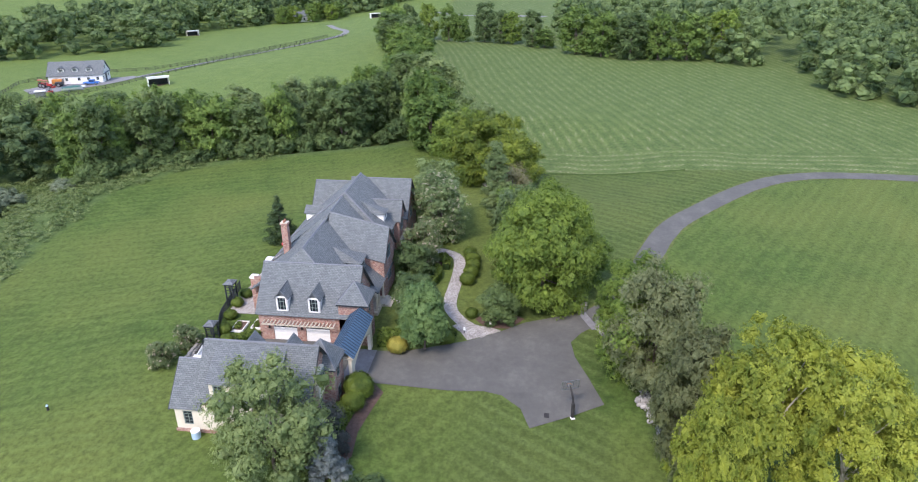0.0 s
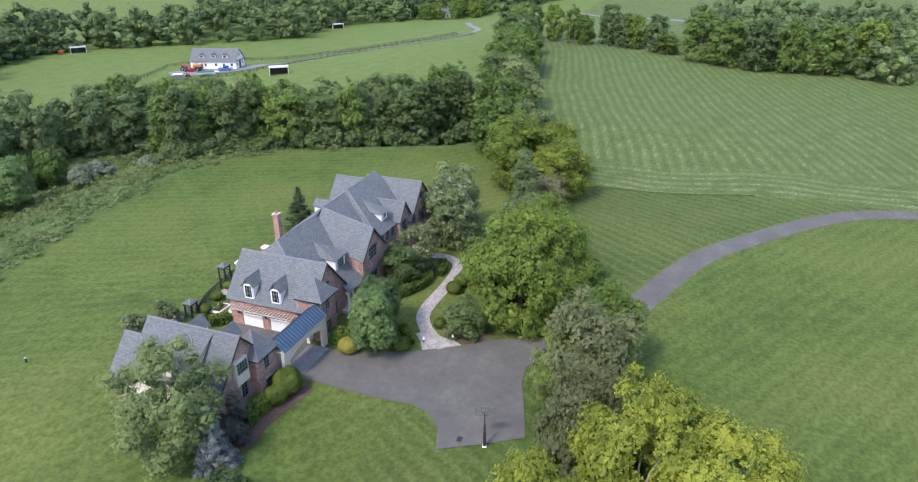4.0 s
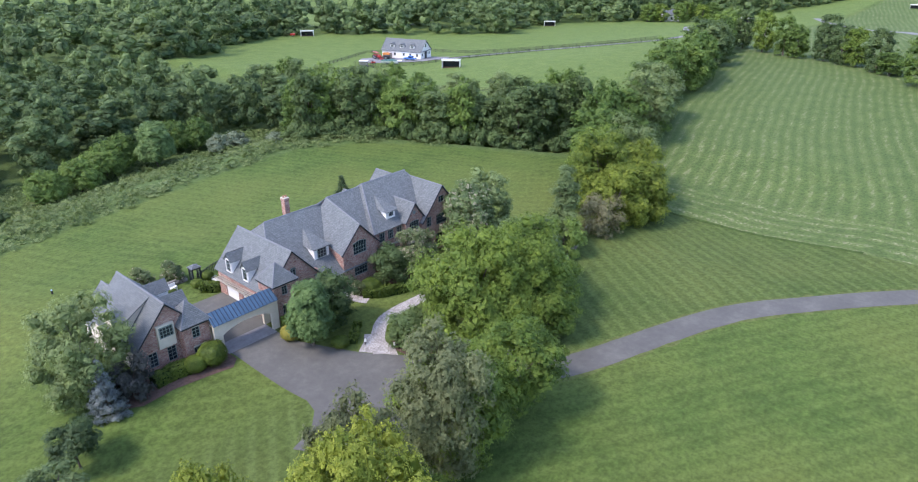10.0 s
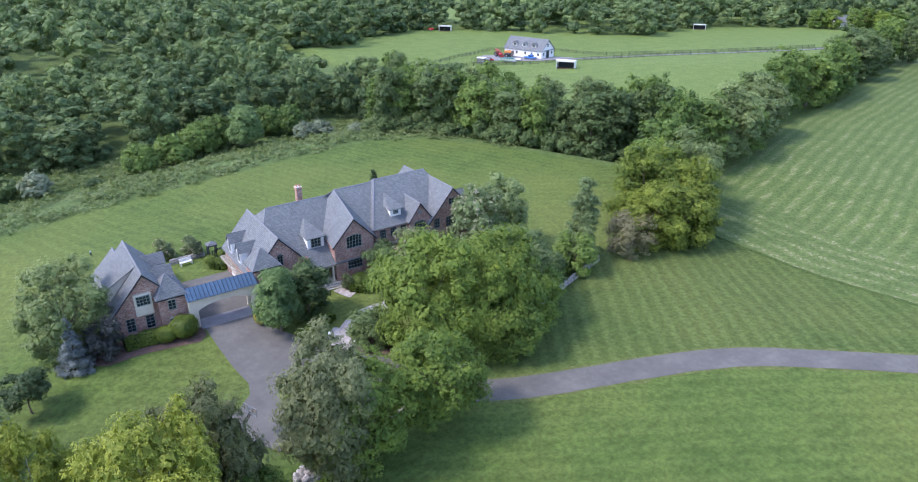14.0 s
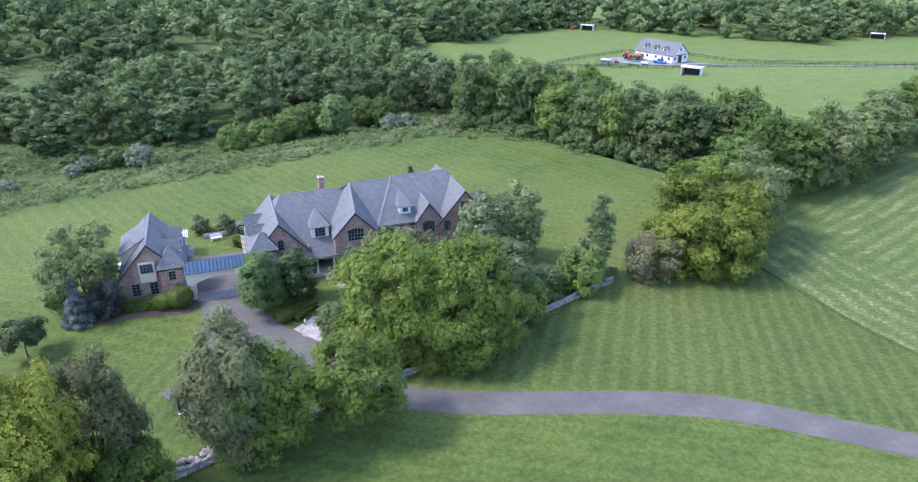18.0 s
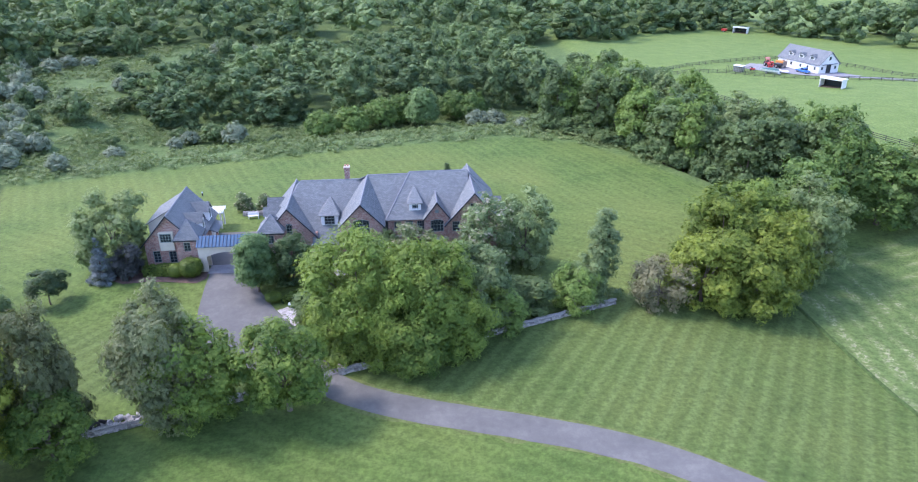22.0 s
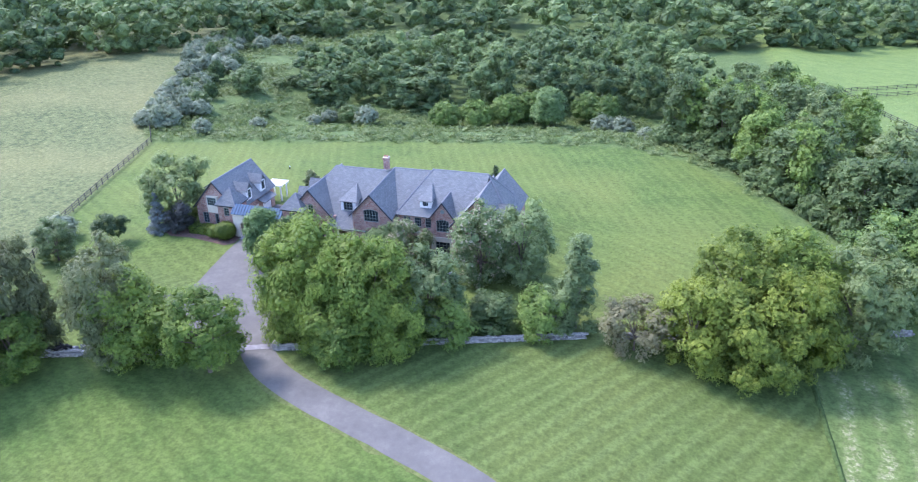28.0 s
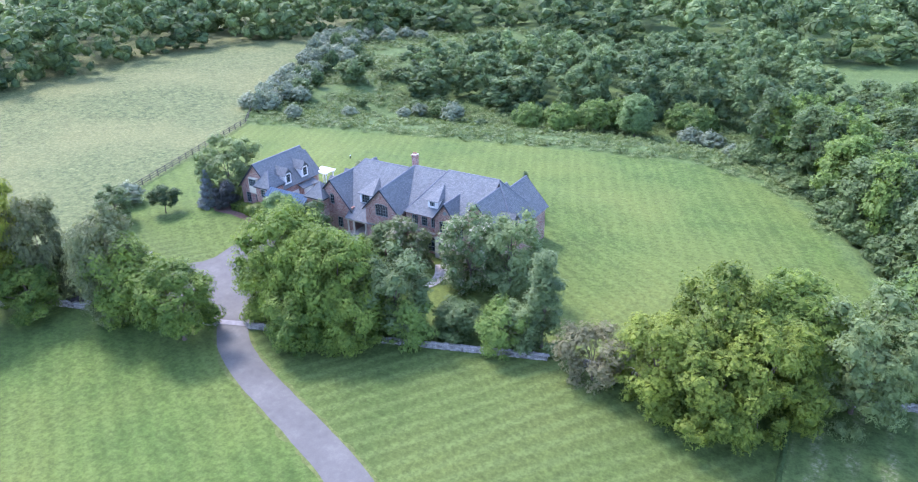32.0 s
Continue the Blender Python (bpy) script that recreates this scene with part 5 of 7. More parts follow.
def dormer(parent, base, right, w, wall_h, roof_h, depth, win_w, win_h, cheek=None, name="dormer", hip=0.0, frame_mat=None):
    """A gabled dormer: base is the middle of its front sill; right: along its front seen from outside; it runs back by depth."""
    right = Vector((*right, 0)).normalized()
    back = -right.cross(Vector((0, 0, 1)))
    m = Matrix(((right.x, back.x, 0, base[0]), (right.y, back.y, 0, base[1]), (0, 0, 1, base[2]), (0, 0, 0, 1)))
    body = bmesh.new()
    h = w / 2
    pts = [(-h, 0), (h, 0), (h, wall_h), (0, wall_h + (0.02 if hip else roof_h - 0.1)), (-h, wall_h)]
    f = [body.verts.new((x, 0, z)) for x, z in pts]
    b = [body.verts.new((x, depth, z)) for x, z in pts]
    body.faces.new(f)
    for i in range(5):
        body.faces.new((f[i], b[i], b[(i + 1) % 5], f[(i + 1) % 5]))
    bmesh.ops.recalc_face_normals(body, faces=body.faces[:])
    bmesh.ops.transform(body, matrix=m, verts=body.verts[:])
    d = part(name, body, cheek or M_white, parent, "white-sided roof dormer")
    o = 0.22
    s = roof_h / h
    for sg in (-1, 1):
        q = [(0, hip, wall_h + roof_h), (sg * (h + 0.28), -0.3, wall_h), (sg * (h + 0.28), wall_h / 0.75, wall_h)] if hip else [(0, -0.25, wall_h + roof_h), (sg * (h + o), -0.25, wall_h - s * o), (sg * (h + o), depth, wall_h - s * o), (0, depth, wall_h + roof_h)]
        slab("dormer_roof", [m @ Vector(p) for p in q], d, thick=0.1)
    if hip:
        slab("dormer_roof", [m @ Vector(p) for p in ((0, hip, wall_h + roof_h), (-h - 0.28, -0.3, wall_h), (h + 0.28, -0.3, wall_h))], d, thick=0.1)
    else:
        bm = bmesh.new()
        v = [bm.verts.new(m @ Vector(p)) for p in ((-h + 0.05, -0.03, wall_h), (h - 0.05, -0.03, wall_h), (0, -0.03, wall_h + roof_h - 0.2), (-h + 0.05, 0.0, wall_h), (h - 0.05, 0.0, wall_h), (0, 0.0, wall_h + roof_h - 0.2))]
        for f_ in ((0, 1, 2), (5, 4, 3), (0, 3, 4, 1), (1, 4, 5, 2), (2, 5, 3, 0)):
            bm.faces.new([v[i] for i in f_])
        part("gable_face", bm, M_shingle, d)
    c = m @ Vector((0, -0.06, (wall_h - win_h) / 2 + 0.05))
    window(d, c, right[:2], win_w, win_h, 3, 3, frame_mat=frame_mat, trim=0.12 if frame_mat else 0.07)
    return d


# ---- main house ----
G = 0.6
house = thing("house", "large brick country house with grey shingle roofs", "house")
RL, RR_ = 10.15, 11.25
RY, RE = -0.9, 11.25 - 0.74 * 6.45
# left block: one long plane down to the porch
left_eave_y, left_eave_z = -8.35, RL - 0.8 * 8.15
slab("roof", [(0.0, -0.2, RL), (15.3, -0.2, RL), (12.0, left_eave_y, left_eave_z), (1.9, left_eave_y, left_eave_z), (1.9, -7.2, RL - 0.8 * 7.0), (-1.6, -2.84, RL - 0.8 * 2.64)], house)
slab("roof", [(0.0, -0.2, RL), (15.3, -0.2, RL), (14.4, 6.4, RL - 0.8 * 6.6), (-1.0, 6.4, RL - 0.8 * 6.6), (-2.485, 3.9, RL - 0.8 * 4.1)], house)
slab("roof", [(0.0, -0.2, RL), (-2.485, 3.9, RL - 0.8 * 4.1), (-4.0, 3.9, RL - 0.8 * 6.6), (-4.0, -6.8, RL - 0.8 * 6.6)], house)
cap_line("ridge_cap", (0, -0.2, RL - 0.05), (15.0, -0.2, RL - 0.05), house, 0.11)
cap_line("hip_cap", (0, -0.2, RL - 0.04), (-1.6, -2.84, RL - 0.04 - 0.8 * 2.64), house, 0.08)
# right block, hipped towards the left one
slab("roof", [(15.7, RY, RR_), (24.0, RY, RR_), (24.0, -7.35, RE), (12.0, -7.35, RE)], house)
slab("roof", [(15.7, RY, RR_), (24.0, RY, RR_), (24.0, 6.4, RR_ - 0.78 * 7.3), (12.0, 6.4, RR_ - 0.78 * 7.3)], house)
slab("roof", [(15.7, RY, RR_), (12.0, 6.4, RR_ - 0.78 * 7.3), (12.0, -7.35, RE)], house)
cap_line("ridge_cap", (15.7, RY, RR_ - 0.05), (24.0, RY, RR_ - 0.05), house, 0.11)
cap_line("hip_cap", (15.7, RY, RR_ - 0.02), (12.0, -7.35, RE - 0.02), house, 0.10)
cap_line("hip_cap", (15.7, RY, RR_ - 0.02), (12.0, 6.4, RR_ - 0.02 - 0.78 * 7.3), house, 0.10)
# middle block, a little higher than the left one
MZ = 10.85
slab("roof", [(9.6, -0.6, MZ), (15.4, -0.6, MZ), (13.0, -6.6, MZ - 0.76 * 6.0), (8.7, -6.6, MZ - 0.76 * 6.0)], house)
slab("roof", [(9.6, -0.6, MZ), (15.4, -0.6, MZ), (14.6, 6.4, MZ - 0.78 * 7.0), (7.0, 6.4, MZ - 0.78 * 7.0)], house)
slab("roof", [(9.6, -0.6, MZ - 0.02), (7.6, -0.3, 9.9), (6.6, 6.4, MZ - 0.82 * 7.0)], house)
cap_line("ridge_cap", (9.6, -0.6, MZ - 0.05), (15.3, -0.6, MZ - 0.05), house, 0.11)
wall("wall", (12.35, -6.0), (12.35, -7.2), G - 0.4, 6.4, [], house)
# front wall of the right block
FW = [(13.65, 1.0), (15.25, 1.0), (16.85, 1.0)]
ops = [(x - 12.3 - w / 2, x - 12.3 + w / 2, 4.75, 6.15) for x, w in FW] + [(2.2, 4.6, G + 0.4, 3.3)]
wall("wall", (12.3, -7.0), (20.6, -7.0), G - 0.4, 6.7, ops, house)
for x, w in FW:
    window(house, (x, -6.93, 4.75), (1, 0), w, 1.4, 3, 3)
window(house, (15.7, -6.9, G + 0.4), (1, 0), 2.4, 2.3, 4, 3, name="front_door")
part("string_course", box_bm(12.3, 20.6, -7.12, -7.0, 3.75, 4.05), M_stone, house)
# big front gable
gx0, gx1, gy = 5.85, 11.55, -8.2
g_ops = [(1.75, 3.95, 5.25, 6.75), (1.75, 3.95, 2.25, 3.75)]
apex1 = 9.45
wall("wall", (gx0, gy), (gx1, gy), G - 0.4, apex1, g_ops, house, cuts=((2.85, apex1 - 0.12, 1.06), (2.85, apex1 - 0.12, -1.06)))
window(house, (8.7, gy + 0.08, 5.25), (1, 0), 2.2, 1.5, 5, 3, 0.35, surround=None)
window(house, (8.7, gy + 0.08, 2.25), (1, 0), 2.2, 1.5, 5, 3, surround=M_stone)
wall("wall", (gx0, -2.0), (gx0, gy), G - 0.4, 6.4, [], house)
wall("wall", (gx1, gy), (gx1, -2.0), G - 0.4, 6.4, [], house)
gf, gb = (8.7, gy - 0.25, apex1), (9.6, -0.6, MZ)
slab("roof", [gf, gb, (6.3, -0.6, 7.35), (5.45, gy - 0.25, 6.0)], house)
slab("roof", [gf, gb, (12.4, -0.6, 7.9), (11.95, gy - 0.25, 6.0)], house)
cap_line("ridge_cap", Vector(gf) - Vector((0, 0, 0.05)), Vector(gb) - Vector((0, 0, 0.05)), house, 0.10)
for x in (5.45, 11.95):
    part("bargeboard", tube_bm((8.7, gy - 0.25, apex1 - 0.12), (x, gy - 0.25, 5.88), 0.10, 0.10, 4), M_trim, house)
# right cross wing
wx0, wx1, wy0 = 20.5, 28.0, -8.1
apex2 = 10.5
w_ops = [(3.2, 4.3, 7.9, 8.9), (0.7, 1.7, 4.8, 6.3), (2.7, 4.9, 4.6, 6.2), (2.6, 5.0, 1.2, 3.2), (5.9, 6.9, 4.8, 6.3)]
wall("wall", (wx0, wy0), (wx1, wy0), G - 0.4, apex2, w_ops, house, cuts=((3.75, apex2 - 0.12, 1.13), (3.75, apex2 - 0.12, -1.13)))
for u, v, w, h, c, r in ((3.75, 7.9, 1.1, 1.0, 2, 2), (1.2, 4.8, 1.0, 1.5, 3, 3), (3.8, 4.6, 2.2, 1.6, 5, 3), (3.8, 1.2, 2.4, 2.0, 5, 3), (6.4, 4.8, 1.0, 1.5, 3, 3)):
    window(house, (wx0 + u, wy0 + 0.08, v), (1, 0), w, h, c, r, surround=M_stone)
wall("wall", (wx1, wy0), (wx1, 5.8), G - 0.4, 5.75, [(2, 3.2, 4.1, 5.6), (5, 6.2, 4.1, 5.6), (9, 10.2, 4.1, 5.6), (2, 3.2, 1.4, 3.2), (9, 10.2, 1.4, 3.2)], house)
for u, v, h in ((2.6, 4.1, 1.5), (5.6, 4.1, 1.5), (9.6, 4.1, 1.5), (2.6, 1.4, 1.8), (9.6, 1.4, 1.8)):
    window(house, (wx1 - 0.08, wy0 + u, v), (0, 1), 1.2, h, 3, 3, surround=M_stone)
wall("wall", (wx0, -6.9), (wx0, wy0), G - 0.4, 6.3, [], house)
wall("wall", (28.0, 5.8), (21.2, 5.8), G - 0.4, 9.6, [], house, cuts=((3.4, 9.5, 1.11), (3.4, 9.5, -1.11)))
gable_roof(house, "y", 24.25, 3.75, wy0 - 0.25, 0.6, 6.25, apex2, 0.4)
gable_roof(house, "y", 24.6, 3.4, 6.1, 0.0, 6.0, 9.75, 0.4)
slab("roof", [(23.7, RY, RR_), (27.2, -3.9, 7.25), (27.2, 2.1, 7.25)], house)
for y in (-3.9, 2.1):
    cap_line("hip_cap", (23.8, RY, RR_ - 0.05), (27.2, y, 7.2), house, 0.08)
# small gable between
sx0, sx1, sy = 17.45, 20.75, -7.75
wall("wall", (sx0, sy), (sx1, sy), G - 0.4, 9.2, [(0.75, 2.55, 4.7, 6.2), (0.6, 2.7, 1.0, 3.2)], house, cuts=((1.65, 9.05, 1.3), (1.65, 9.05, -1.3)))
window(house, (19.1, sy + 0.08, 4.7), (1, 0), 1.8, 1.5, 4, 3, 0.3)
window(house, (19.1, sy + 0.08, 1.0), (1, 0), 2.1, 2.2, 4, 4)
wall("wall", (sx0 - 0.02, sy - 0.09), (sx1 + 0.02, sy - 0.09), G - 0.4, 3.9, [(0.62, 2.72, 1.0, 3.2)], house, M_stone, thick=0.085, label="pale stone facing round the entrance")
part("vent", tube_bm((19.1, sy - 0.05, 7.75), (19.1, sy + 0.1, 7.75), 0.28, 0.28, 12), M_frame, house, "round louvred gable vent")
wall("wall", (sx0, -6.5), (sx0, sy), G - 0.4, 6.9, [], house)
gable_roof(house, "y", 19.1, 1.65, sy - 0.25, -2.2, 7.0, 9.2, 0.3)
# rear and side walls
wall("wall", (-0.5, 6.0), (-0.5, 3.9), G - 0.4, 6.3, [], house)
wall("wall", (20.5, 6.0), (-0.5, 6.0), G - 0.4, 5.0, [(3, 4.2, 2.4, 4.2), (8, 9.2, 2.4, 4.2), (14, 15.2, 2.4, 4.2), (17, 18.2, 2.4, 4.2)], house)
for u in (3.6, 8.6, 14.6, 17.6):
    window(house, (20.5 - u, 5.93, 2.4), (-1, 0), 1.2, 1.8, 3, 3)
# dormers on the front and the back
dormer(house, (4.25, -5.95, 5.5), (1, 0), 2.3, 1.55, 1.5, 2.6, 1.4, 1.35, hip=3.6)
dormer(house, (16.15, -6.15, 7.35), (1, 0), 1.65, 1.15, 1.45, 2.6, 1.05, 0.85, hip=3.3, frame_mat=M_white)
dormer(house, (17.5, 5.2, 6.5), (-1, 0), 1.9, 1.3, 0.7, 3.0, 1.3, 1.0)
dormer(house, (28.2, -4.6, 6.4), (0, 1), 2.2, 1.0, 1.1, 3.0, 1.2, 0.9, M_brick)
# chimney
ch = part("chimney", box_bm(5.97, 6.73, 3.85, 4.65, 2.0, 10.25, bevel=0.02), M_brick, house, "tall red brick chimney with clay pots")
part("cap", box_bm(5.88, 6.82, 3.76, 4.74, 10.25, 10.48, bevel=0.04), M_brick, ch)
part("cap_stone", box_bm(5.91, 6.79, 3.79, 4.71, 10.48, 10.57, bevel=0.03), M_stone, ch, "pale mortar cap")
for dx in (6.16, 6.54):
    part("pot", tube_bm((dx, 4.25, 10.57), (dx, 4.25, 10.85), 0.14, 0.11, 10), M_clay, ch)
for cx, cy, zt in ((6.6, 6.9, 5.1), (0.7, 6.5, 5.6)):
    c2 = part("chimney", box_bm(cx - 0.36, cx + 0.36, cy - 0.36, cy + 0.36, 0.3, zt), M_brick, house)
    part("cap", box_bm(cx - 0.45, cx + 0.45, cy - 0.45, cy + 0.45, zt, zt + 0.24, bevel=0.04), M_white, c2, "white chimney cap")
# porch
part("porch_floor", box_bm(1.6, 6.0, -8.2, -4.5, G - 0.3, 1.15), M_stone, house)
for x in (2.2, 3.3, 5.5):
    col = part("column", tube_bm((x, -8.0, 1.15), (x, -8.0, 3.5), 0.16, 0.13, 12), M_cream, house, "cream porch column")
    part("base", box_bm(x - 0.22, x + 0.22, -8.22, -7.78, 1.15, 1.3), M_cream, col)
part("porch_beam", box_bm(1.7, 5.9, -8.15, -7.85, 3.3, 3.6), M_cream, house)
wall("wall", (2.0, -4.6), (6.0, -4.6), G - 0.4, 6.0, [(1.3, 2.5, 1.15, 3.3)], house)
part("front_door", box_bm(3.35, 4.45, -4.55, -4.45, 1.15, 3.3), M_trim, house)
for k in range(4):
    part("step", box_bm(4.0, 6.4 + 0.0 * k, -8.2 - 0.38 * (k + 1), -8.2 - 0.38 * k, 0.4, 1.15 - 0.14 * (k + 1)), M_stone, house)

# garage wing
gax0, gax1, gay0, gay1 = -5.0, 2.6, -7.3, 3.9
gr, ge = 8.85, 4.15
doors = [(1.6, 4.4, 0, G + 2.25), (5.4, 8.2, 0, G + 2.25)]
wall("wall", (gax0, gay1), (gax0, gay0), G - 0.4, ge + 0.3, [(a, b, G - 0.39, d) for a, b, c, d in doors], house)
for a, b, c, d in doors:
    y0, y1 = gay1 - b, gay1 - a
    gd = part("garage_door", box_bm(gax0 + 0.12, gax0 + 0.18, y0, y1, G - 0.1, d - 0.45), M_white, house, "white panelled garage door")
    for r_ in range(3):
        for k in range(4):
            yy = y0 + (y1 - y0) * (k + 0.08) / 4
            part("panel", box_bm(gax0 + 0.09, gax0 + 0.13, yy, yy + (y1 - y0) * 0.21, G + 0.05 + r_ * 0.56, G + 0.5 + r_ * 0.56), M_white, gd)
    for k in range(8):
        yy = y0 + (y1 - y0) * k / 8
        part("pane", box_bm(gax0 + 0.12, gax0 + 0.17, yy + 0.03, yy + (y1 - y0) / 8 - 0.03, d - 0.45, d - 0.02), M_glass, gd)
    part("lamp", box_bm(gax0 - 0.16, gax0, y1 + 0.35, y1 + 0.5, G + 1.7, G + 2.05, bevel=0.03), M_black, house, "black wall lantern")
tr = part("trellis", box_bm(gax0 - 0.75, gax0 - 0.66, gay0 + 2.2, gay1 - 0.6, 3.1, 3.25), M_cream, house, "cream timber trellis over the garage doors")
for k in range(20):
    y = gay0 + 2.3 + k * (gay1 - gay0 - 3.0) / 19
    part("rafter", box_bm(gax0 - 0.95, gax0, y - 0.04, y + 0.04, 3.25, 3.38), M_cream, tr)
wall("wall", (gax0, gay0), (gax1, gay0), G - 0.4, gr, [(3.45, 4.25, 4.9, 6.3), (4.6, 5.6, 1.3, 3.0)], house, cuts=((3.8, gr - 0.15, 1.12), (3.8, gr - 0.15, -1.12)))
window(house, (-1.15, gay0 + 0.08, 4.9), (1, 0), 0.8, 1.4, 2, 3, 0.2)
window(house, (0.1, gay0 + 0.08, 1.3), (1, 0), 1.0, 1.7, 3, 3)
wall("wall", (gax1, gay1), (gax0, gay1), G - 0.4, gr, [], house, cuts=((3.8, gr - 0.15, 1.12), (3.8, gr - 0.15, -1.12)))
wall("wall", (gax1, gay0), (gax1, -4.0), G - 0.4, 5.0, [], house)
gable_roof(house, "y", -1.2, 3.8, gay0 - 0.25, gay1 + 0.25, 4.55, gr, 0.35)
dormer(house, (-4.95, 0.95, 4.45), (0, -1), 1.35, 2.0, 0.85, 3.4, 1.15, 1.75, frame_mat=M_white)
dormer(house, (-4.95, -2.75, 4.45), (0, -1), 1.35, 2.0, 0.85, 3.4, 1.15, 1.75, frame_mat=M_white)
# garage turret
wall("wall", (-5.0, -8.7), (-1.9, -8.7), G - 0.4, 5.9, [(1.1, 1.9, 4.3, 5.5), (1.0, 2.0, 1.2, 3.0)], house)
wall("wall", (-5.0, -5.5), (-5.0, -8.7), G - 0.4, 5.9, [], house)
wall("wall", (-1.9, -8.7), (-1.9, -7.2), G - 0.4, 5.9, [], house)
window(house, (-3.5, -8.62, 4.3), (1, 0), 0.8, 1.2, 2, 3)
window(house, (-3.5, -8.62, 1.2), (1, 0), 1.0, 1.8, 3, 3, surround=M_stone)
hip_roof(house, -5.0, -1.9, -8.7, -5.6, 5.95, 8.05)

# ---- guest wing with its own garage ----
guest = thing("guest_house", "brick and cream guest wing with steep grey roof", "house")
qx0, qx1, qy0, qy1 = -20.7, -13.6, -7.2, 3.4
qr, qe = 8.45, 4.35
wall("wall", (qx0, qy0), (qx1, qy0), G - 0.4, qr, [(0.9, 1.9, 1.45, 3.2), (2.2, 4.0, 3.3, 6.1), (3.0, 4.0, 1.35, 3.1)], guest, cuts=((3.5, qr - 0.12, 1.12), (3.5, qr - 0.12, -1.12)))
window(guest, (qx0 + 1.4, qy0 + 0.08, 1.45), (1, 0), 1.0, 1.75, 2, 4)
window(guest, (qx0 + 3.5, qy0 + 0.08, 1.35), (1, 0), 1.0, 1.75, 2, 4)
bay = part("bay", box_bm(qx0 + 2.15, qx0 + 4.05, qy0 - 0.35, qy0 + 0.1, 3.4, 6.05), M_cream, guest, "cream projecting bay window")
window(bay, (qx0 + 3.1, qy0 - 0.42, 4.65), (1, 0), 1.5, 1.25, 4, 3)
wall("wall", (qx0, qy1), (qx0, qy0), G - 0.4, qe, [], guest, M_cream)
wall("wall", (qx1, qy0), (qx1, qy1), G - 0.4, qe, [(3.6, 6.0, G - 0.39, 2.9), (7.0, 9.6, G - 0.39, 2.9)], guest)
for a, b in ((3.6, 6.0), (7.0, 9.6)):
    gd = part("garage_door", box_bm(qx1 - 0.2, qx1 - 0.14, qy0 + a, qy0 + b, G - 0.1, 2.9), M_white, guest, "white garage door")
wall("wall", (qx1, qy1), (qx0, qy1), G - 0.4, qr, [], guest, M_cream, cuts=((3.6, qr - 0.3, 1.13), (3.6, qr - 0.3, -1.13)))
gable_roof(guest, "y", -17.2, 3.55, qy0 - 0.3, qy1 + 0.25, 4.45, qr, 0.4)
# lower rear wing
wall("wall", (-21.2, 5.6), (-21.2, 0.6), G - 0.4, 3.6, [(0.8, 1.7, 1.5, 3.0)], guest, M_cream)
window(guest, (-21.13, 4.35, 1.5), (0, -1), 0.9, 1.5, 2, 4)
wall("wall", (-15.4, 5.6), (-21.2, 5.6), G - 0.4, 6.8, [], guest, M_cream, cuts=((2.9, 6.75, 1.05), (2.9, 6.75, -1.05)))
wall("wall", (-15.4, 3.4), (-15.4, 5.6), G - 0.4, 3.7, [], guest, M_cream)
part("stone_base", box_bm(-21.32, -21.2, 0.4, 5.7, 0.2, 1.0), M_brick, guest, "brick plinth")
gable_roof(guest, "y", -18.3, 2.9, 5.9, 2.9, 3.8, 6.9, 0.35)
# shed dormer on the outer slope
bm = bmesh.new()
prof = [(-20.7, 3.6), (-20.7, 6.1), (-17.6, 7.95), (-17.6, 3.6)]
fa, fb = [bm.verts.new((x, -4.4, z)) for x, z in prof], [bm.verts.new((x, 2.1, z)) for x, z in prof]
bm.faces.new(fa)
bm.faces.new(fb[::-1])
for i in range(4):
    bm.faces.new((fa[i], fb[i], fb[(i + 1) % 4], fa[(i + 1) % 4]))
bmesh.ops.recalc_face_normals(bm, faces=bm.faces[:])
part("dormer_wall", bm, M_cream, guest, "cream wall dormer")
slab("roof", [(-21.0, -4.55, 6.05), (-21.0, 2.3, 6.05), (-17.3, 2.3, 8.3), (-17.3, -4.55, 8.3)], guest, thick=0.1)
window(guest, (-20.76, 1.2, 4.35), (0, -1), 0.9, 1.4, 2, 4)
window(guest, (-20.76, -2.2, 4.35), (0, -1), 0.9, 1.4, 2, 4)
# dormers over the court
dormer(guest, (-13.6, -3.6, 4.5), (0, 1), 1.5, 1.8, 0.95, 3.4, 1.1, 1.6, frame_mat=M_white)
dormer(guest, (-13.6, 0.4, 4.5), (0, 1), 1.5, 1.8, 0.95, 3.4, 1.1, 1.6, frame_mat=M_white)
slab("awning_roof", [(-13.6, -1.6, 3.7), (-12.3, -1.6, 3.2), (-12.3, 2.2, 3.2), (-13.6, 2.2, 3.7)], guest)
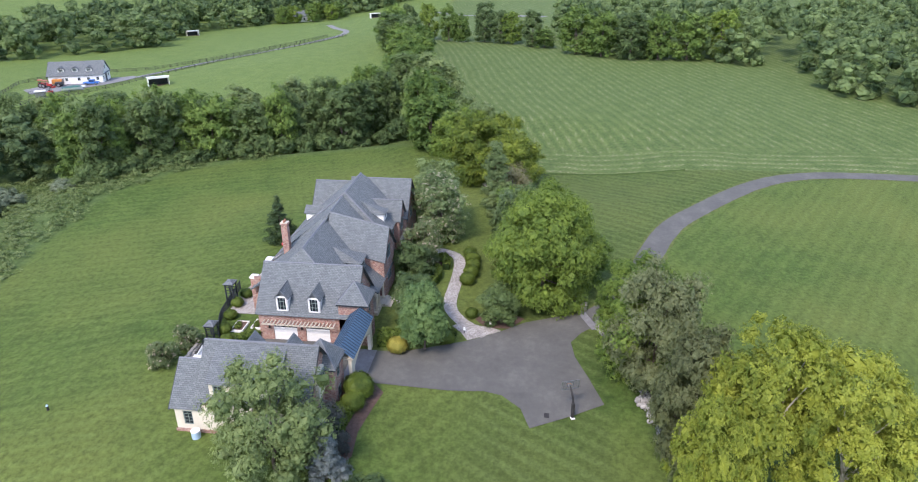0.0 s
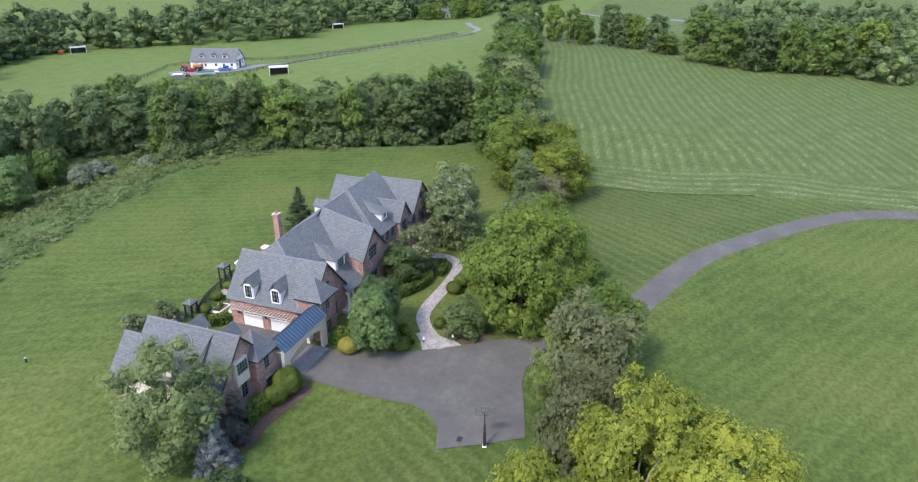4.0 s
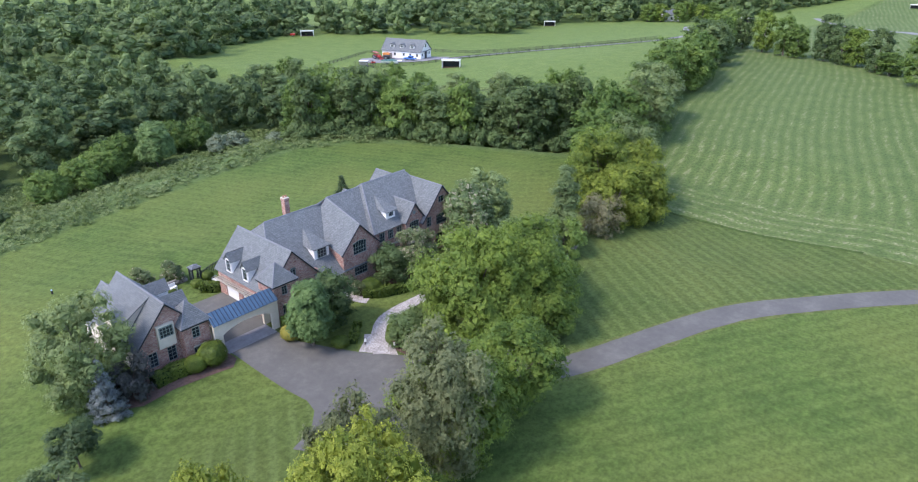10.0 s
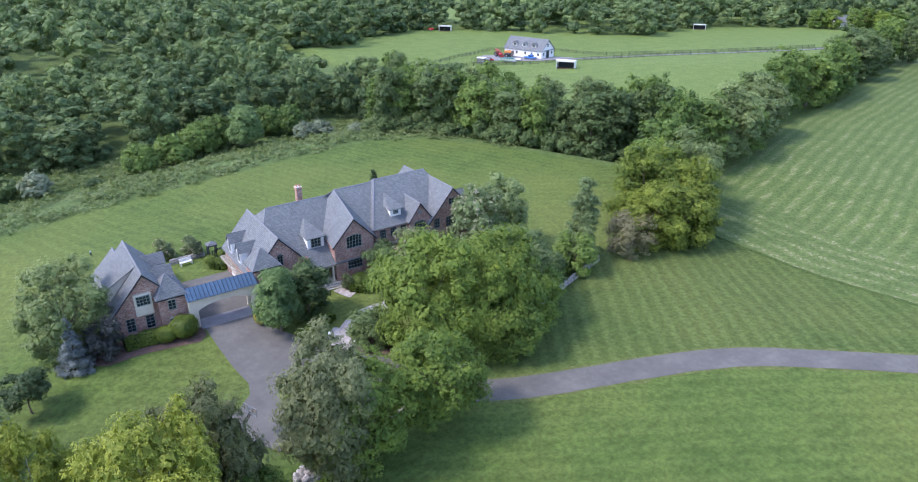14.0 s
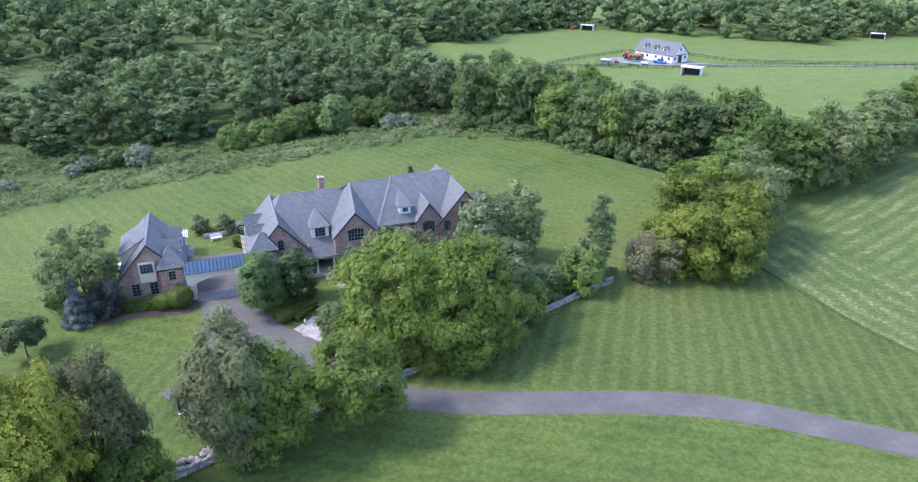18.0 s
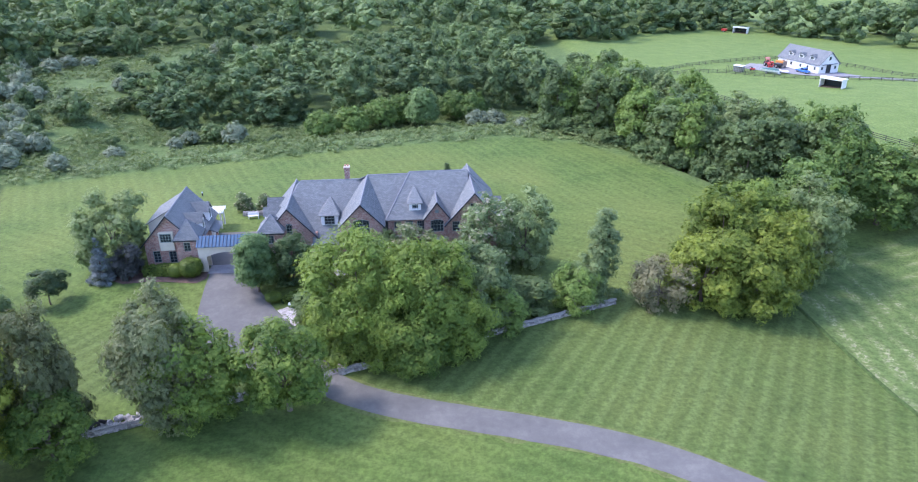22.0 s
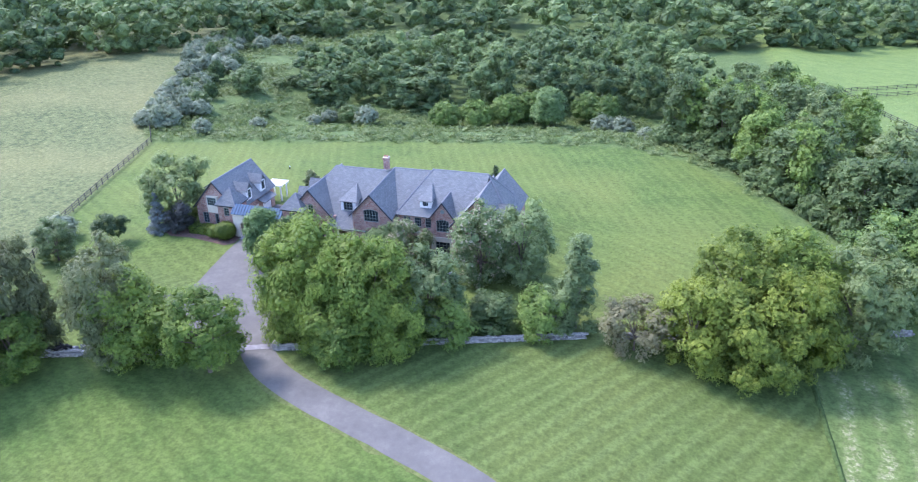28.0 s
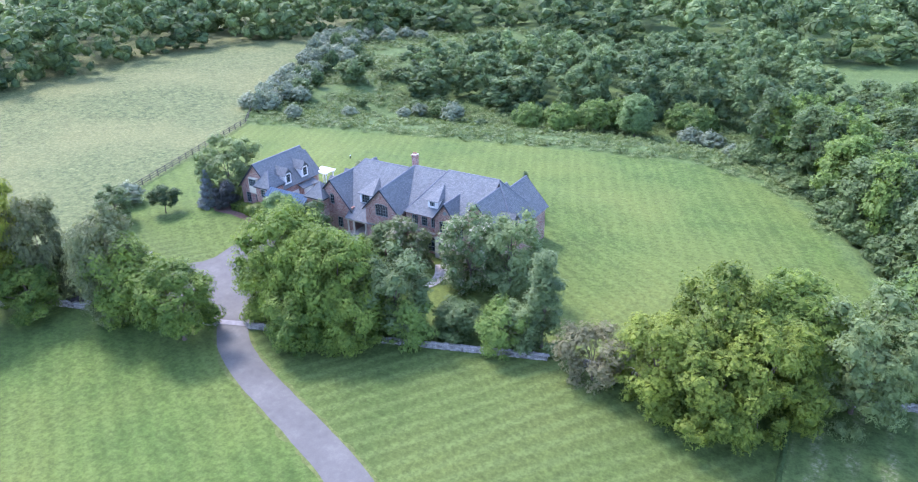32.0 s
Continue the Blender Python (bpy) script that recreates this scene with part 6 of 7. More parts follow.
# turret
wall("wall", (-16.2, -8.3), (-13.2, -8.3), G - 0.4, 5.2, [(1.0, 1.9, 3.5, 4.9), (0.9, 2.0, 1.0, 2.6)], guest)
wall("wall", (-16.2, -6.8), (-16.2, -8.3), G - 0.4, 5.2, [], guest)
wall("wall", (-13.2, -8.3), (-13.2, -5.2), G - 0.4, 5.2, [], guest)
window(guest, (-14.75, -8.22, 3.5), (1, 0), 0.9, 1.3, 2, 3, surround=M_stone)
window(guest, (-14.75, -8.22, 1.0), (1, 0), 1.1, 1.4, 3, 2, surround=M_stone)
hip_roof(guest, -16.2, -13.2, -8.3, -5.2, 5.25, 7.6)

# ---- covered carriageway between the two ----
link = thing("carriage_arch", "cream carriage arch with a blue standing-seam metal roof", "archway")
ay0, ay1 = -9.5, -6.7
for y, t in ((ay0 + 0.3, 0.35), (ay1 - 0.65, 0.35)):
    bm = bmesh.new()
    n = 14
    xa, xb, xo, xp = -13.2, -5.0, -12.2, -5.9
    arc = [(xo + (xp - xo) * k / n, 2.9 + 0.75 * math.sin(math.pi * k / n) ** 0.7) for k in range(n + 1)]
    outline = [(xa, G - 0.3), (xo, G - 0.3)] + arc + [(xp, G - 0.3), (xb, G - 0.3), (xb, 4.5), (xa, 4.5)]
    f = [bm.verts.new((x, y, z)) for x, z in outline]
    face = bm.faces.new(f)
    r = bmesh.ops.extrude_face_region(bm, geom=[face])
    bmesh.ops.translate(bm, verts=[e for e in r["geom"] if isinstance(e, bmesh.types.BMVert)], vec=(0, t, 0))
    bmesh.ops.recalc_face_normals(bm, faces=bm.faces[:])
    bmesh.ops.triangulate(bm, faces=[q for q in bm.faces if len(q.verts) > 4])
    part("arch_wall", bm, M_cream, link)
ym, zr, ze = (ay0 + ay1) / 2, 5.65, 4.55
for ye in (ay0, ay1):
    sl = slab("metal_roof", [(-13.3, ym, zr), (-5.0, ym, zr), (-5.0, ye, ze), (-13.3, ye, ze)], link, M_blue, 0.08, "blue standing-seam metal roof")
    for k in range(18):
        x = -13.1 + k * 8.0 / 17
        part("seam", tube_bm((x, ym, zr + 0.03), (x, ye, ze + 0.03), 0.055, 0.055, 4), M_seam, sl)
part("ceiling_boards", box_bm(-13.2, -5.0, ay0 + 0.1, ay1 - 0.1, 4.3, 4.42), M_cream, link)

# ---- garden, walk and walls ----
def gz(x, y):
    return float(height(x, y))


WALK = [(-0.3, -21.6), (0.9, -20.0), (2.4, -18.3), (4.6, -16.8), (7.5, -16.3), (13, -16.4), (17.6, -16.2), (20.2, -15.2), (21.0, -12.5), (19.4, -9.4)]
ribbon("walkway", smooth_line(WALK, 0.6), 1.65, M_paving, 0.09, "winding pale brick garden walk", "path", 0.03)
sheet("walkway", [(-1.7, -19.5), (-0.2, -18.6), (1.0, -17.4), (2.4, -18.6), (1.8, -20.4), (1.6, -22.0), (0.9, -23.3)], M_paving, 0.085, "fan of pale brick paving where the walk meets the court", "path", 0.5)
ribbon("walkway", smooth_line([(5.2, -9.7), (5.6, -11.0), (6.2, -12.2)], 0.4), 1.5, M_paving, 0.09, "short brick path at the porch steps", "path", 0.02)
sheet("mulch_bed", [(6.2, -10.6), (7.6, -12.2), (9.6, -13.2), (12, -13.8), (17.6, -13.8), (18, -9), (6.4, -9)], M_mulch, 0.045, "mulch bed along the house front", "planting bed")
sheet("gate_apron", [(2.7, -34.8), (7.0, -33.1), (6.6, -32.2), (2.4, -33.9)], M_gravel, 0.10, "pale stone strip across the drive gate", "paving", 0.5)
sheet("path_apron", [(-12.2, -9.9), (-5.9, -9.9), (-5.9, -7.4), (-12.2, -7.4)], M_gravel, 0.10, "paler concrete strip under the carriage arch", "paving", 0.8)


def hedge(pts, w, h, label, name="hedge", mat="hedge", leaf=0.16, dens=60):
    """A clipped hedge along a line: a core, coloured dark for the shade between leaves, with leaves over it."""
    ln = smooth_line(pts, 0.5)
    rng = np.random.default_rng(int(abs(pts[0][0] * 100)) + 7)
    c, nrm = [], []
    total = sum((b - a).length for a, b in zip(ln, ln[1:]))
    per = int(dens * (w + 2 * h))
    n = max(200, int(per * total))
    seg = rng.integers(0, len(ln) - 1, n)
    t = rng.random(n)
    A = np.array([(p.x, p.y) for p in ln])
    D = A[seg + 1] - A[seg]
    S = np.stack([-D[:, 1], D[:, 0]], 1) / np.linalg.norm(D, axis=1)[:, None]
    u = rng.uniform(-1, 1, n) * (w / 2 + h)
    side = np.clip(u, -w / 2, w / 2)
    z = np.where(np.abs(u) > w / 2, h - (np.abs(u) - w / 2), h)
    wob = np.array([noise.noise((a * 0.9, b * 0.9, 1.0)) for a, b in A[seg]]) * 0.10
    pos = A[seg] + D * t[:, None] + S * (side * (1 + wob))[:, None]
    zz = np.array([gz(a, b) for a, b in pos]) + z * (1 + wob) + rng.normal(size=n) * 0.04
    C = np.column_stack([pos, zz])
    N = np.column_stack([S * np.sign(u)[:, None] * (np.abs(u) > w / 2)[:, None], (np.abs(u) <= w / 2) * 1.0]) + rng.normal(size=(n, 3)) * 0.5
    N /= np.linalg.norm(N, axis=1)[:, None]
    a = np.cross(N, rng.normal(size=(n, 3)))
    a /= np.linalg.norm(a, axis=1)[:, None]
    b = np.cross(N, a)
    s = leaf * rng.uniform(0.7, 1.4, n)[:, None]
    q = np.stack([C - a * s, C - b * s * 0.7, C + a * s, C + b * s * 0.7], 1)
    e = thing(name, label, "hedge")
    part("leaves", quad_mesh("leaves", q, M_leaf[mat]), None, e)
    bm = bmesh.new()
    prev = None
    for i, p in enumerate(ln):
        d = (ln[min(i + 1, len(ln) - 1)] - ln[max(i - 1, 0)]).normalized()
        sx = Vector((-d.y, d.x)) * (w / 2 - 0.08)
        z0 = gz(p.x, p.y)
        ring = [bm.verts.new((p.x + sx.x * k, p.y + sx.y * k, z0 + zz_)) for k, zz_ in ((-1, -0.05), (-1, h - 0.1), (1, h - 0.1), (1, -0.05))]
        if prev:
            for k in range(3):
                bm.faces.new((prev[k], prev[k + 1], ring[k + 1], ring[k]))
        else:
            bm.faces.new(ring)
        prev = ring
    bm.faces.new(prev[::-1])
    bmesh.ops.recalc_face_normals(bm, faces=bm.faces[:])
    # the body's dark colour stands in for shade deep in the hedge
    part("hedge_body", bm, M_hedge_shade, e)
    return e


hedge([(6.5, -10.9), (7.8, -12.0), (9.6, -12.9), (11.8, -13.6), (13.8, -13.6), (14.8, -12.8)], 1.2, 1.05, "clipped boxwood hedge curving before the house front")
hedge([(15.4, -14.6), (17.2, -14.4), (18.8, -13.6)], 1.0, 0.9, "clipped boxwood hedge beside the walk")
hedge([(-4.6, -9.6), (-4.3, -11.0), (-4.0, -12.4)], 1.3, 1.7, "tall clipped hedge beside the carriage arch")
hedge([(-20.6, -9.3), (-18.4, -9.2), (-16.8, -9.4)], 1.7, 1.15, "low clipped hedge under the guest windows")
hedge([(-1.2, -17.9), (0.2, -16.6), (1.8, -15.4)], 0.9, 0.6, "low hedge along the garden lawn")
hedge([(-6.6, 6.0), (-5.6, 4.9), (-4.8, 4.4)], 1.2, 1.1, "dark hedge at the kitchen garden", mat="hedge")
for x, y, h, r, lab in ((-14.2, -10.1, 2.7, 1.75, "large round clipped bush before the guest wing"), (-16.2, -10.0, 1.9, 1.3, "round clipped bush before the guest wing"), (12.2, -17.9, 1.6, 1.15, "boxwood ball beside the walk"), (14.4, -18.2, 1.7, 1.2, "boxwood ball beside the walk"),
                        (16.4, -18.2, 1.7, 1.2, "boxwood ball beside the walk"), (18.4, -18.0, 1.7, 1.2, "boxwood ball beside the walk"), (20.4, -17.4, 1.6, 1.1, "boxwood ball beside the walk"), (3.8, -19.4, 1.2, 0.9, "low round bush in the walk bed"), (8.2, -10.6, 1.9, 1.5, "leafy bush under the gable window"), (-2.4, -17.2, 1.3, 1.2, "bright low bush at the lawn edge")):
    tree("bush", x, y, h, r, lab, "bush", category="bush")
tree("bushy", -5.6, -12.2, 1.8, 1.3, "golden yellow rounded bush beside the court", "bush", category="bush")
for x, y in ((-11.2, 12.4), (-7.6, 11.2)):
    tree("shrub", x, y, 2.6, 1.5, "flowering shrub at the court's edge", "bush", "flowering shrubs", category="bush")
tree("shrub", 6.6, -10.2, 1.8, 0.9, "white hydrangea beside the porch steps", "bush", category="bush")
tree("silver", -39.5, -15.5, 3.6, 2.9, "grey-green shrub on the fence line", "bush", category="bush")
for x, y in ((-4.2, 8.6), (-1.0, 9.4), (2.0, 9.8), (-6.4, 7.4), (4.4, 9.6)):
    tree("bush", x, y, 1.2, 0.9, "low bush along the kitchen garden", "bush", "garden bushes", category="bush")

# kitchen garden behind the garages
for cx, cy, w, d in ((-2.9, 7.4, 2.2, 1.5), (-2.2, 5.4, 2.0, 1.2)):
    e = thing("raised_bed", "raised vegetable bed with white timber edging", "planter", loc=(cx, cy, gz(cx, cy)))
    for a in ((-w / 2, w / 2, -d / 2, -d / 2 + 0.12), (-w / 2, w / 2, d / 2 - 0.12, d / 2), (-w / 2, -w / 2 + 0.12, -d / 2 + 0.12, d / 2 - 0.12), (w / 2 - 0.12, w / 2, -d / 2 + 0.12, d / 2 - 0.12)):
        part("edge_board", box_bm(*a, -0.05, 0.3), M_white, e)
    part("soil", box_bm(-w / 2 + 0.12, w / 2 - 0.12, -d / 2 + 0.12, d / 2 - 0.12, -0.05, 0.22), M_mulch, e)
    rng = np.random.default_rng(int(cx * 10) + 90)
    q, _ = leaf_cloud(rng, [(rng.uniform(-w / 3, w / 3), rng.uniform(-d / 3, d / 3), 0.3, 0.25, 0.25, 0.22) for _ in range(8)], 900, 0.14)
    part("vegetables", quad_mesh("vegetables", q, M_leaf["hedge"]), None, e)
for cx, cy, h in ((2.4, 10.6, 3.0), (-5.4, 9.6, 1.8)):
    e = thing("garden_arbor", "dark timber lattice arbor with a small hipped roof", "arbor", "garden arbors", (cx, cy, gz(cx, cy)))
    for sx in (-0.55, 0.55):
        for sy in (-0.45, 0.45):
            part("post", box_bm(sx - 0.07, sx + 0.07, sy - 0.07, sy + 0.07, -0.2, h), M_trim, e)
        for k in range(7):
            part("lattice", box_bm(sx - 0.03, sx + 0.03, -0.45, 0.45, 0.2 + k * h / 7.5, 0.28 + k * h / 7.5), M_trim, e)
    hip_roof(e, -0.6, 0.6, -0.5, 0.5, h + 0.1, h + 0.5, 0.12)
e = thing("garden_fence", "dark slatted fence round the kitchen garden", "fence")
FG = smooth_line([(-5.6, 8.7), (-2.0, 10.2), (1.4, 10.8), (6.5, 11.4)], 0.3)
for i, p in enumerate(FG):
    o = part("slat", box_bm(p.x - 0.05, p.x + 0.05, p.y - 0.03, p.y + 0.03, gz(p.x, p.y) - 0.1, gz(p.x, p.y) + 1.25), M_trim, e)
for a, b in zip(FG[::6], FG[6::6]):
    part("rail", tube_bm((a.x, a.y, gz(a.x, a.y) + 1.1), (b.x, b.y, gz(b.x, b.y) + 1.1), 0.05, 0.05, 4), M_trim, e)
# terrace behind the house
sheet("terrace", [(0.2, 6.3), (20.2, 6.3), (20.2, 10.4), (0.2, 10.4)], M_paving, 0.06, "stone terrace along the back of the house", "paving", 1.0)
e = thing("garden_parasol", "folded red parasol on the terrace", "parasol", loc=(17.5, 8.6, gz(17.5, 8.6)))
part("pole", tube_bm((0, 0, 0), (0, 0, 2.6), 0.03, 0.03, 8), M_steel, e)
part("canopy", tube_bm((0, 0, 1.7), (0, 0, 2.6), 1.1, 0.05, 12), M_red, e)
part("base", tube_bm((0, 0, 0), (0, 0, 0.12), 0.3, 0.26, 12), M_black, e)
# white bench and pergola beside the court
e = thing("garden_bench", "white garden bench on the grass behind the court", "bench", loc=(-9.3, 8.9, gz(-9.3, 8.9)), rz=8)
part("seat", box_bm(-0.85, 0.85, -0.25, 0.25, 0.42, 0.5), M_white, e)
part("backrest", box_bm(-0.85, 0.85, 0.22, 0.3, 0.5, 0.95), M_white, e)
for x in (-0.75, 0.75):
    for y in (-0.2, 0.24):
        part("leg", box_bm(x - 0.06, x + 0.06, y - 0.05, y + 0.05, -0.05, 0.6), M_white, e)
e = thing("pergola", "white slatted pergola behind the guest wing", "pergola", loc=(-14.6, 6.2, gz(-14.6, 6.2)))
for x in (-1.15, 1.15):
    for y in (-0.95, 0.95):
        part("post", box_bm(x - 0.1, x + 0.1, y - 0.1, y + 0.1, -0.2, 2.55), M_white, e)
for y in (-0.95, 0.95):
    part("beam", box_bm(-1.6, 1.6, y - 0.07, y + 0.07, 2.55, 2.75), M_white, e)
for k in range(13):
    x = -1.5 + k * 0.25
    part("slat", box_bm(x - 0.05, x + 0.05, -1.4, 1.4, 2.75, 2.9), M_white, e)
e = thing("storage_barrel", "pale blue barrel beside the guest wing", "barrel", loc=(-22.0, 3.4, gz(-22.0, 3.4)))
part("body", tube_bm((0, 0, 0), (0, 0, 0.8), 0.4, 0.42, 14), M_bluebin, e)
part("lid", tube_bm((0, 0, 0.8), (0, 0, 0.88), 0.45, 0.3, 14), M_white, e)
e = thing("garden_marker", "small dark lawn marker with a blue cap", "marker", loc=(-19.9, 19.9, gz(-19.9, 19.9)))
part("post", tube_bm((0, 0, -0.1), (0, 0, 0.5), 0.12, 0.1, 8), M_black, e)
part("cap", tube_bm((0, 0, 0.5), (0, 0, 0.65), 0.14, 0.05, 8), M_bluebin, e)
for x, y in ((-0.2, -19.0), (1.6, -21.9)):
    e = thing("path_light", "small white globe light beside the walk", "lamp", "walk lights", (x, y, gz(x, y)))
    part("stem", tube_bm((0, 0, -0.1), (0, 0, 0.5), 0.05, 0.05, 8), M_black, e)
    part("globe", tube_bm((0, 0, 0.5), (0, 0, 0.8), 0.16, 0.1, 10), M_white, e)

# basketball hoop
e = thing("basketball_hoop", "basketball hoop with a clear backboard on a black pole", "basketball hoop", loc=(-14.3, -31.3, 0.05), rz=20)
part("pole", tube_bm((0, 0, 0), (0.15, 0, 2.4), 0.12, 0.10, 10), M_black, e)
part("arm", tube_bm((0.15, 0, 2.4), (0.95, 0, 3.1), 0.06, 0.06, 6), M_black, e)
part("arm", tube_bm((0.10, 0, 1.9), (0.95, 0, 2.8), 0.05, 0.05, 6), M_black, e)
bb = part("backboard", box_bm(0.99, 1.01, -0.85, 0.85, 2.8, 3.65), M_clear, e, "clear backboard")
for a in ((-0.9, -0.84, 2.75, 3.7), (0.84, 0.9, 2.75, 3.7), (-0.84, 0.84, 3.64, 3.7), (-0.84, 0.84, 2.75, 2.81), (-0.3, 0.3, 3.1, 3.15), (-0.3, 0.3, 3.5, 3.55), (-0.32, -0.27, 3.1, 3.55), (0.27, 0.32, 3.1, 3.55)):
    part("frame", box_bm(0.98, 1.03, *a), M_steel, bb)
bm = bmesh.new()
for k in range(14):
    a, b = k * 2 * math.pi / 14, (k + 1) * 2 * math.pi / 14
    tube(bm, (1.3 + 0.23 * math.cos(a), 0.23 * math.sin(a), 3.05), (1.3 + 0.23 * math.cos(b), 0.23 * math.sin(b), 3.05), 0.02, 0.02, 5, False)
part("rim", bm, M_orange, e)
part("pad", box_bm(-0.14, 0.2, -0.14, 0.14, 0.1, 1.8, bevel=0.04), M_black, e)
part("base", box_bm(-0.22, 0.2, -0.2, 0.2, 0.0, 0.1, bevel=0.03), M_white, e)
e = thing("drain_grate", "small dark drain grate in the court", "drain", loc=(-14.2, -28.8, 0.075))
part("grate", box_bm(-0.35, 0.35, -0.25, 0.25, 0, 0.02), M_black, e)


# dry stone wall
def stone_meshes():
    out = []
    for k in range(6):
        rng = random.Random(100 + k)
        bm = bmesh.new()
        box(bm, -0.5, 0.5, -0.5, 0.5, -0.5, 0.5)
        bmesh.ops.bevel(bm, geom=bm.edges[:], offset=0.16, segments=1, affect="EDGES")
        for v in bm.verts:
            v.co += Vector((rng.uniform(-0.09, 0.09), rng.uniform(-0.09, 0.09), rng.uniform(-0.09, 0.09)))
        out.append(bm)
    return out


def stone_run(name, a, b, h, label, singles=140, ragged=0.12, seed=3):
    """A dry stone wall from a to b: top stones are single parts, the rest one heap."""
    rng = random.Random(seed)
    e = thing(name, label, "stone wall")
    a, b = Vector(a), Vector(b)
    d = (b - a)
    ln = d.length
    d.normalize()
    n = Vector((-d.y, d.x))
    core = bmesh.new()
    z0 = gz(*a)
    k = int(ln / 1.5)
    prev = None
    for i in range(k + 1):
        p = a + d * ln * i / k
        z = gz(p.x, p.y)
        ring = [core.verts.new((p.x + n.x * s, p.y + n.y * s, z + t)) for s, t in ((-0.26, -0.1), (-0.2, h * 0.85), (0.2, h * 0.85), (0.26, -0.1))]
        if prev:
            for j in range(3):
                core.faces.new((prev[j], prev[j + 1], ring[j + 1], ring[j]))
        prev = ring
    bmesh.ops.recalc_face_normals(core, faces=core.faces[:])
    part("core", core, M_rock, e)
    kinds = STONES
    verts, faces = [], []
    s = 0.0
    count = 0
    rows = max(1, int(h / 0.19))
    for r in range(rows + 1):
        s = rng.uniform(0, 0.3)
        while s < ln:
            w = rng.uniform(0.2, 0.46)
            top = r == rows
            for sg in ((0,) if top else (-1, 1)):
                p = a + d * (s + w / 2) + n * (sg * 0.24 + rng.uniform(-0.05, 0.05))
                zc = gz(p.x, p.y) + (r + 0.5) * h / (rows + 0.6) + rng.uniform(-0.5, 0.5) * ragged * 0.5 + (rng.uniform(0, ragged) if top else 0)
                m = Matrix.LocRotScale((p.x, p.y, zc), Euler((rng.uniform(-0.15, 0.15), rng.uniform(-0.15, 0.15), math.atan2(d.y, d.x) + rng.uniform(-0.25, 0.25))), (w, 0.34 if top else 0.26, h / (rows + 0.6) * rng.uniform(0.95, 1.2)))
                me = kinds[rng.randrange(6)]
                if top and count < singles:
                    o = new("stone", me)
                    o.matrix_basis = m
                    o.parent = e
                    count += 1
                else:
                    base = len(verts)
                    verts += [m @ v.co for v in me.vertices]
                    faces += [[base + i for i in f.vertices] for f in me.polygons]
            s += w
    o = part("wall_stones", mesh_of("wall_stones", verts, faces, M_rockv), None, e)
    o["kind"] = "stuff"
    return e


M_rockv = plain("wall_stone", (0.27, 0.26, 0.24), 0.9, 0, 0.5, 1.8, 0.2, 0.03)
_n, _l = M_rockv.node_tree.nodes, M_rockv.node_tree.links
_b = _n["Principled BSDF"]
_src = _b.inputs["Base Color"].links[0].from_socket
_g = _n.new("ShaderNodeCombineColor")
for _k in range(3):
    _l.new(grey(_n, _l, _n.new("ShaderNodeNewGeometry").outputs["Random Per Island"], 0, 1, 0.55, 1.35), _g.inputs[_k])
_l.new(mix(_n, _l, 1.0, _src, _g.outputs[0], "MULTIPLY"), _b.inputs["Base Color"])
STONES = []
for _bm in stone_meshes():
    _me = bpy.data.meshes.new("stone")
    _bm.to_mesh(_me)
    _bm.free()
    _me.materials.append(M_rockv)
    STONES.append(_me)
stone_run("stone_wall", (-19.5, -41.9), (2.9, -34.8), 0.5, "grey dry stone wall, tumbled in places", 150, 0.2, 3)
stone_run("stone_wall", (7.2, -33.1), (40.6, -21.4), 0.52, "grey dry stone wall along the mown field", 150, 0.12, 4)
stone_run("stone_wall", (44.0, -20.4), (78.0, -8.0), 0.5, "low grey dry stone wall under the hedgerow trees", 100, 0.15, 5)
stone_run("stone_wall", (-11.2, 10.2), (-6.6, 10.4), 0.55, "low grey stone wall behind the garden bench", 30, 0.08, 6)
rngs = random.Random(4)
e = thing("log_pile", "heap of dark weathered logs beside the stone wall", "log pile")
for k in range(14):
    x, y, tilt = -16.3 + rngs.uniform(-1.3, 1.3), -40.3 + rngs.uniform(-0.5, 0.5), rngs.uniform(0, 3.1)
    z, half = gz(x, y) + 0.2 + 0.26 * (k % 4), rngs.uniform(0.35, 0.7)
    dx, dy = math.cos(tilt) * half, math.sin(tilt) * half
    part("log", tube_bm((x - dx, y - dy, z - 0.04), (x + dx, y + dy, z + rngs.uniform(0, 0.2)), rngs.uniform(0.12, 0.19), rngs.uniform(0.1, 0.17), 8), M_log, e)
e = thing("stone_heap", "heap of pale tumbled stones beside the wall", "stones")
for k in range(34):
    o = new("stone", STONES[rngs.randrange(6)])
    t = rngs.random()
    x, y = -16.5 + t * 6 + rngs.uniform(-0.5, 0.5), -40.2 + t * 1.9 + rngs.uniform(-0.5, 0.6)
    o.matrix_basis = pose(x, y, gz(x, y) + rngs.uniform(0.1, 0.5), rngs.uniform(0, 40), rngs.uniform(0, 40), rngs.uniform(0, 180)) @ Matrix.Diagonal((0.7, 0.5, 0.4, 1))
    o.parent = e
for x, y in ((2.9, -34.7), (7.1, -33.1)):
    e = thing("gate_pier", "low pale stone gate pier at the drive", "gate pier", "gate piers", (x, y, gz(x, y)))
    part("pier", box_bm(-0.35, 0.35, -0.35, 0.35, -0.1, 0.85, bevel=0.04), M_rock, e)
    part("cap", box_bm(-0.42, 0.42, -0.42, 0.42, 0.85, 0.95, bevel=0.03), M_rock, e)


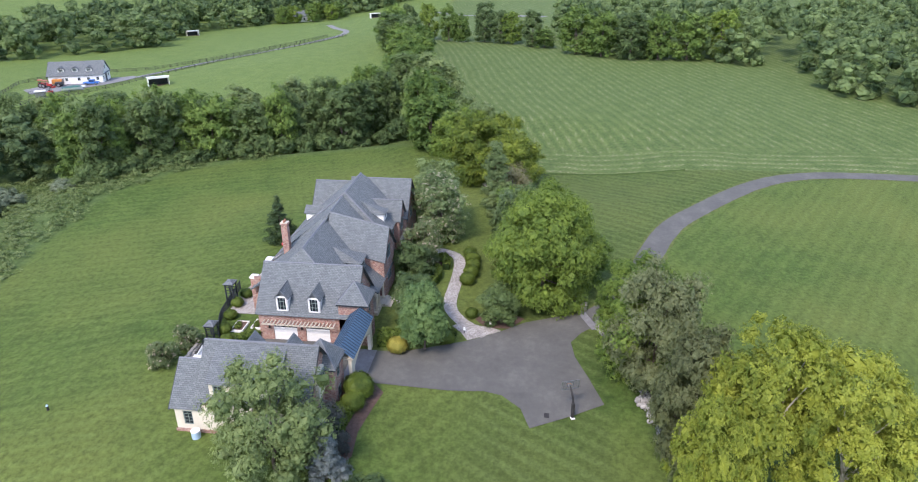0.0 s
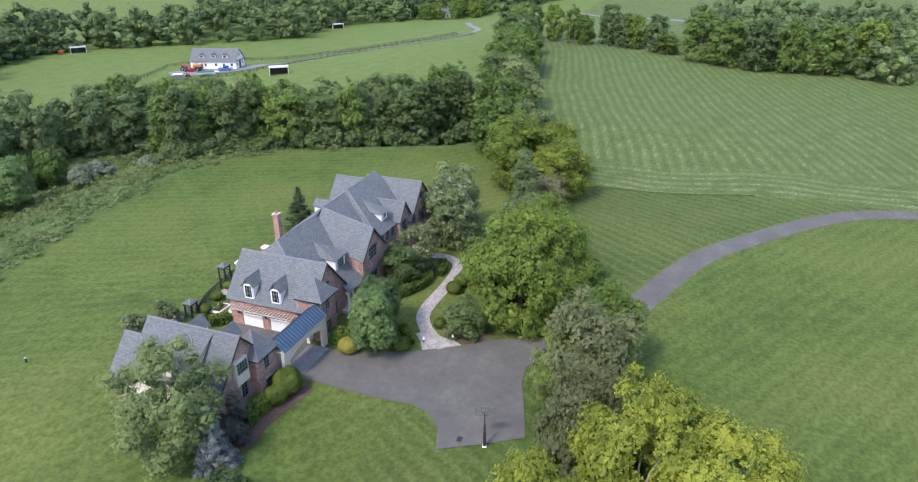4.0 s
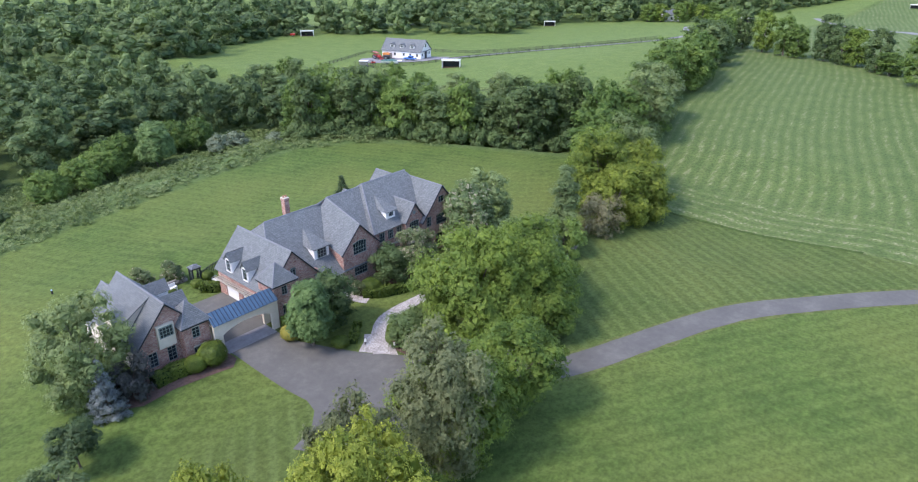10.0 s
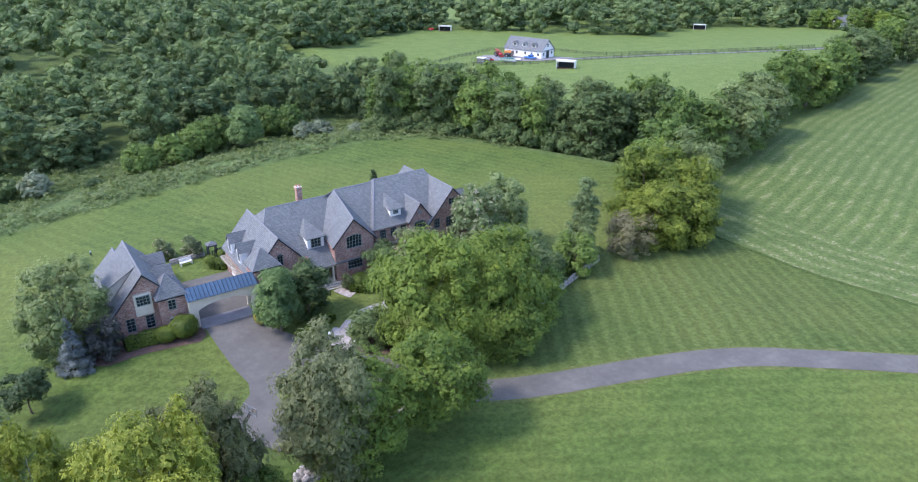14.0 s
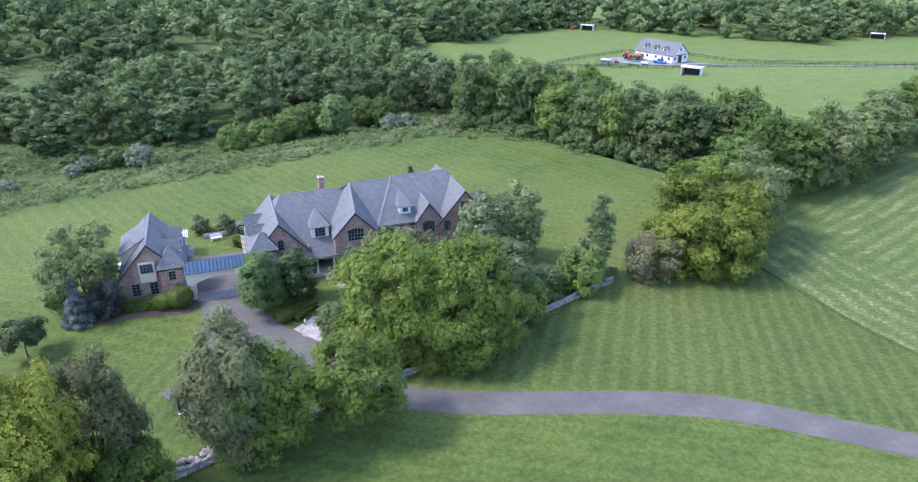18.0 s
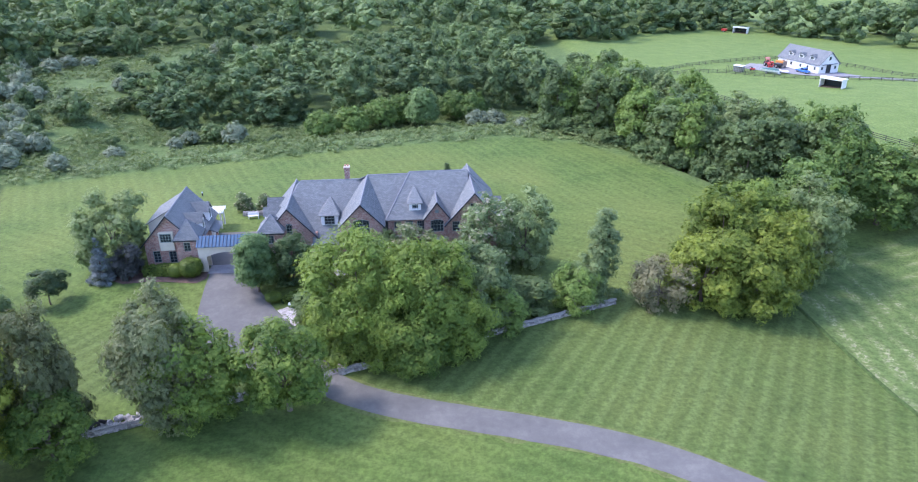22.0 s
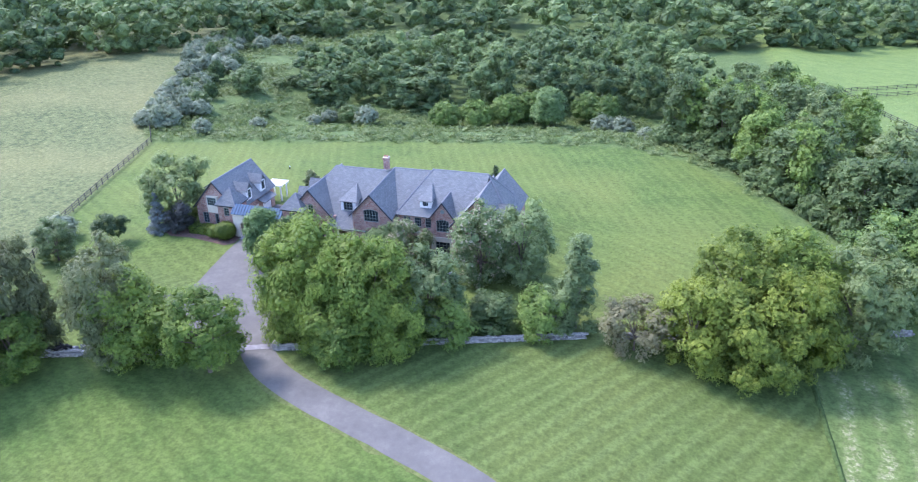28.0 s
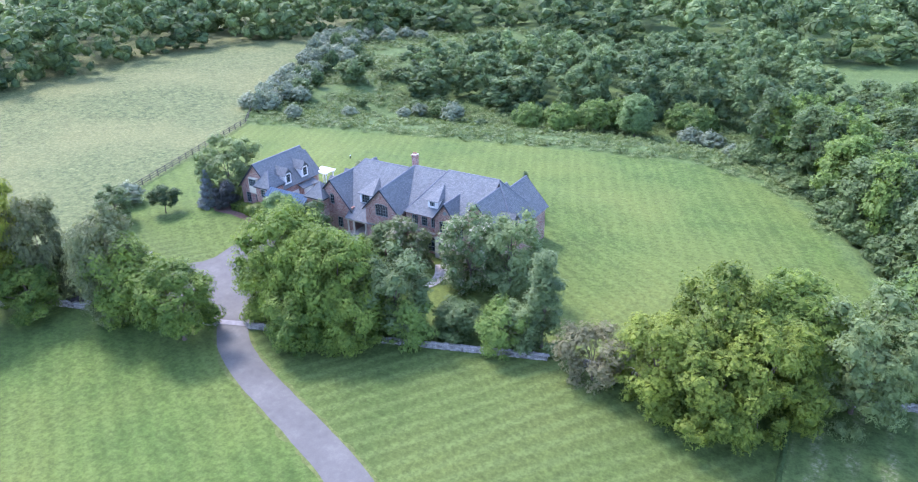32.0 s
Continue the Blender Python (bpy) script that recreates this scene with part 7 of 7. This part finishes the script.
# ---- fences ----
def rail_fence(pts, label, gap=2.5, h=1.35, rails=3, t=0.055, joined=False, name="fence"):
    ln = []
    for (ax, ay), (bx, by) in zip(pts, pts[1:]):
        k = max(1, round(math.hypot(bx - ax, by - ay) / gap))
        ln += [(ax + (bx - ax) * i / k, ay + (by - ay) * i / k) for i in range(k)]
    ln.append(pts[-1])
    e = thing(name, label, "fence")
    post = mesh_of("post", *box_data(-t, t, -t, t, -0.3, h), M_black)
    for x, y in ln:
        o = new("post", post)
        o.matrix_basis = pose(x, y, gz(x, y))
        o.parent = e
    for r in range(rails):
        zr_ = h * (0.28 + 0.3 * r)
        bm = bmesh.new()
        for i, ((ax, ay), (bx, by)) in enumerate(zip(ln, ln[1:])):
            if not joined:
                bm = bmesh.new()
            d = Vector((bx - ax, by - ay)).normalized()
            s = Vector((-d.y, d.x)) * 0.03
            za, zb = gz(ax, ay) + zr_, gz(bx, by) + zr_
            v = [bm.verts.new(p) for p in ((ax - s.x, ay - s.y, za - t), (bx - s.x, by - s.y, zb - t), (bx - s.x, by - s.y, zb + t), (ax - s.x, ay - s.y, za + t), (ax + s.x, ay + s.y, za - t), (bx + s.x, by + s.y, zb - t), (bx + s.x, by + s.y, zb + t), (ax + s.x, ay + s.y, za + t))]
            for f in ((0, 1, 2, 3), (7, 6, 5, 4), (3, 2, 6, 7), (0, 4, 5, 1)):
                bm.faces.new([v[j] for j in f])
            if not joined:
                part("rail", bm, M_black, e)
        if joined:
            part("rail", bm, M_black, e)
    return e


def box_data(x0, x1, y0, y1, z0, z1):
    v = [(x0, y0, z0), (x1, y0, z0), (x1, y1, z0), (x0, y1, z0), (x0, y0, z1), (x1, y0, z1), (x1, y1, z1), (x0, y1, z1)]
    return v, [(0, 3, 2, 1), (4, 5, 6, 7), (0, 1, 5, 4), (1, 2, 6, 5), (2, 3, 7, 6), (3, 0, 4, 7)]


rail_fence([(-33.5, -33), (-38.2, -22), (-44.2, -11), (-50.6, 7.3), (-58, 29), (-67, 40)], "dark three-rail timber fence between lawn and rough meadow")
LANE = [(150, 133), (160, 121), (172, 116), (195, 107), (218, 93), (240, 82), (266, 75), (292, 78), (320, 92), (352, 106)]
rail_fence([(96, 117), (104, 126), (113, 131), (124, 128), (136, 119), (147, 114), (170, 110), (193, 101), (216, 88), (238, 77), (264, 70)], "dark rail fence along the farm lane", 3.2, joined=True)
rail_fence([(92, 122), (100, 131), (115, 140), (132, 147), (152, 156), (168, 150), (176, 138), (182, 122), (200, 110), (222, 97), (242, 87), (266, 80)], "dark rail fence round the barn paddock", 3.2, joined=True)
rail_fence([(92, 126), (97.3, 118.4), (99, 97), (101.8, 77), (109.3, 61.5), (116.6, 45.5), (121, 34), (125.5, 23)], "dark rail fence along the pasture edge", 3.2, joined=True)
ribbon("lane", smooth_line(LANE, 4), 3.4, M_gravel, 0.12, "pale gravel farm lane", "lane", 0.3)
ribbon("lane", smooth_line([(430, 60), (398, 37), (376, 6), (350, -10), (330, -24)], 4), 4.0, M_gravel, 0.15, "pale gravel lane across the far field", "lane", 0.3)
sheet("barn_yard", [(133, 137), (141, 128), (152, 121), (162, 118), (168, 122), (163, 130), (156, 128), (150, 143), (141, 146)], M_gravel, 0.10, "grey gravel yard before the barn", "yard", 2.0)

# ---- barn ----
BX, BY, BR = 149.7, 142.7, -72.5
barn = thing("barn", "white barn with a grey roof, three dormers and a dark door", "barn", loc=(BX, BY, gz(155, 134) - 0.1), rz=BR)
BL_, BW, BE, BH = 17.5, 9.0, 3.4, 7.2
wins = [(2.0, 2.9, 1.3, 2.3), (5.4, 6.3, 1.3, 2.3), (9.4, 10.3, 1.3, 2.3), (12.4, 13.3, 1.3, 2.3), (15.4, 16.3, 1.3, 2.3)]
wall("wall", (0, 0), (BL_, 0), -0.6, BE, wins, barn, M_white)
for a, b, c, d in wins:
    window(barn, ((a + b) / 2, 0.08, c), (1, 0), b - a, d - c, 2, 2)
sb = (BH - BE) / (BW / 2)
gops = [(3.4, 5.6, -0.59, 3.0), (1.0, 2.0, 1.4, 2.4), (7.0, 8.0, 1.4, 2.4), (4.0, 5.0, 4.4, 5.6)]
wall("wall", (BL_, 0), (BL_, BW), -0.6, BH, gops, barn, M_white, cuts=((BW / 2, BH - 0.1, sb), (BW / 2, BH - 0.1, -sb)))
part("barn_door", box_bm(BL_ - 0.2, BL_ - 0.12, 3.4, 5.6, -0.3, 3.0), M_trim, barn, "dark barn door")
for a, b, c, d in gops[1:]:
    window(barn, (BL_ - 0.08, (a + b) / 2, c), (0, 1), b - a, d - c, 2, 2)
part("awning_roof", box_bm(BL_, BL_ + 0.7, 1.0, 8.0, 3.1, 3.2), M_ridge, barn)
wall("wall", (BL_, BW), (0, BW), -0.6, BE, [], barn, M_white)
wall("wall", (0, BW), (0, 0), -0.6, BH, [], barn, M_white, cuts=((BW / 2, BH - 0.1, sb), (BW / 2, BH - 0.1, -sb)))
gable_roof(barn, "x", BW / 2, BW / 2, -0.4, BL_ + 0.4, BE, BH, 0.45)
for x in (4.2, 8.7, 13.2):
    dormer(barn, (x, 1.0, BE + 0.75), (1, 0), 1.9, 1.1, 0.7, 3.2, 1.3, 0.8)
part("cupola", tube_bm((BL_ - 0.6, BW / 2, BH), (BL_ - 0.6, BW / 2, BH + 0.7), 0.1, 0.03, 6), M_steel, barn, "small roof finial")


def run_in_shed(x, y, rz, w=6.4, d=3.4, h=2.7):
    e = thing("field_shelter", "white open-fronted field shelter with a dark inside", "shelter", "field shelters", (x, y, gz(x, y)), rz)
    part("side_wall", box_bm(-w / 2, -w / 2 + 0.15, 0, d, -0.3, h), M_white, e)
    part("side_wall", box_bm(w / 2 - 0.15, w / 2, 0, d, -0.3, h), M_white, e)
    part("back_wall", box_bm(-w / 2 + 0.15, w / 2 - 0.15, d - 0.15, d, -0.3, h - 0.3), M_trim, e)
    part("fascia", box_bm(-w / 2 - 0.1, w / 2 + 0.1, -0.25, -0.08, h - 0.25, h + 0.25), M_white, e)
    bm = bmesh.new()
    box(bm, -w / 2 - 0.2, w / 2 + 0.2, -0.3, d + 0.3, h, h + 0.14)
    for v in bm.verts:
        v.co.z += 0.25 - 0.12 * (v.co.y + 0.3)
    part("roof", bm, M_white, e, "pale metal roof")
    part("lining", box_bm(-w / 2 + 0.16, w / 2 - 0.16, 0.3, d - 0.16, -0.05, 0.05), M_mulch, e)
    return e


for x, y, rz in ((141.6, 97.6, -54), (178, 231, -42), (305, 169, -50), (386, 85, -60), (505, 22, -80)):
    run_in_shed(x, y, rz)


# ---- barn yard things ----
def wheel(parent, x, y, r, w, name="wheel"):
    wh = part(name, tube_bm((x, y - w / 2, r), (x, y + w / 2, r), r, r, 16), M_rubber, parent)
    part("rim", tube_bm((x, y - w / 2 - 0.02, r), (x, y + w / 2 + 0.02, r), r * 0.55, r * 0.55, 12), M_steel, wh)


def yard(x, y):
    return (x, y, gz(x, y) + 0.1)


def tractor(x, y, rz):
    e = thing("tractor", "red farm tractor parked in the barn yard", "tractor", "tractors", yard(x, y), rz)
    part("bonnet", box_bm(0.2, 1.9, -0.4, 0.4, 0.8, 1.45, bevel=0.1), M_red, e)
    part("fender", box_bm(-1.1, 0.1, -0.85, -0.5, 1.2, 1.5, bevel=0.08), M_red, e)
    part("fender", box_bm(-1.1, 0.1, 0.5, 0.85, 1.2, 1.5, bevel=0.08), M_red, e)
    part("seat", box_bm(-0.8, -0.3, -0.3, 0.3, 1.2, 1.7, bevel=0.06), M_black, e)
    part("roof", box_bm(-1.2, 0.3, -0.7, 0.7, 2.35, 2.48, bevel=0.04), M_red, e)
    for a in ((-1.0, -0.6), (-1.0, 0.6), (0.2, -0.6), (0.2, 0.6)):
        part("post", tube_bm((*a, 1.2), (*a, 2.36), 0.04, 0.04, 6), M_black, e)
    for yy in (-0.75, 0.75):
        wheel(e, -0.6, yy, 0.75, 0.4)
        wheel(e, 1.4, yy, 0.45, 0.25)
    part("loader", box_bm(2.2, 2.7, -0.8, 0.8, 0.2, 0.7, bevel=0.05), M_red, e)
    part("exhaust", tube_bm((1.3, 0.15, 1.4), (1.3, 0.15, 2.1), 0.04, 0.04, 6), M_black, e)


tractor(146.2, 142.6, -60)
tractor(144.4, 139.6, -95)


def pickup(x, y, rz):
    e = thing("pickup_truck", "bright blue pickup truck beside the barn", "car", loc=yard(x, y), rz=rz)
    part("body", box_bm(-2.5, 2.5, -0.95, 0.95, 0.45, 1.0, bevel=0.12), M_carblue, e)
    cab = part("cab", box_bm(-0.6, 1.2, -0.85, 0.85, 1.0, 1.75, bevel=0.2), M_carblue, e)
    part("windscreen", box_bm(1.12, 1.22, -0.7, 0.7, 1.15, 1.6), M_glass, cab)
    for s in (-0.87, 0.84):
        part("side_window", box_bm(-0.4, 1.0, s, s + 0.03, 1.15, 1.6), M_glass, cab)
    part("bumper", box_bm(2.48, 2.62, -0.9, 0.9, 0.4, 0.65, bevel=0.04), M_steel, e)
    for s in (-0.65, 0.65):
        part("headlight", box_bm(2.5, 2.56, s - 0.2, s + 0.2, 0.7, 0.88), M_white, e)
    for xx in (-1.5, 1.6):
        for yy in (-0.85, 0.85):
            wheel(e, xx, yy, 0.4, 0.26)


pickup(150.6, 127.6, -72)
e = thing("hay_wagon", "orange hay bale wagon in the barn yard", "wagon", loc=yard(148.4, 138.4), rz=-70)
part("bed", box_bm(-1.8, 1.8, -1.0, 1.0, 0.7, 0.9), M_wood, e)
part("load", box_bm(-1.6, 1.6, -0.9, 0.9, 0.9, 2.2, bevel=0.12), M_orange, e, "stack of tan hay")
part("rack", box_bm(1.7, 1.8, -1.0, 1.0, 0.9, 2.3), M_wood, e)
for xx in (-1.2, 1.2):
    for yy in (-0.8, 0.8):
        wheel(e, xx, yy, 0.38, 0.2)
e = thing("spreader", "dark farm spreader with large wheels", "farm machine", loc=yard(146.6, 136.6), rz=-70)
part("hopper", box_bm(-1.2, 1.2, -0.8, 0.8, 0.7, 1.6, bevel=0.1), M_trim, e)
part("hitch", box_bm(1.2, 2.2, -0.1, 0.1, 0.5, 0.65), M_steel, e)
for yy in (-0.95, 0.95):
    wheel(e, 0, yy, 0.7, 0.3)
e = thing("boat_trailer", "white boat under a green cover on a trailer", "boat", loc=yard(138.4, 126.4), rz=-55)
bm = bmesh.new()
prof = [(-3.0, 0.9), (-1.0, 1.05), (1.0, 1.0), (2.4, 0.6), (3.2, 0.05)]
rings = []
for x, w in prof:
    rings.append([bm.verts.new(p) for p in ((x, -w, 1.35), (x, -w * 0.7, 0.7), (x, 0, 0.5), (x, w * 0.7, 0.7), (x, w, 1.35))])
for a, b in zip(rings, rings[1:]):
    for k in range(4):
        bm.faces.new((a[k], a[k + 1], b[k + 1], b[k]))
bm.faces.new(rings[0])
part("hull", bm, M_white, e)
bm = bmesh.new()
rings = []
for (x, w), t in zip(prof, (0.1, 0.35, 0.5, 0.35, 0.05)):
    rings.append([bm.verts.new(p) for p in ((x, -w, 1.36), (x, -w * 0.5, 1.36 + t), (x, w * 0.5, 1.36 + t), (x, w, 1.36))])
for a, b in zip(rings, rings[1:]):
    for k in range(3):
        bm.faces.new((a[k], b[k], b[k + 1], a[k + 1]))
part("cover", bm, M_cover, e, "dark green boat cover")
part("trailer_frame", box_bm(-2.6, 3.6, -0.5, 0.5, 0.35, 0.5), M_steel, e)
for yy in (-0.8, 0.8):
    wheel(e, -0.8, yy, 0.33, 0.2)
e = thing("flat_trailer", "white flat-bed trailer in the yard", "trailer", loc=yard(142.6, 127.4), rz=-40)
part("bed", box_bm(-2.4, 2.4, -1.0, 1.0, 0.6, 0.75), M_white, e)
part("drawbar", box_bm(2.4, 3.6, -0.08, 0.08, 0.55, 0.65), M_steel, e)
for yy in (-0.85, 0.85):
    wheel(e, -0.3, yy, 0.33, 0.2)
e = thing("dog_kennel", "wire kennel with a pale roofed hut", "kennel", loc=yard(129.8, 131.2), rz=-55)
part("hut", box_bm(-1.4, 1.4, -1.0, 1.0, -0.2, 1.8), M_steel, e)
part("roof", box_bm(-1.6, 1.6, -1.2, 1.2, 1.8, 1.95, bevel=0.03), M_white, e)
for k in range(12):
    for s in (-2.2, 2.2):
        part("bar", tube_bm((-3.2 + k * 0.58, s, -0.2), (-3.2 + k * 0.58, s, 1.7), 0.04, 0.04, 4), M_black, e)
for s in (-2.2, 2.2):
    part("rail", tube_bm((-3.2, s, 1.7), (3.2, s, 1.7), 0.04, 0.04, 4), M_black, e)
    part("rail", tube_bm((s * 3.2 / 2.2, -2.2, 1.7), (s * 3.2 / 2.2, 2.2, 1.7), 0.04, 0.04, 4), M_black, e)
e = thing("mower", "small red mower beside the kennel", "mower", loc=yard(134.8, 131.4), rz=-30)
part("body", box_bm(-0.8, 0.8, -0.4, 0.4, 0.3, 0.9, bevel=0.1), M_red, e)
part("seat", box_bm(-0.5, 0, -0.25, 0.25, 0.9, 1.2, bevel=0.05), M_black, e)
for xx in (-0.5, 0.6):
    for yy in (-0.45, 0.45):
        wheel(e, xx, yy, 0.28, 0.2)
e = thing("feed_trailer", "small red trailer beside the field shelter", "trailer", loc=yard(172.5, 235.5), rz=-42)
part("box", box_bm(-1.2, 1.2, -0.8, 0.8, 0.6, 1.5, bevel=0.05), M_red, e)
for yy in (-0.7, 0.7):
    wheel(e, 0, yy, 0.4, 0.2)
e = thing("farmhouse", "small white farmhouse half hidden by trees", "house", loc=(393, 137, gz(393, 137)), rz=-50)
wall("wall", (-5, -4), (5, -4), -0.5, 4.0, [], e, M_white)
wall("wall", (5, -4), (5, 4), -0.5, 4.0, [], e, M_white)
wall("wall", (5, 4), (-5, 4), -0.5, 4.0, [], e, M_white)
wall("wall", (-5, 4), (-5, -4), -0.5, 4.0, [], e, M_white)
for x in (-3, 0, 3):
    window(e, (x, -4.05, 1.2), (1, 0), 1.1, 1.5, 2, 2)
gable_roof(e, "x", 0, 4, -5.4, 5.4, 4.0, 7.2)
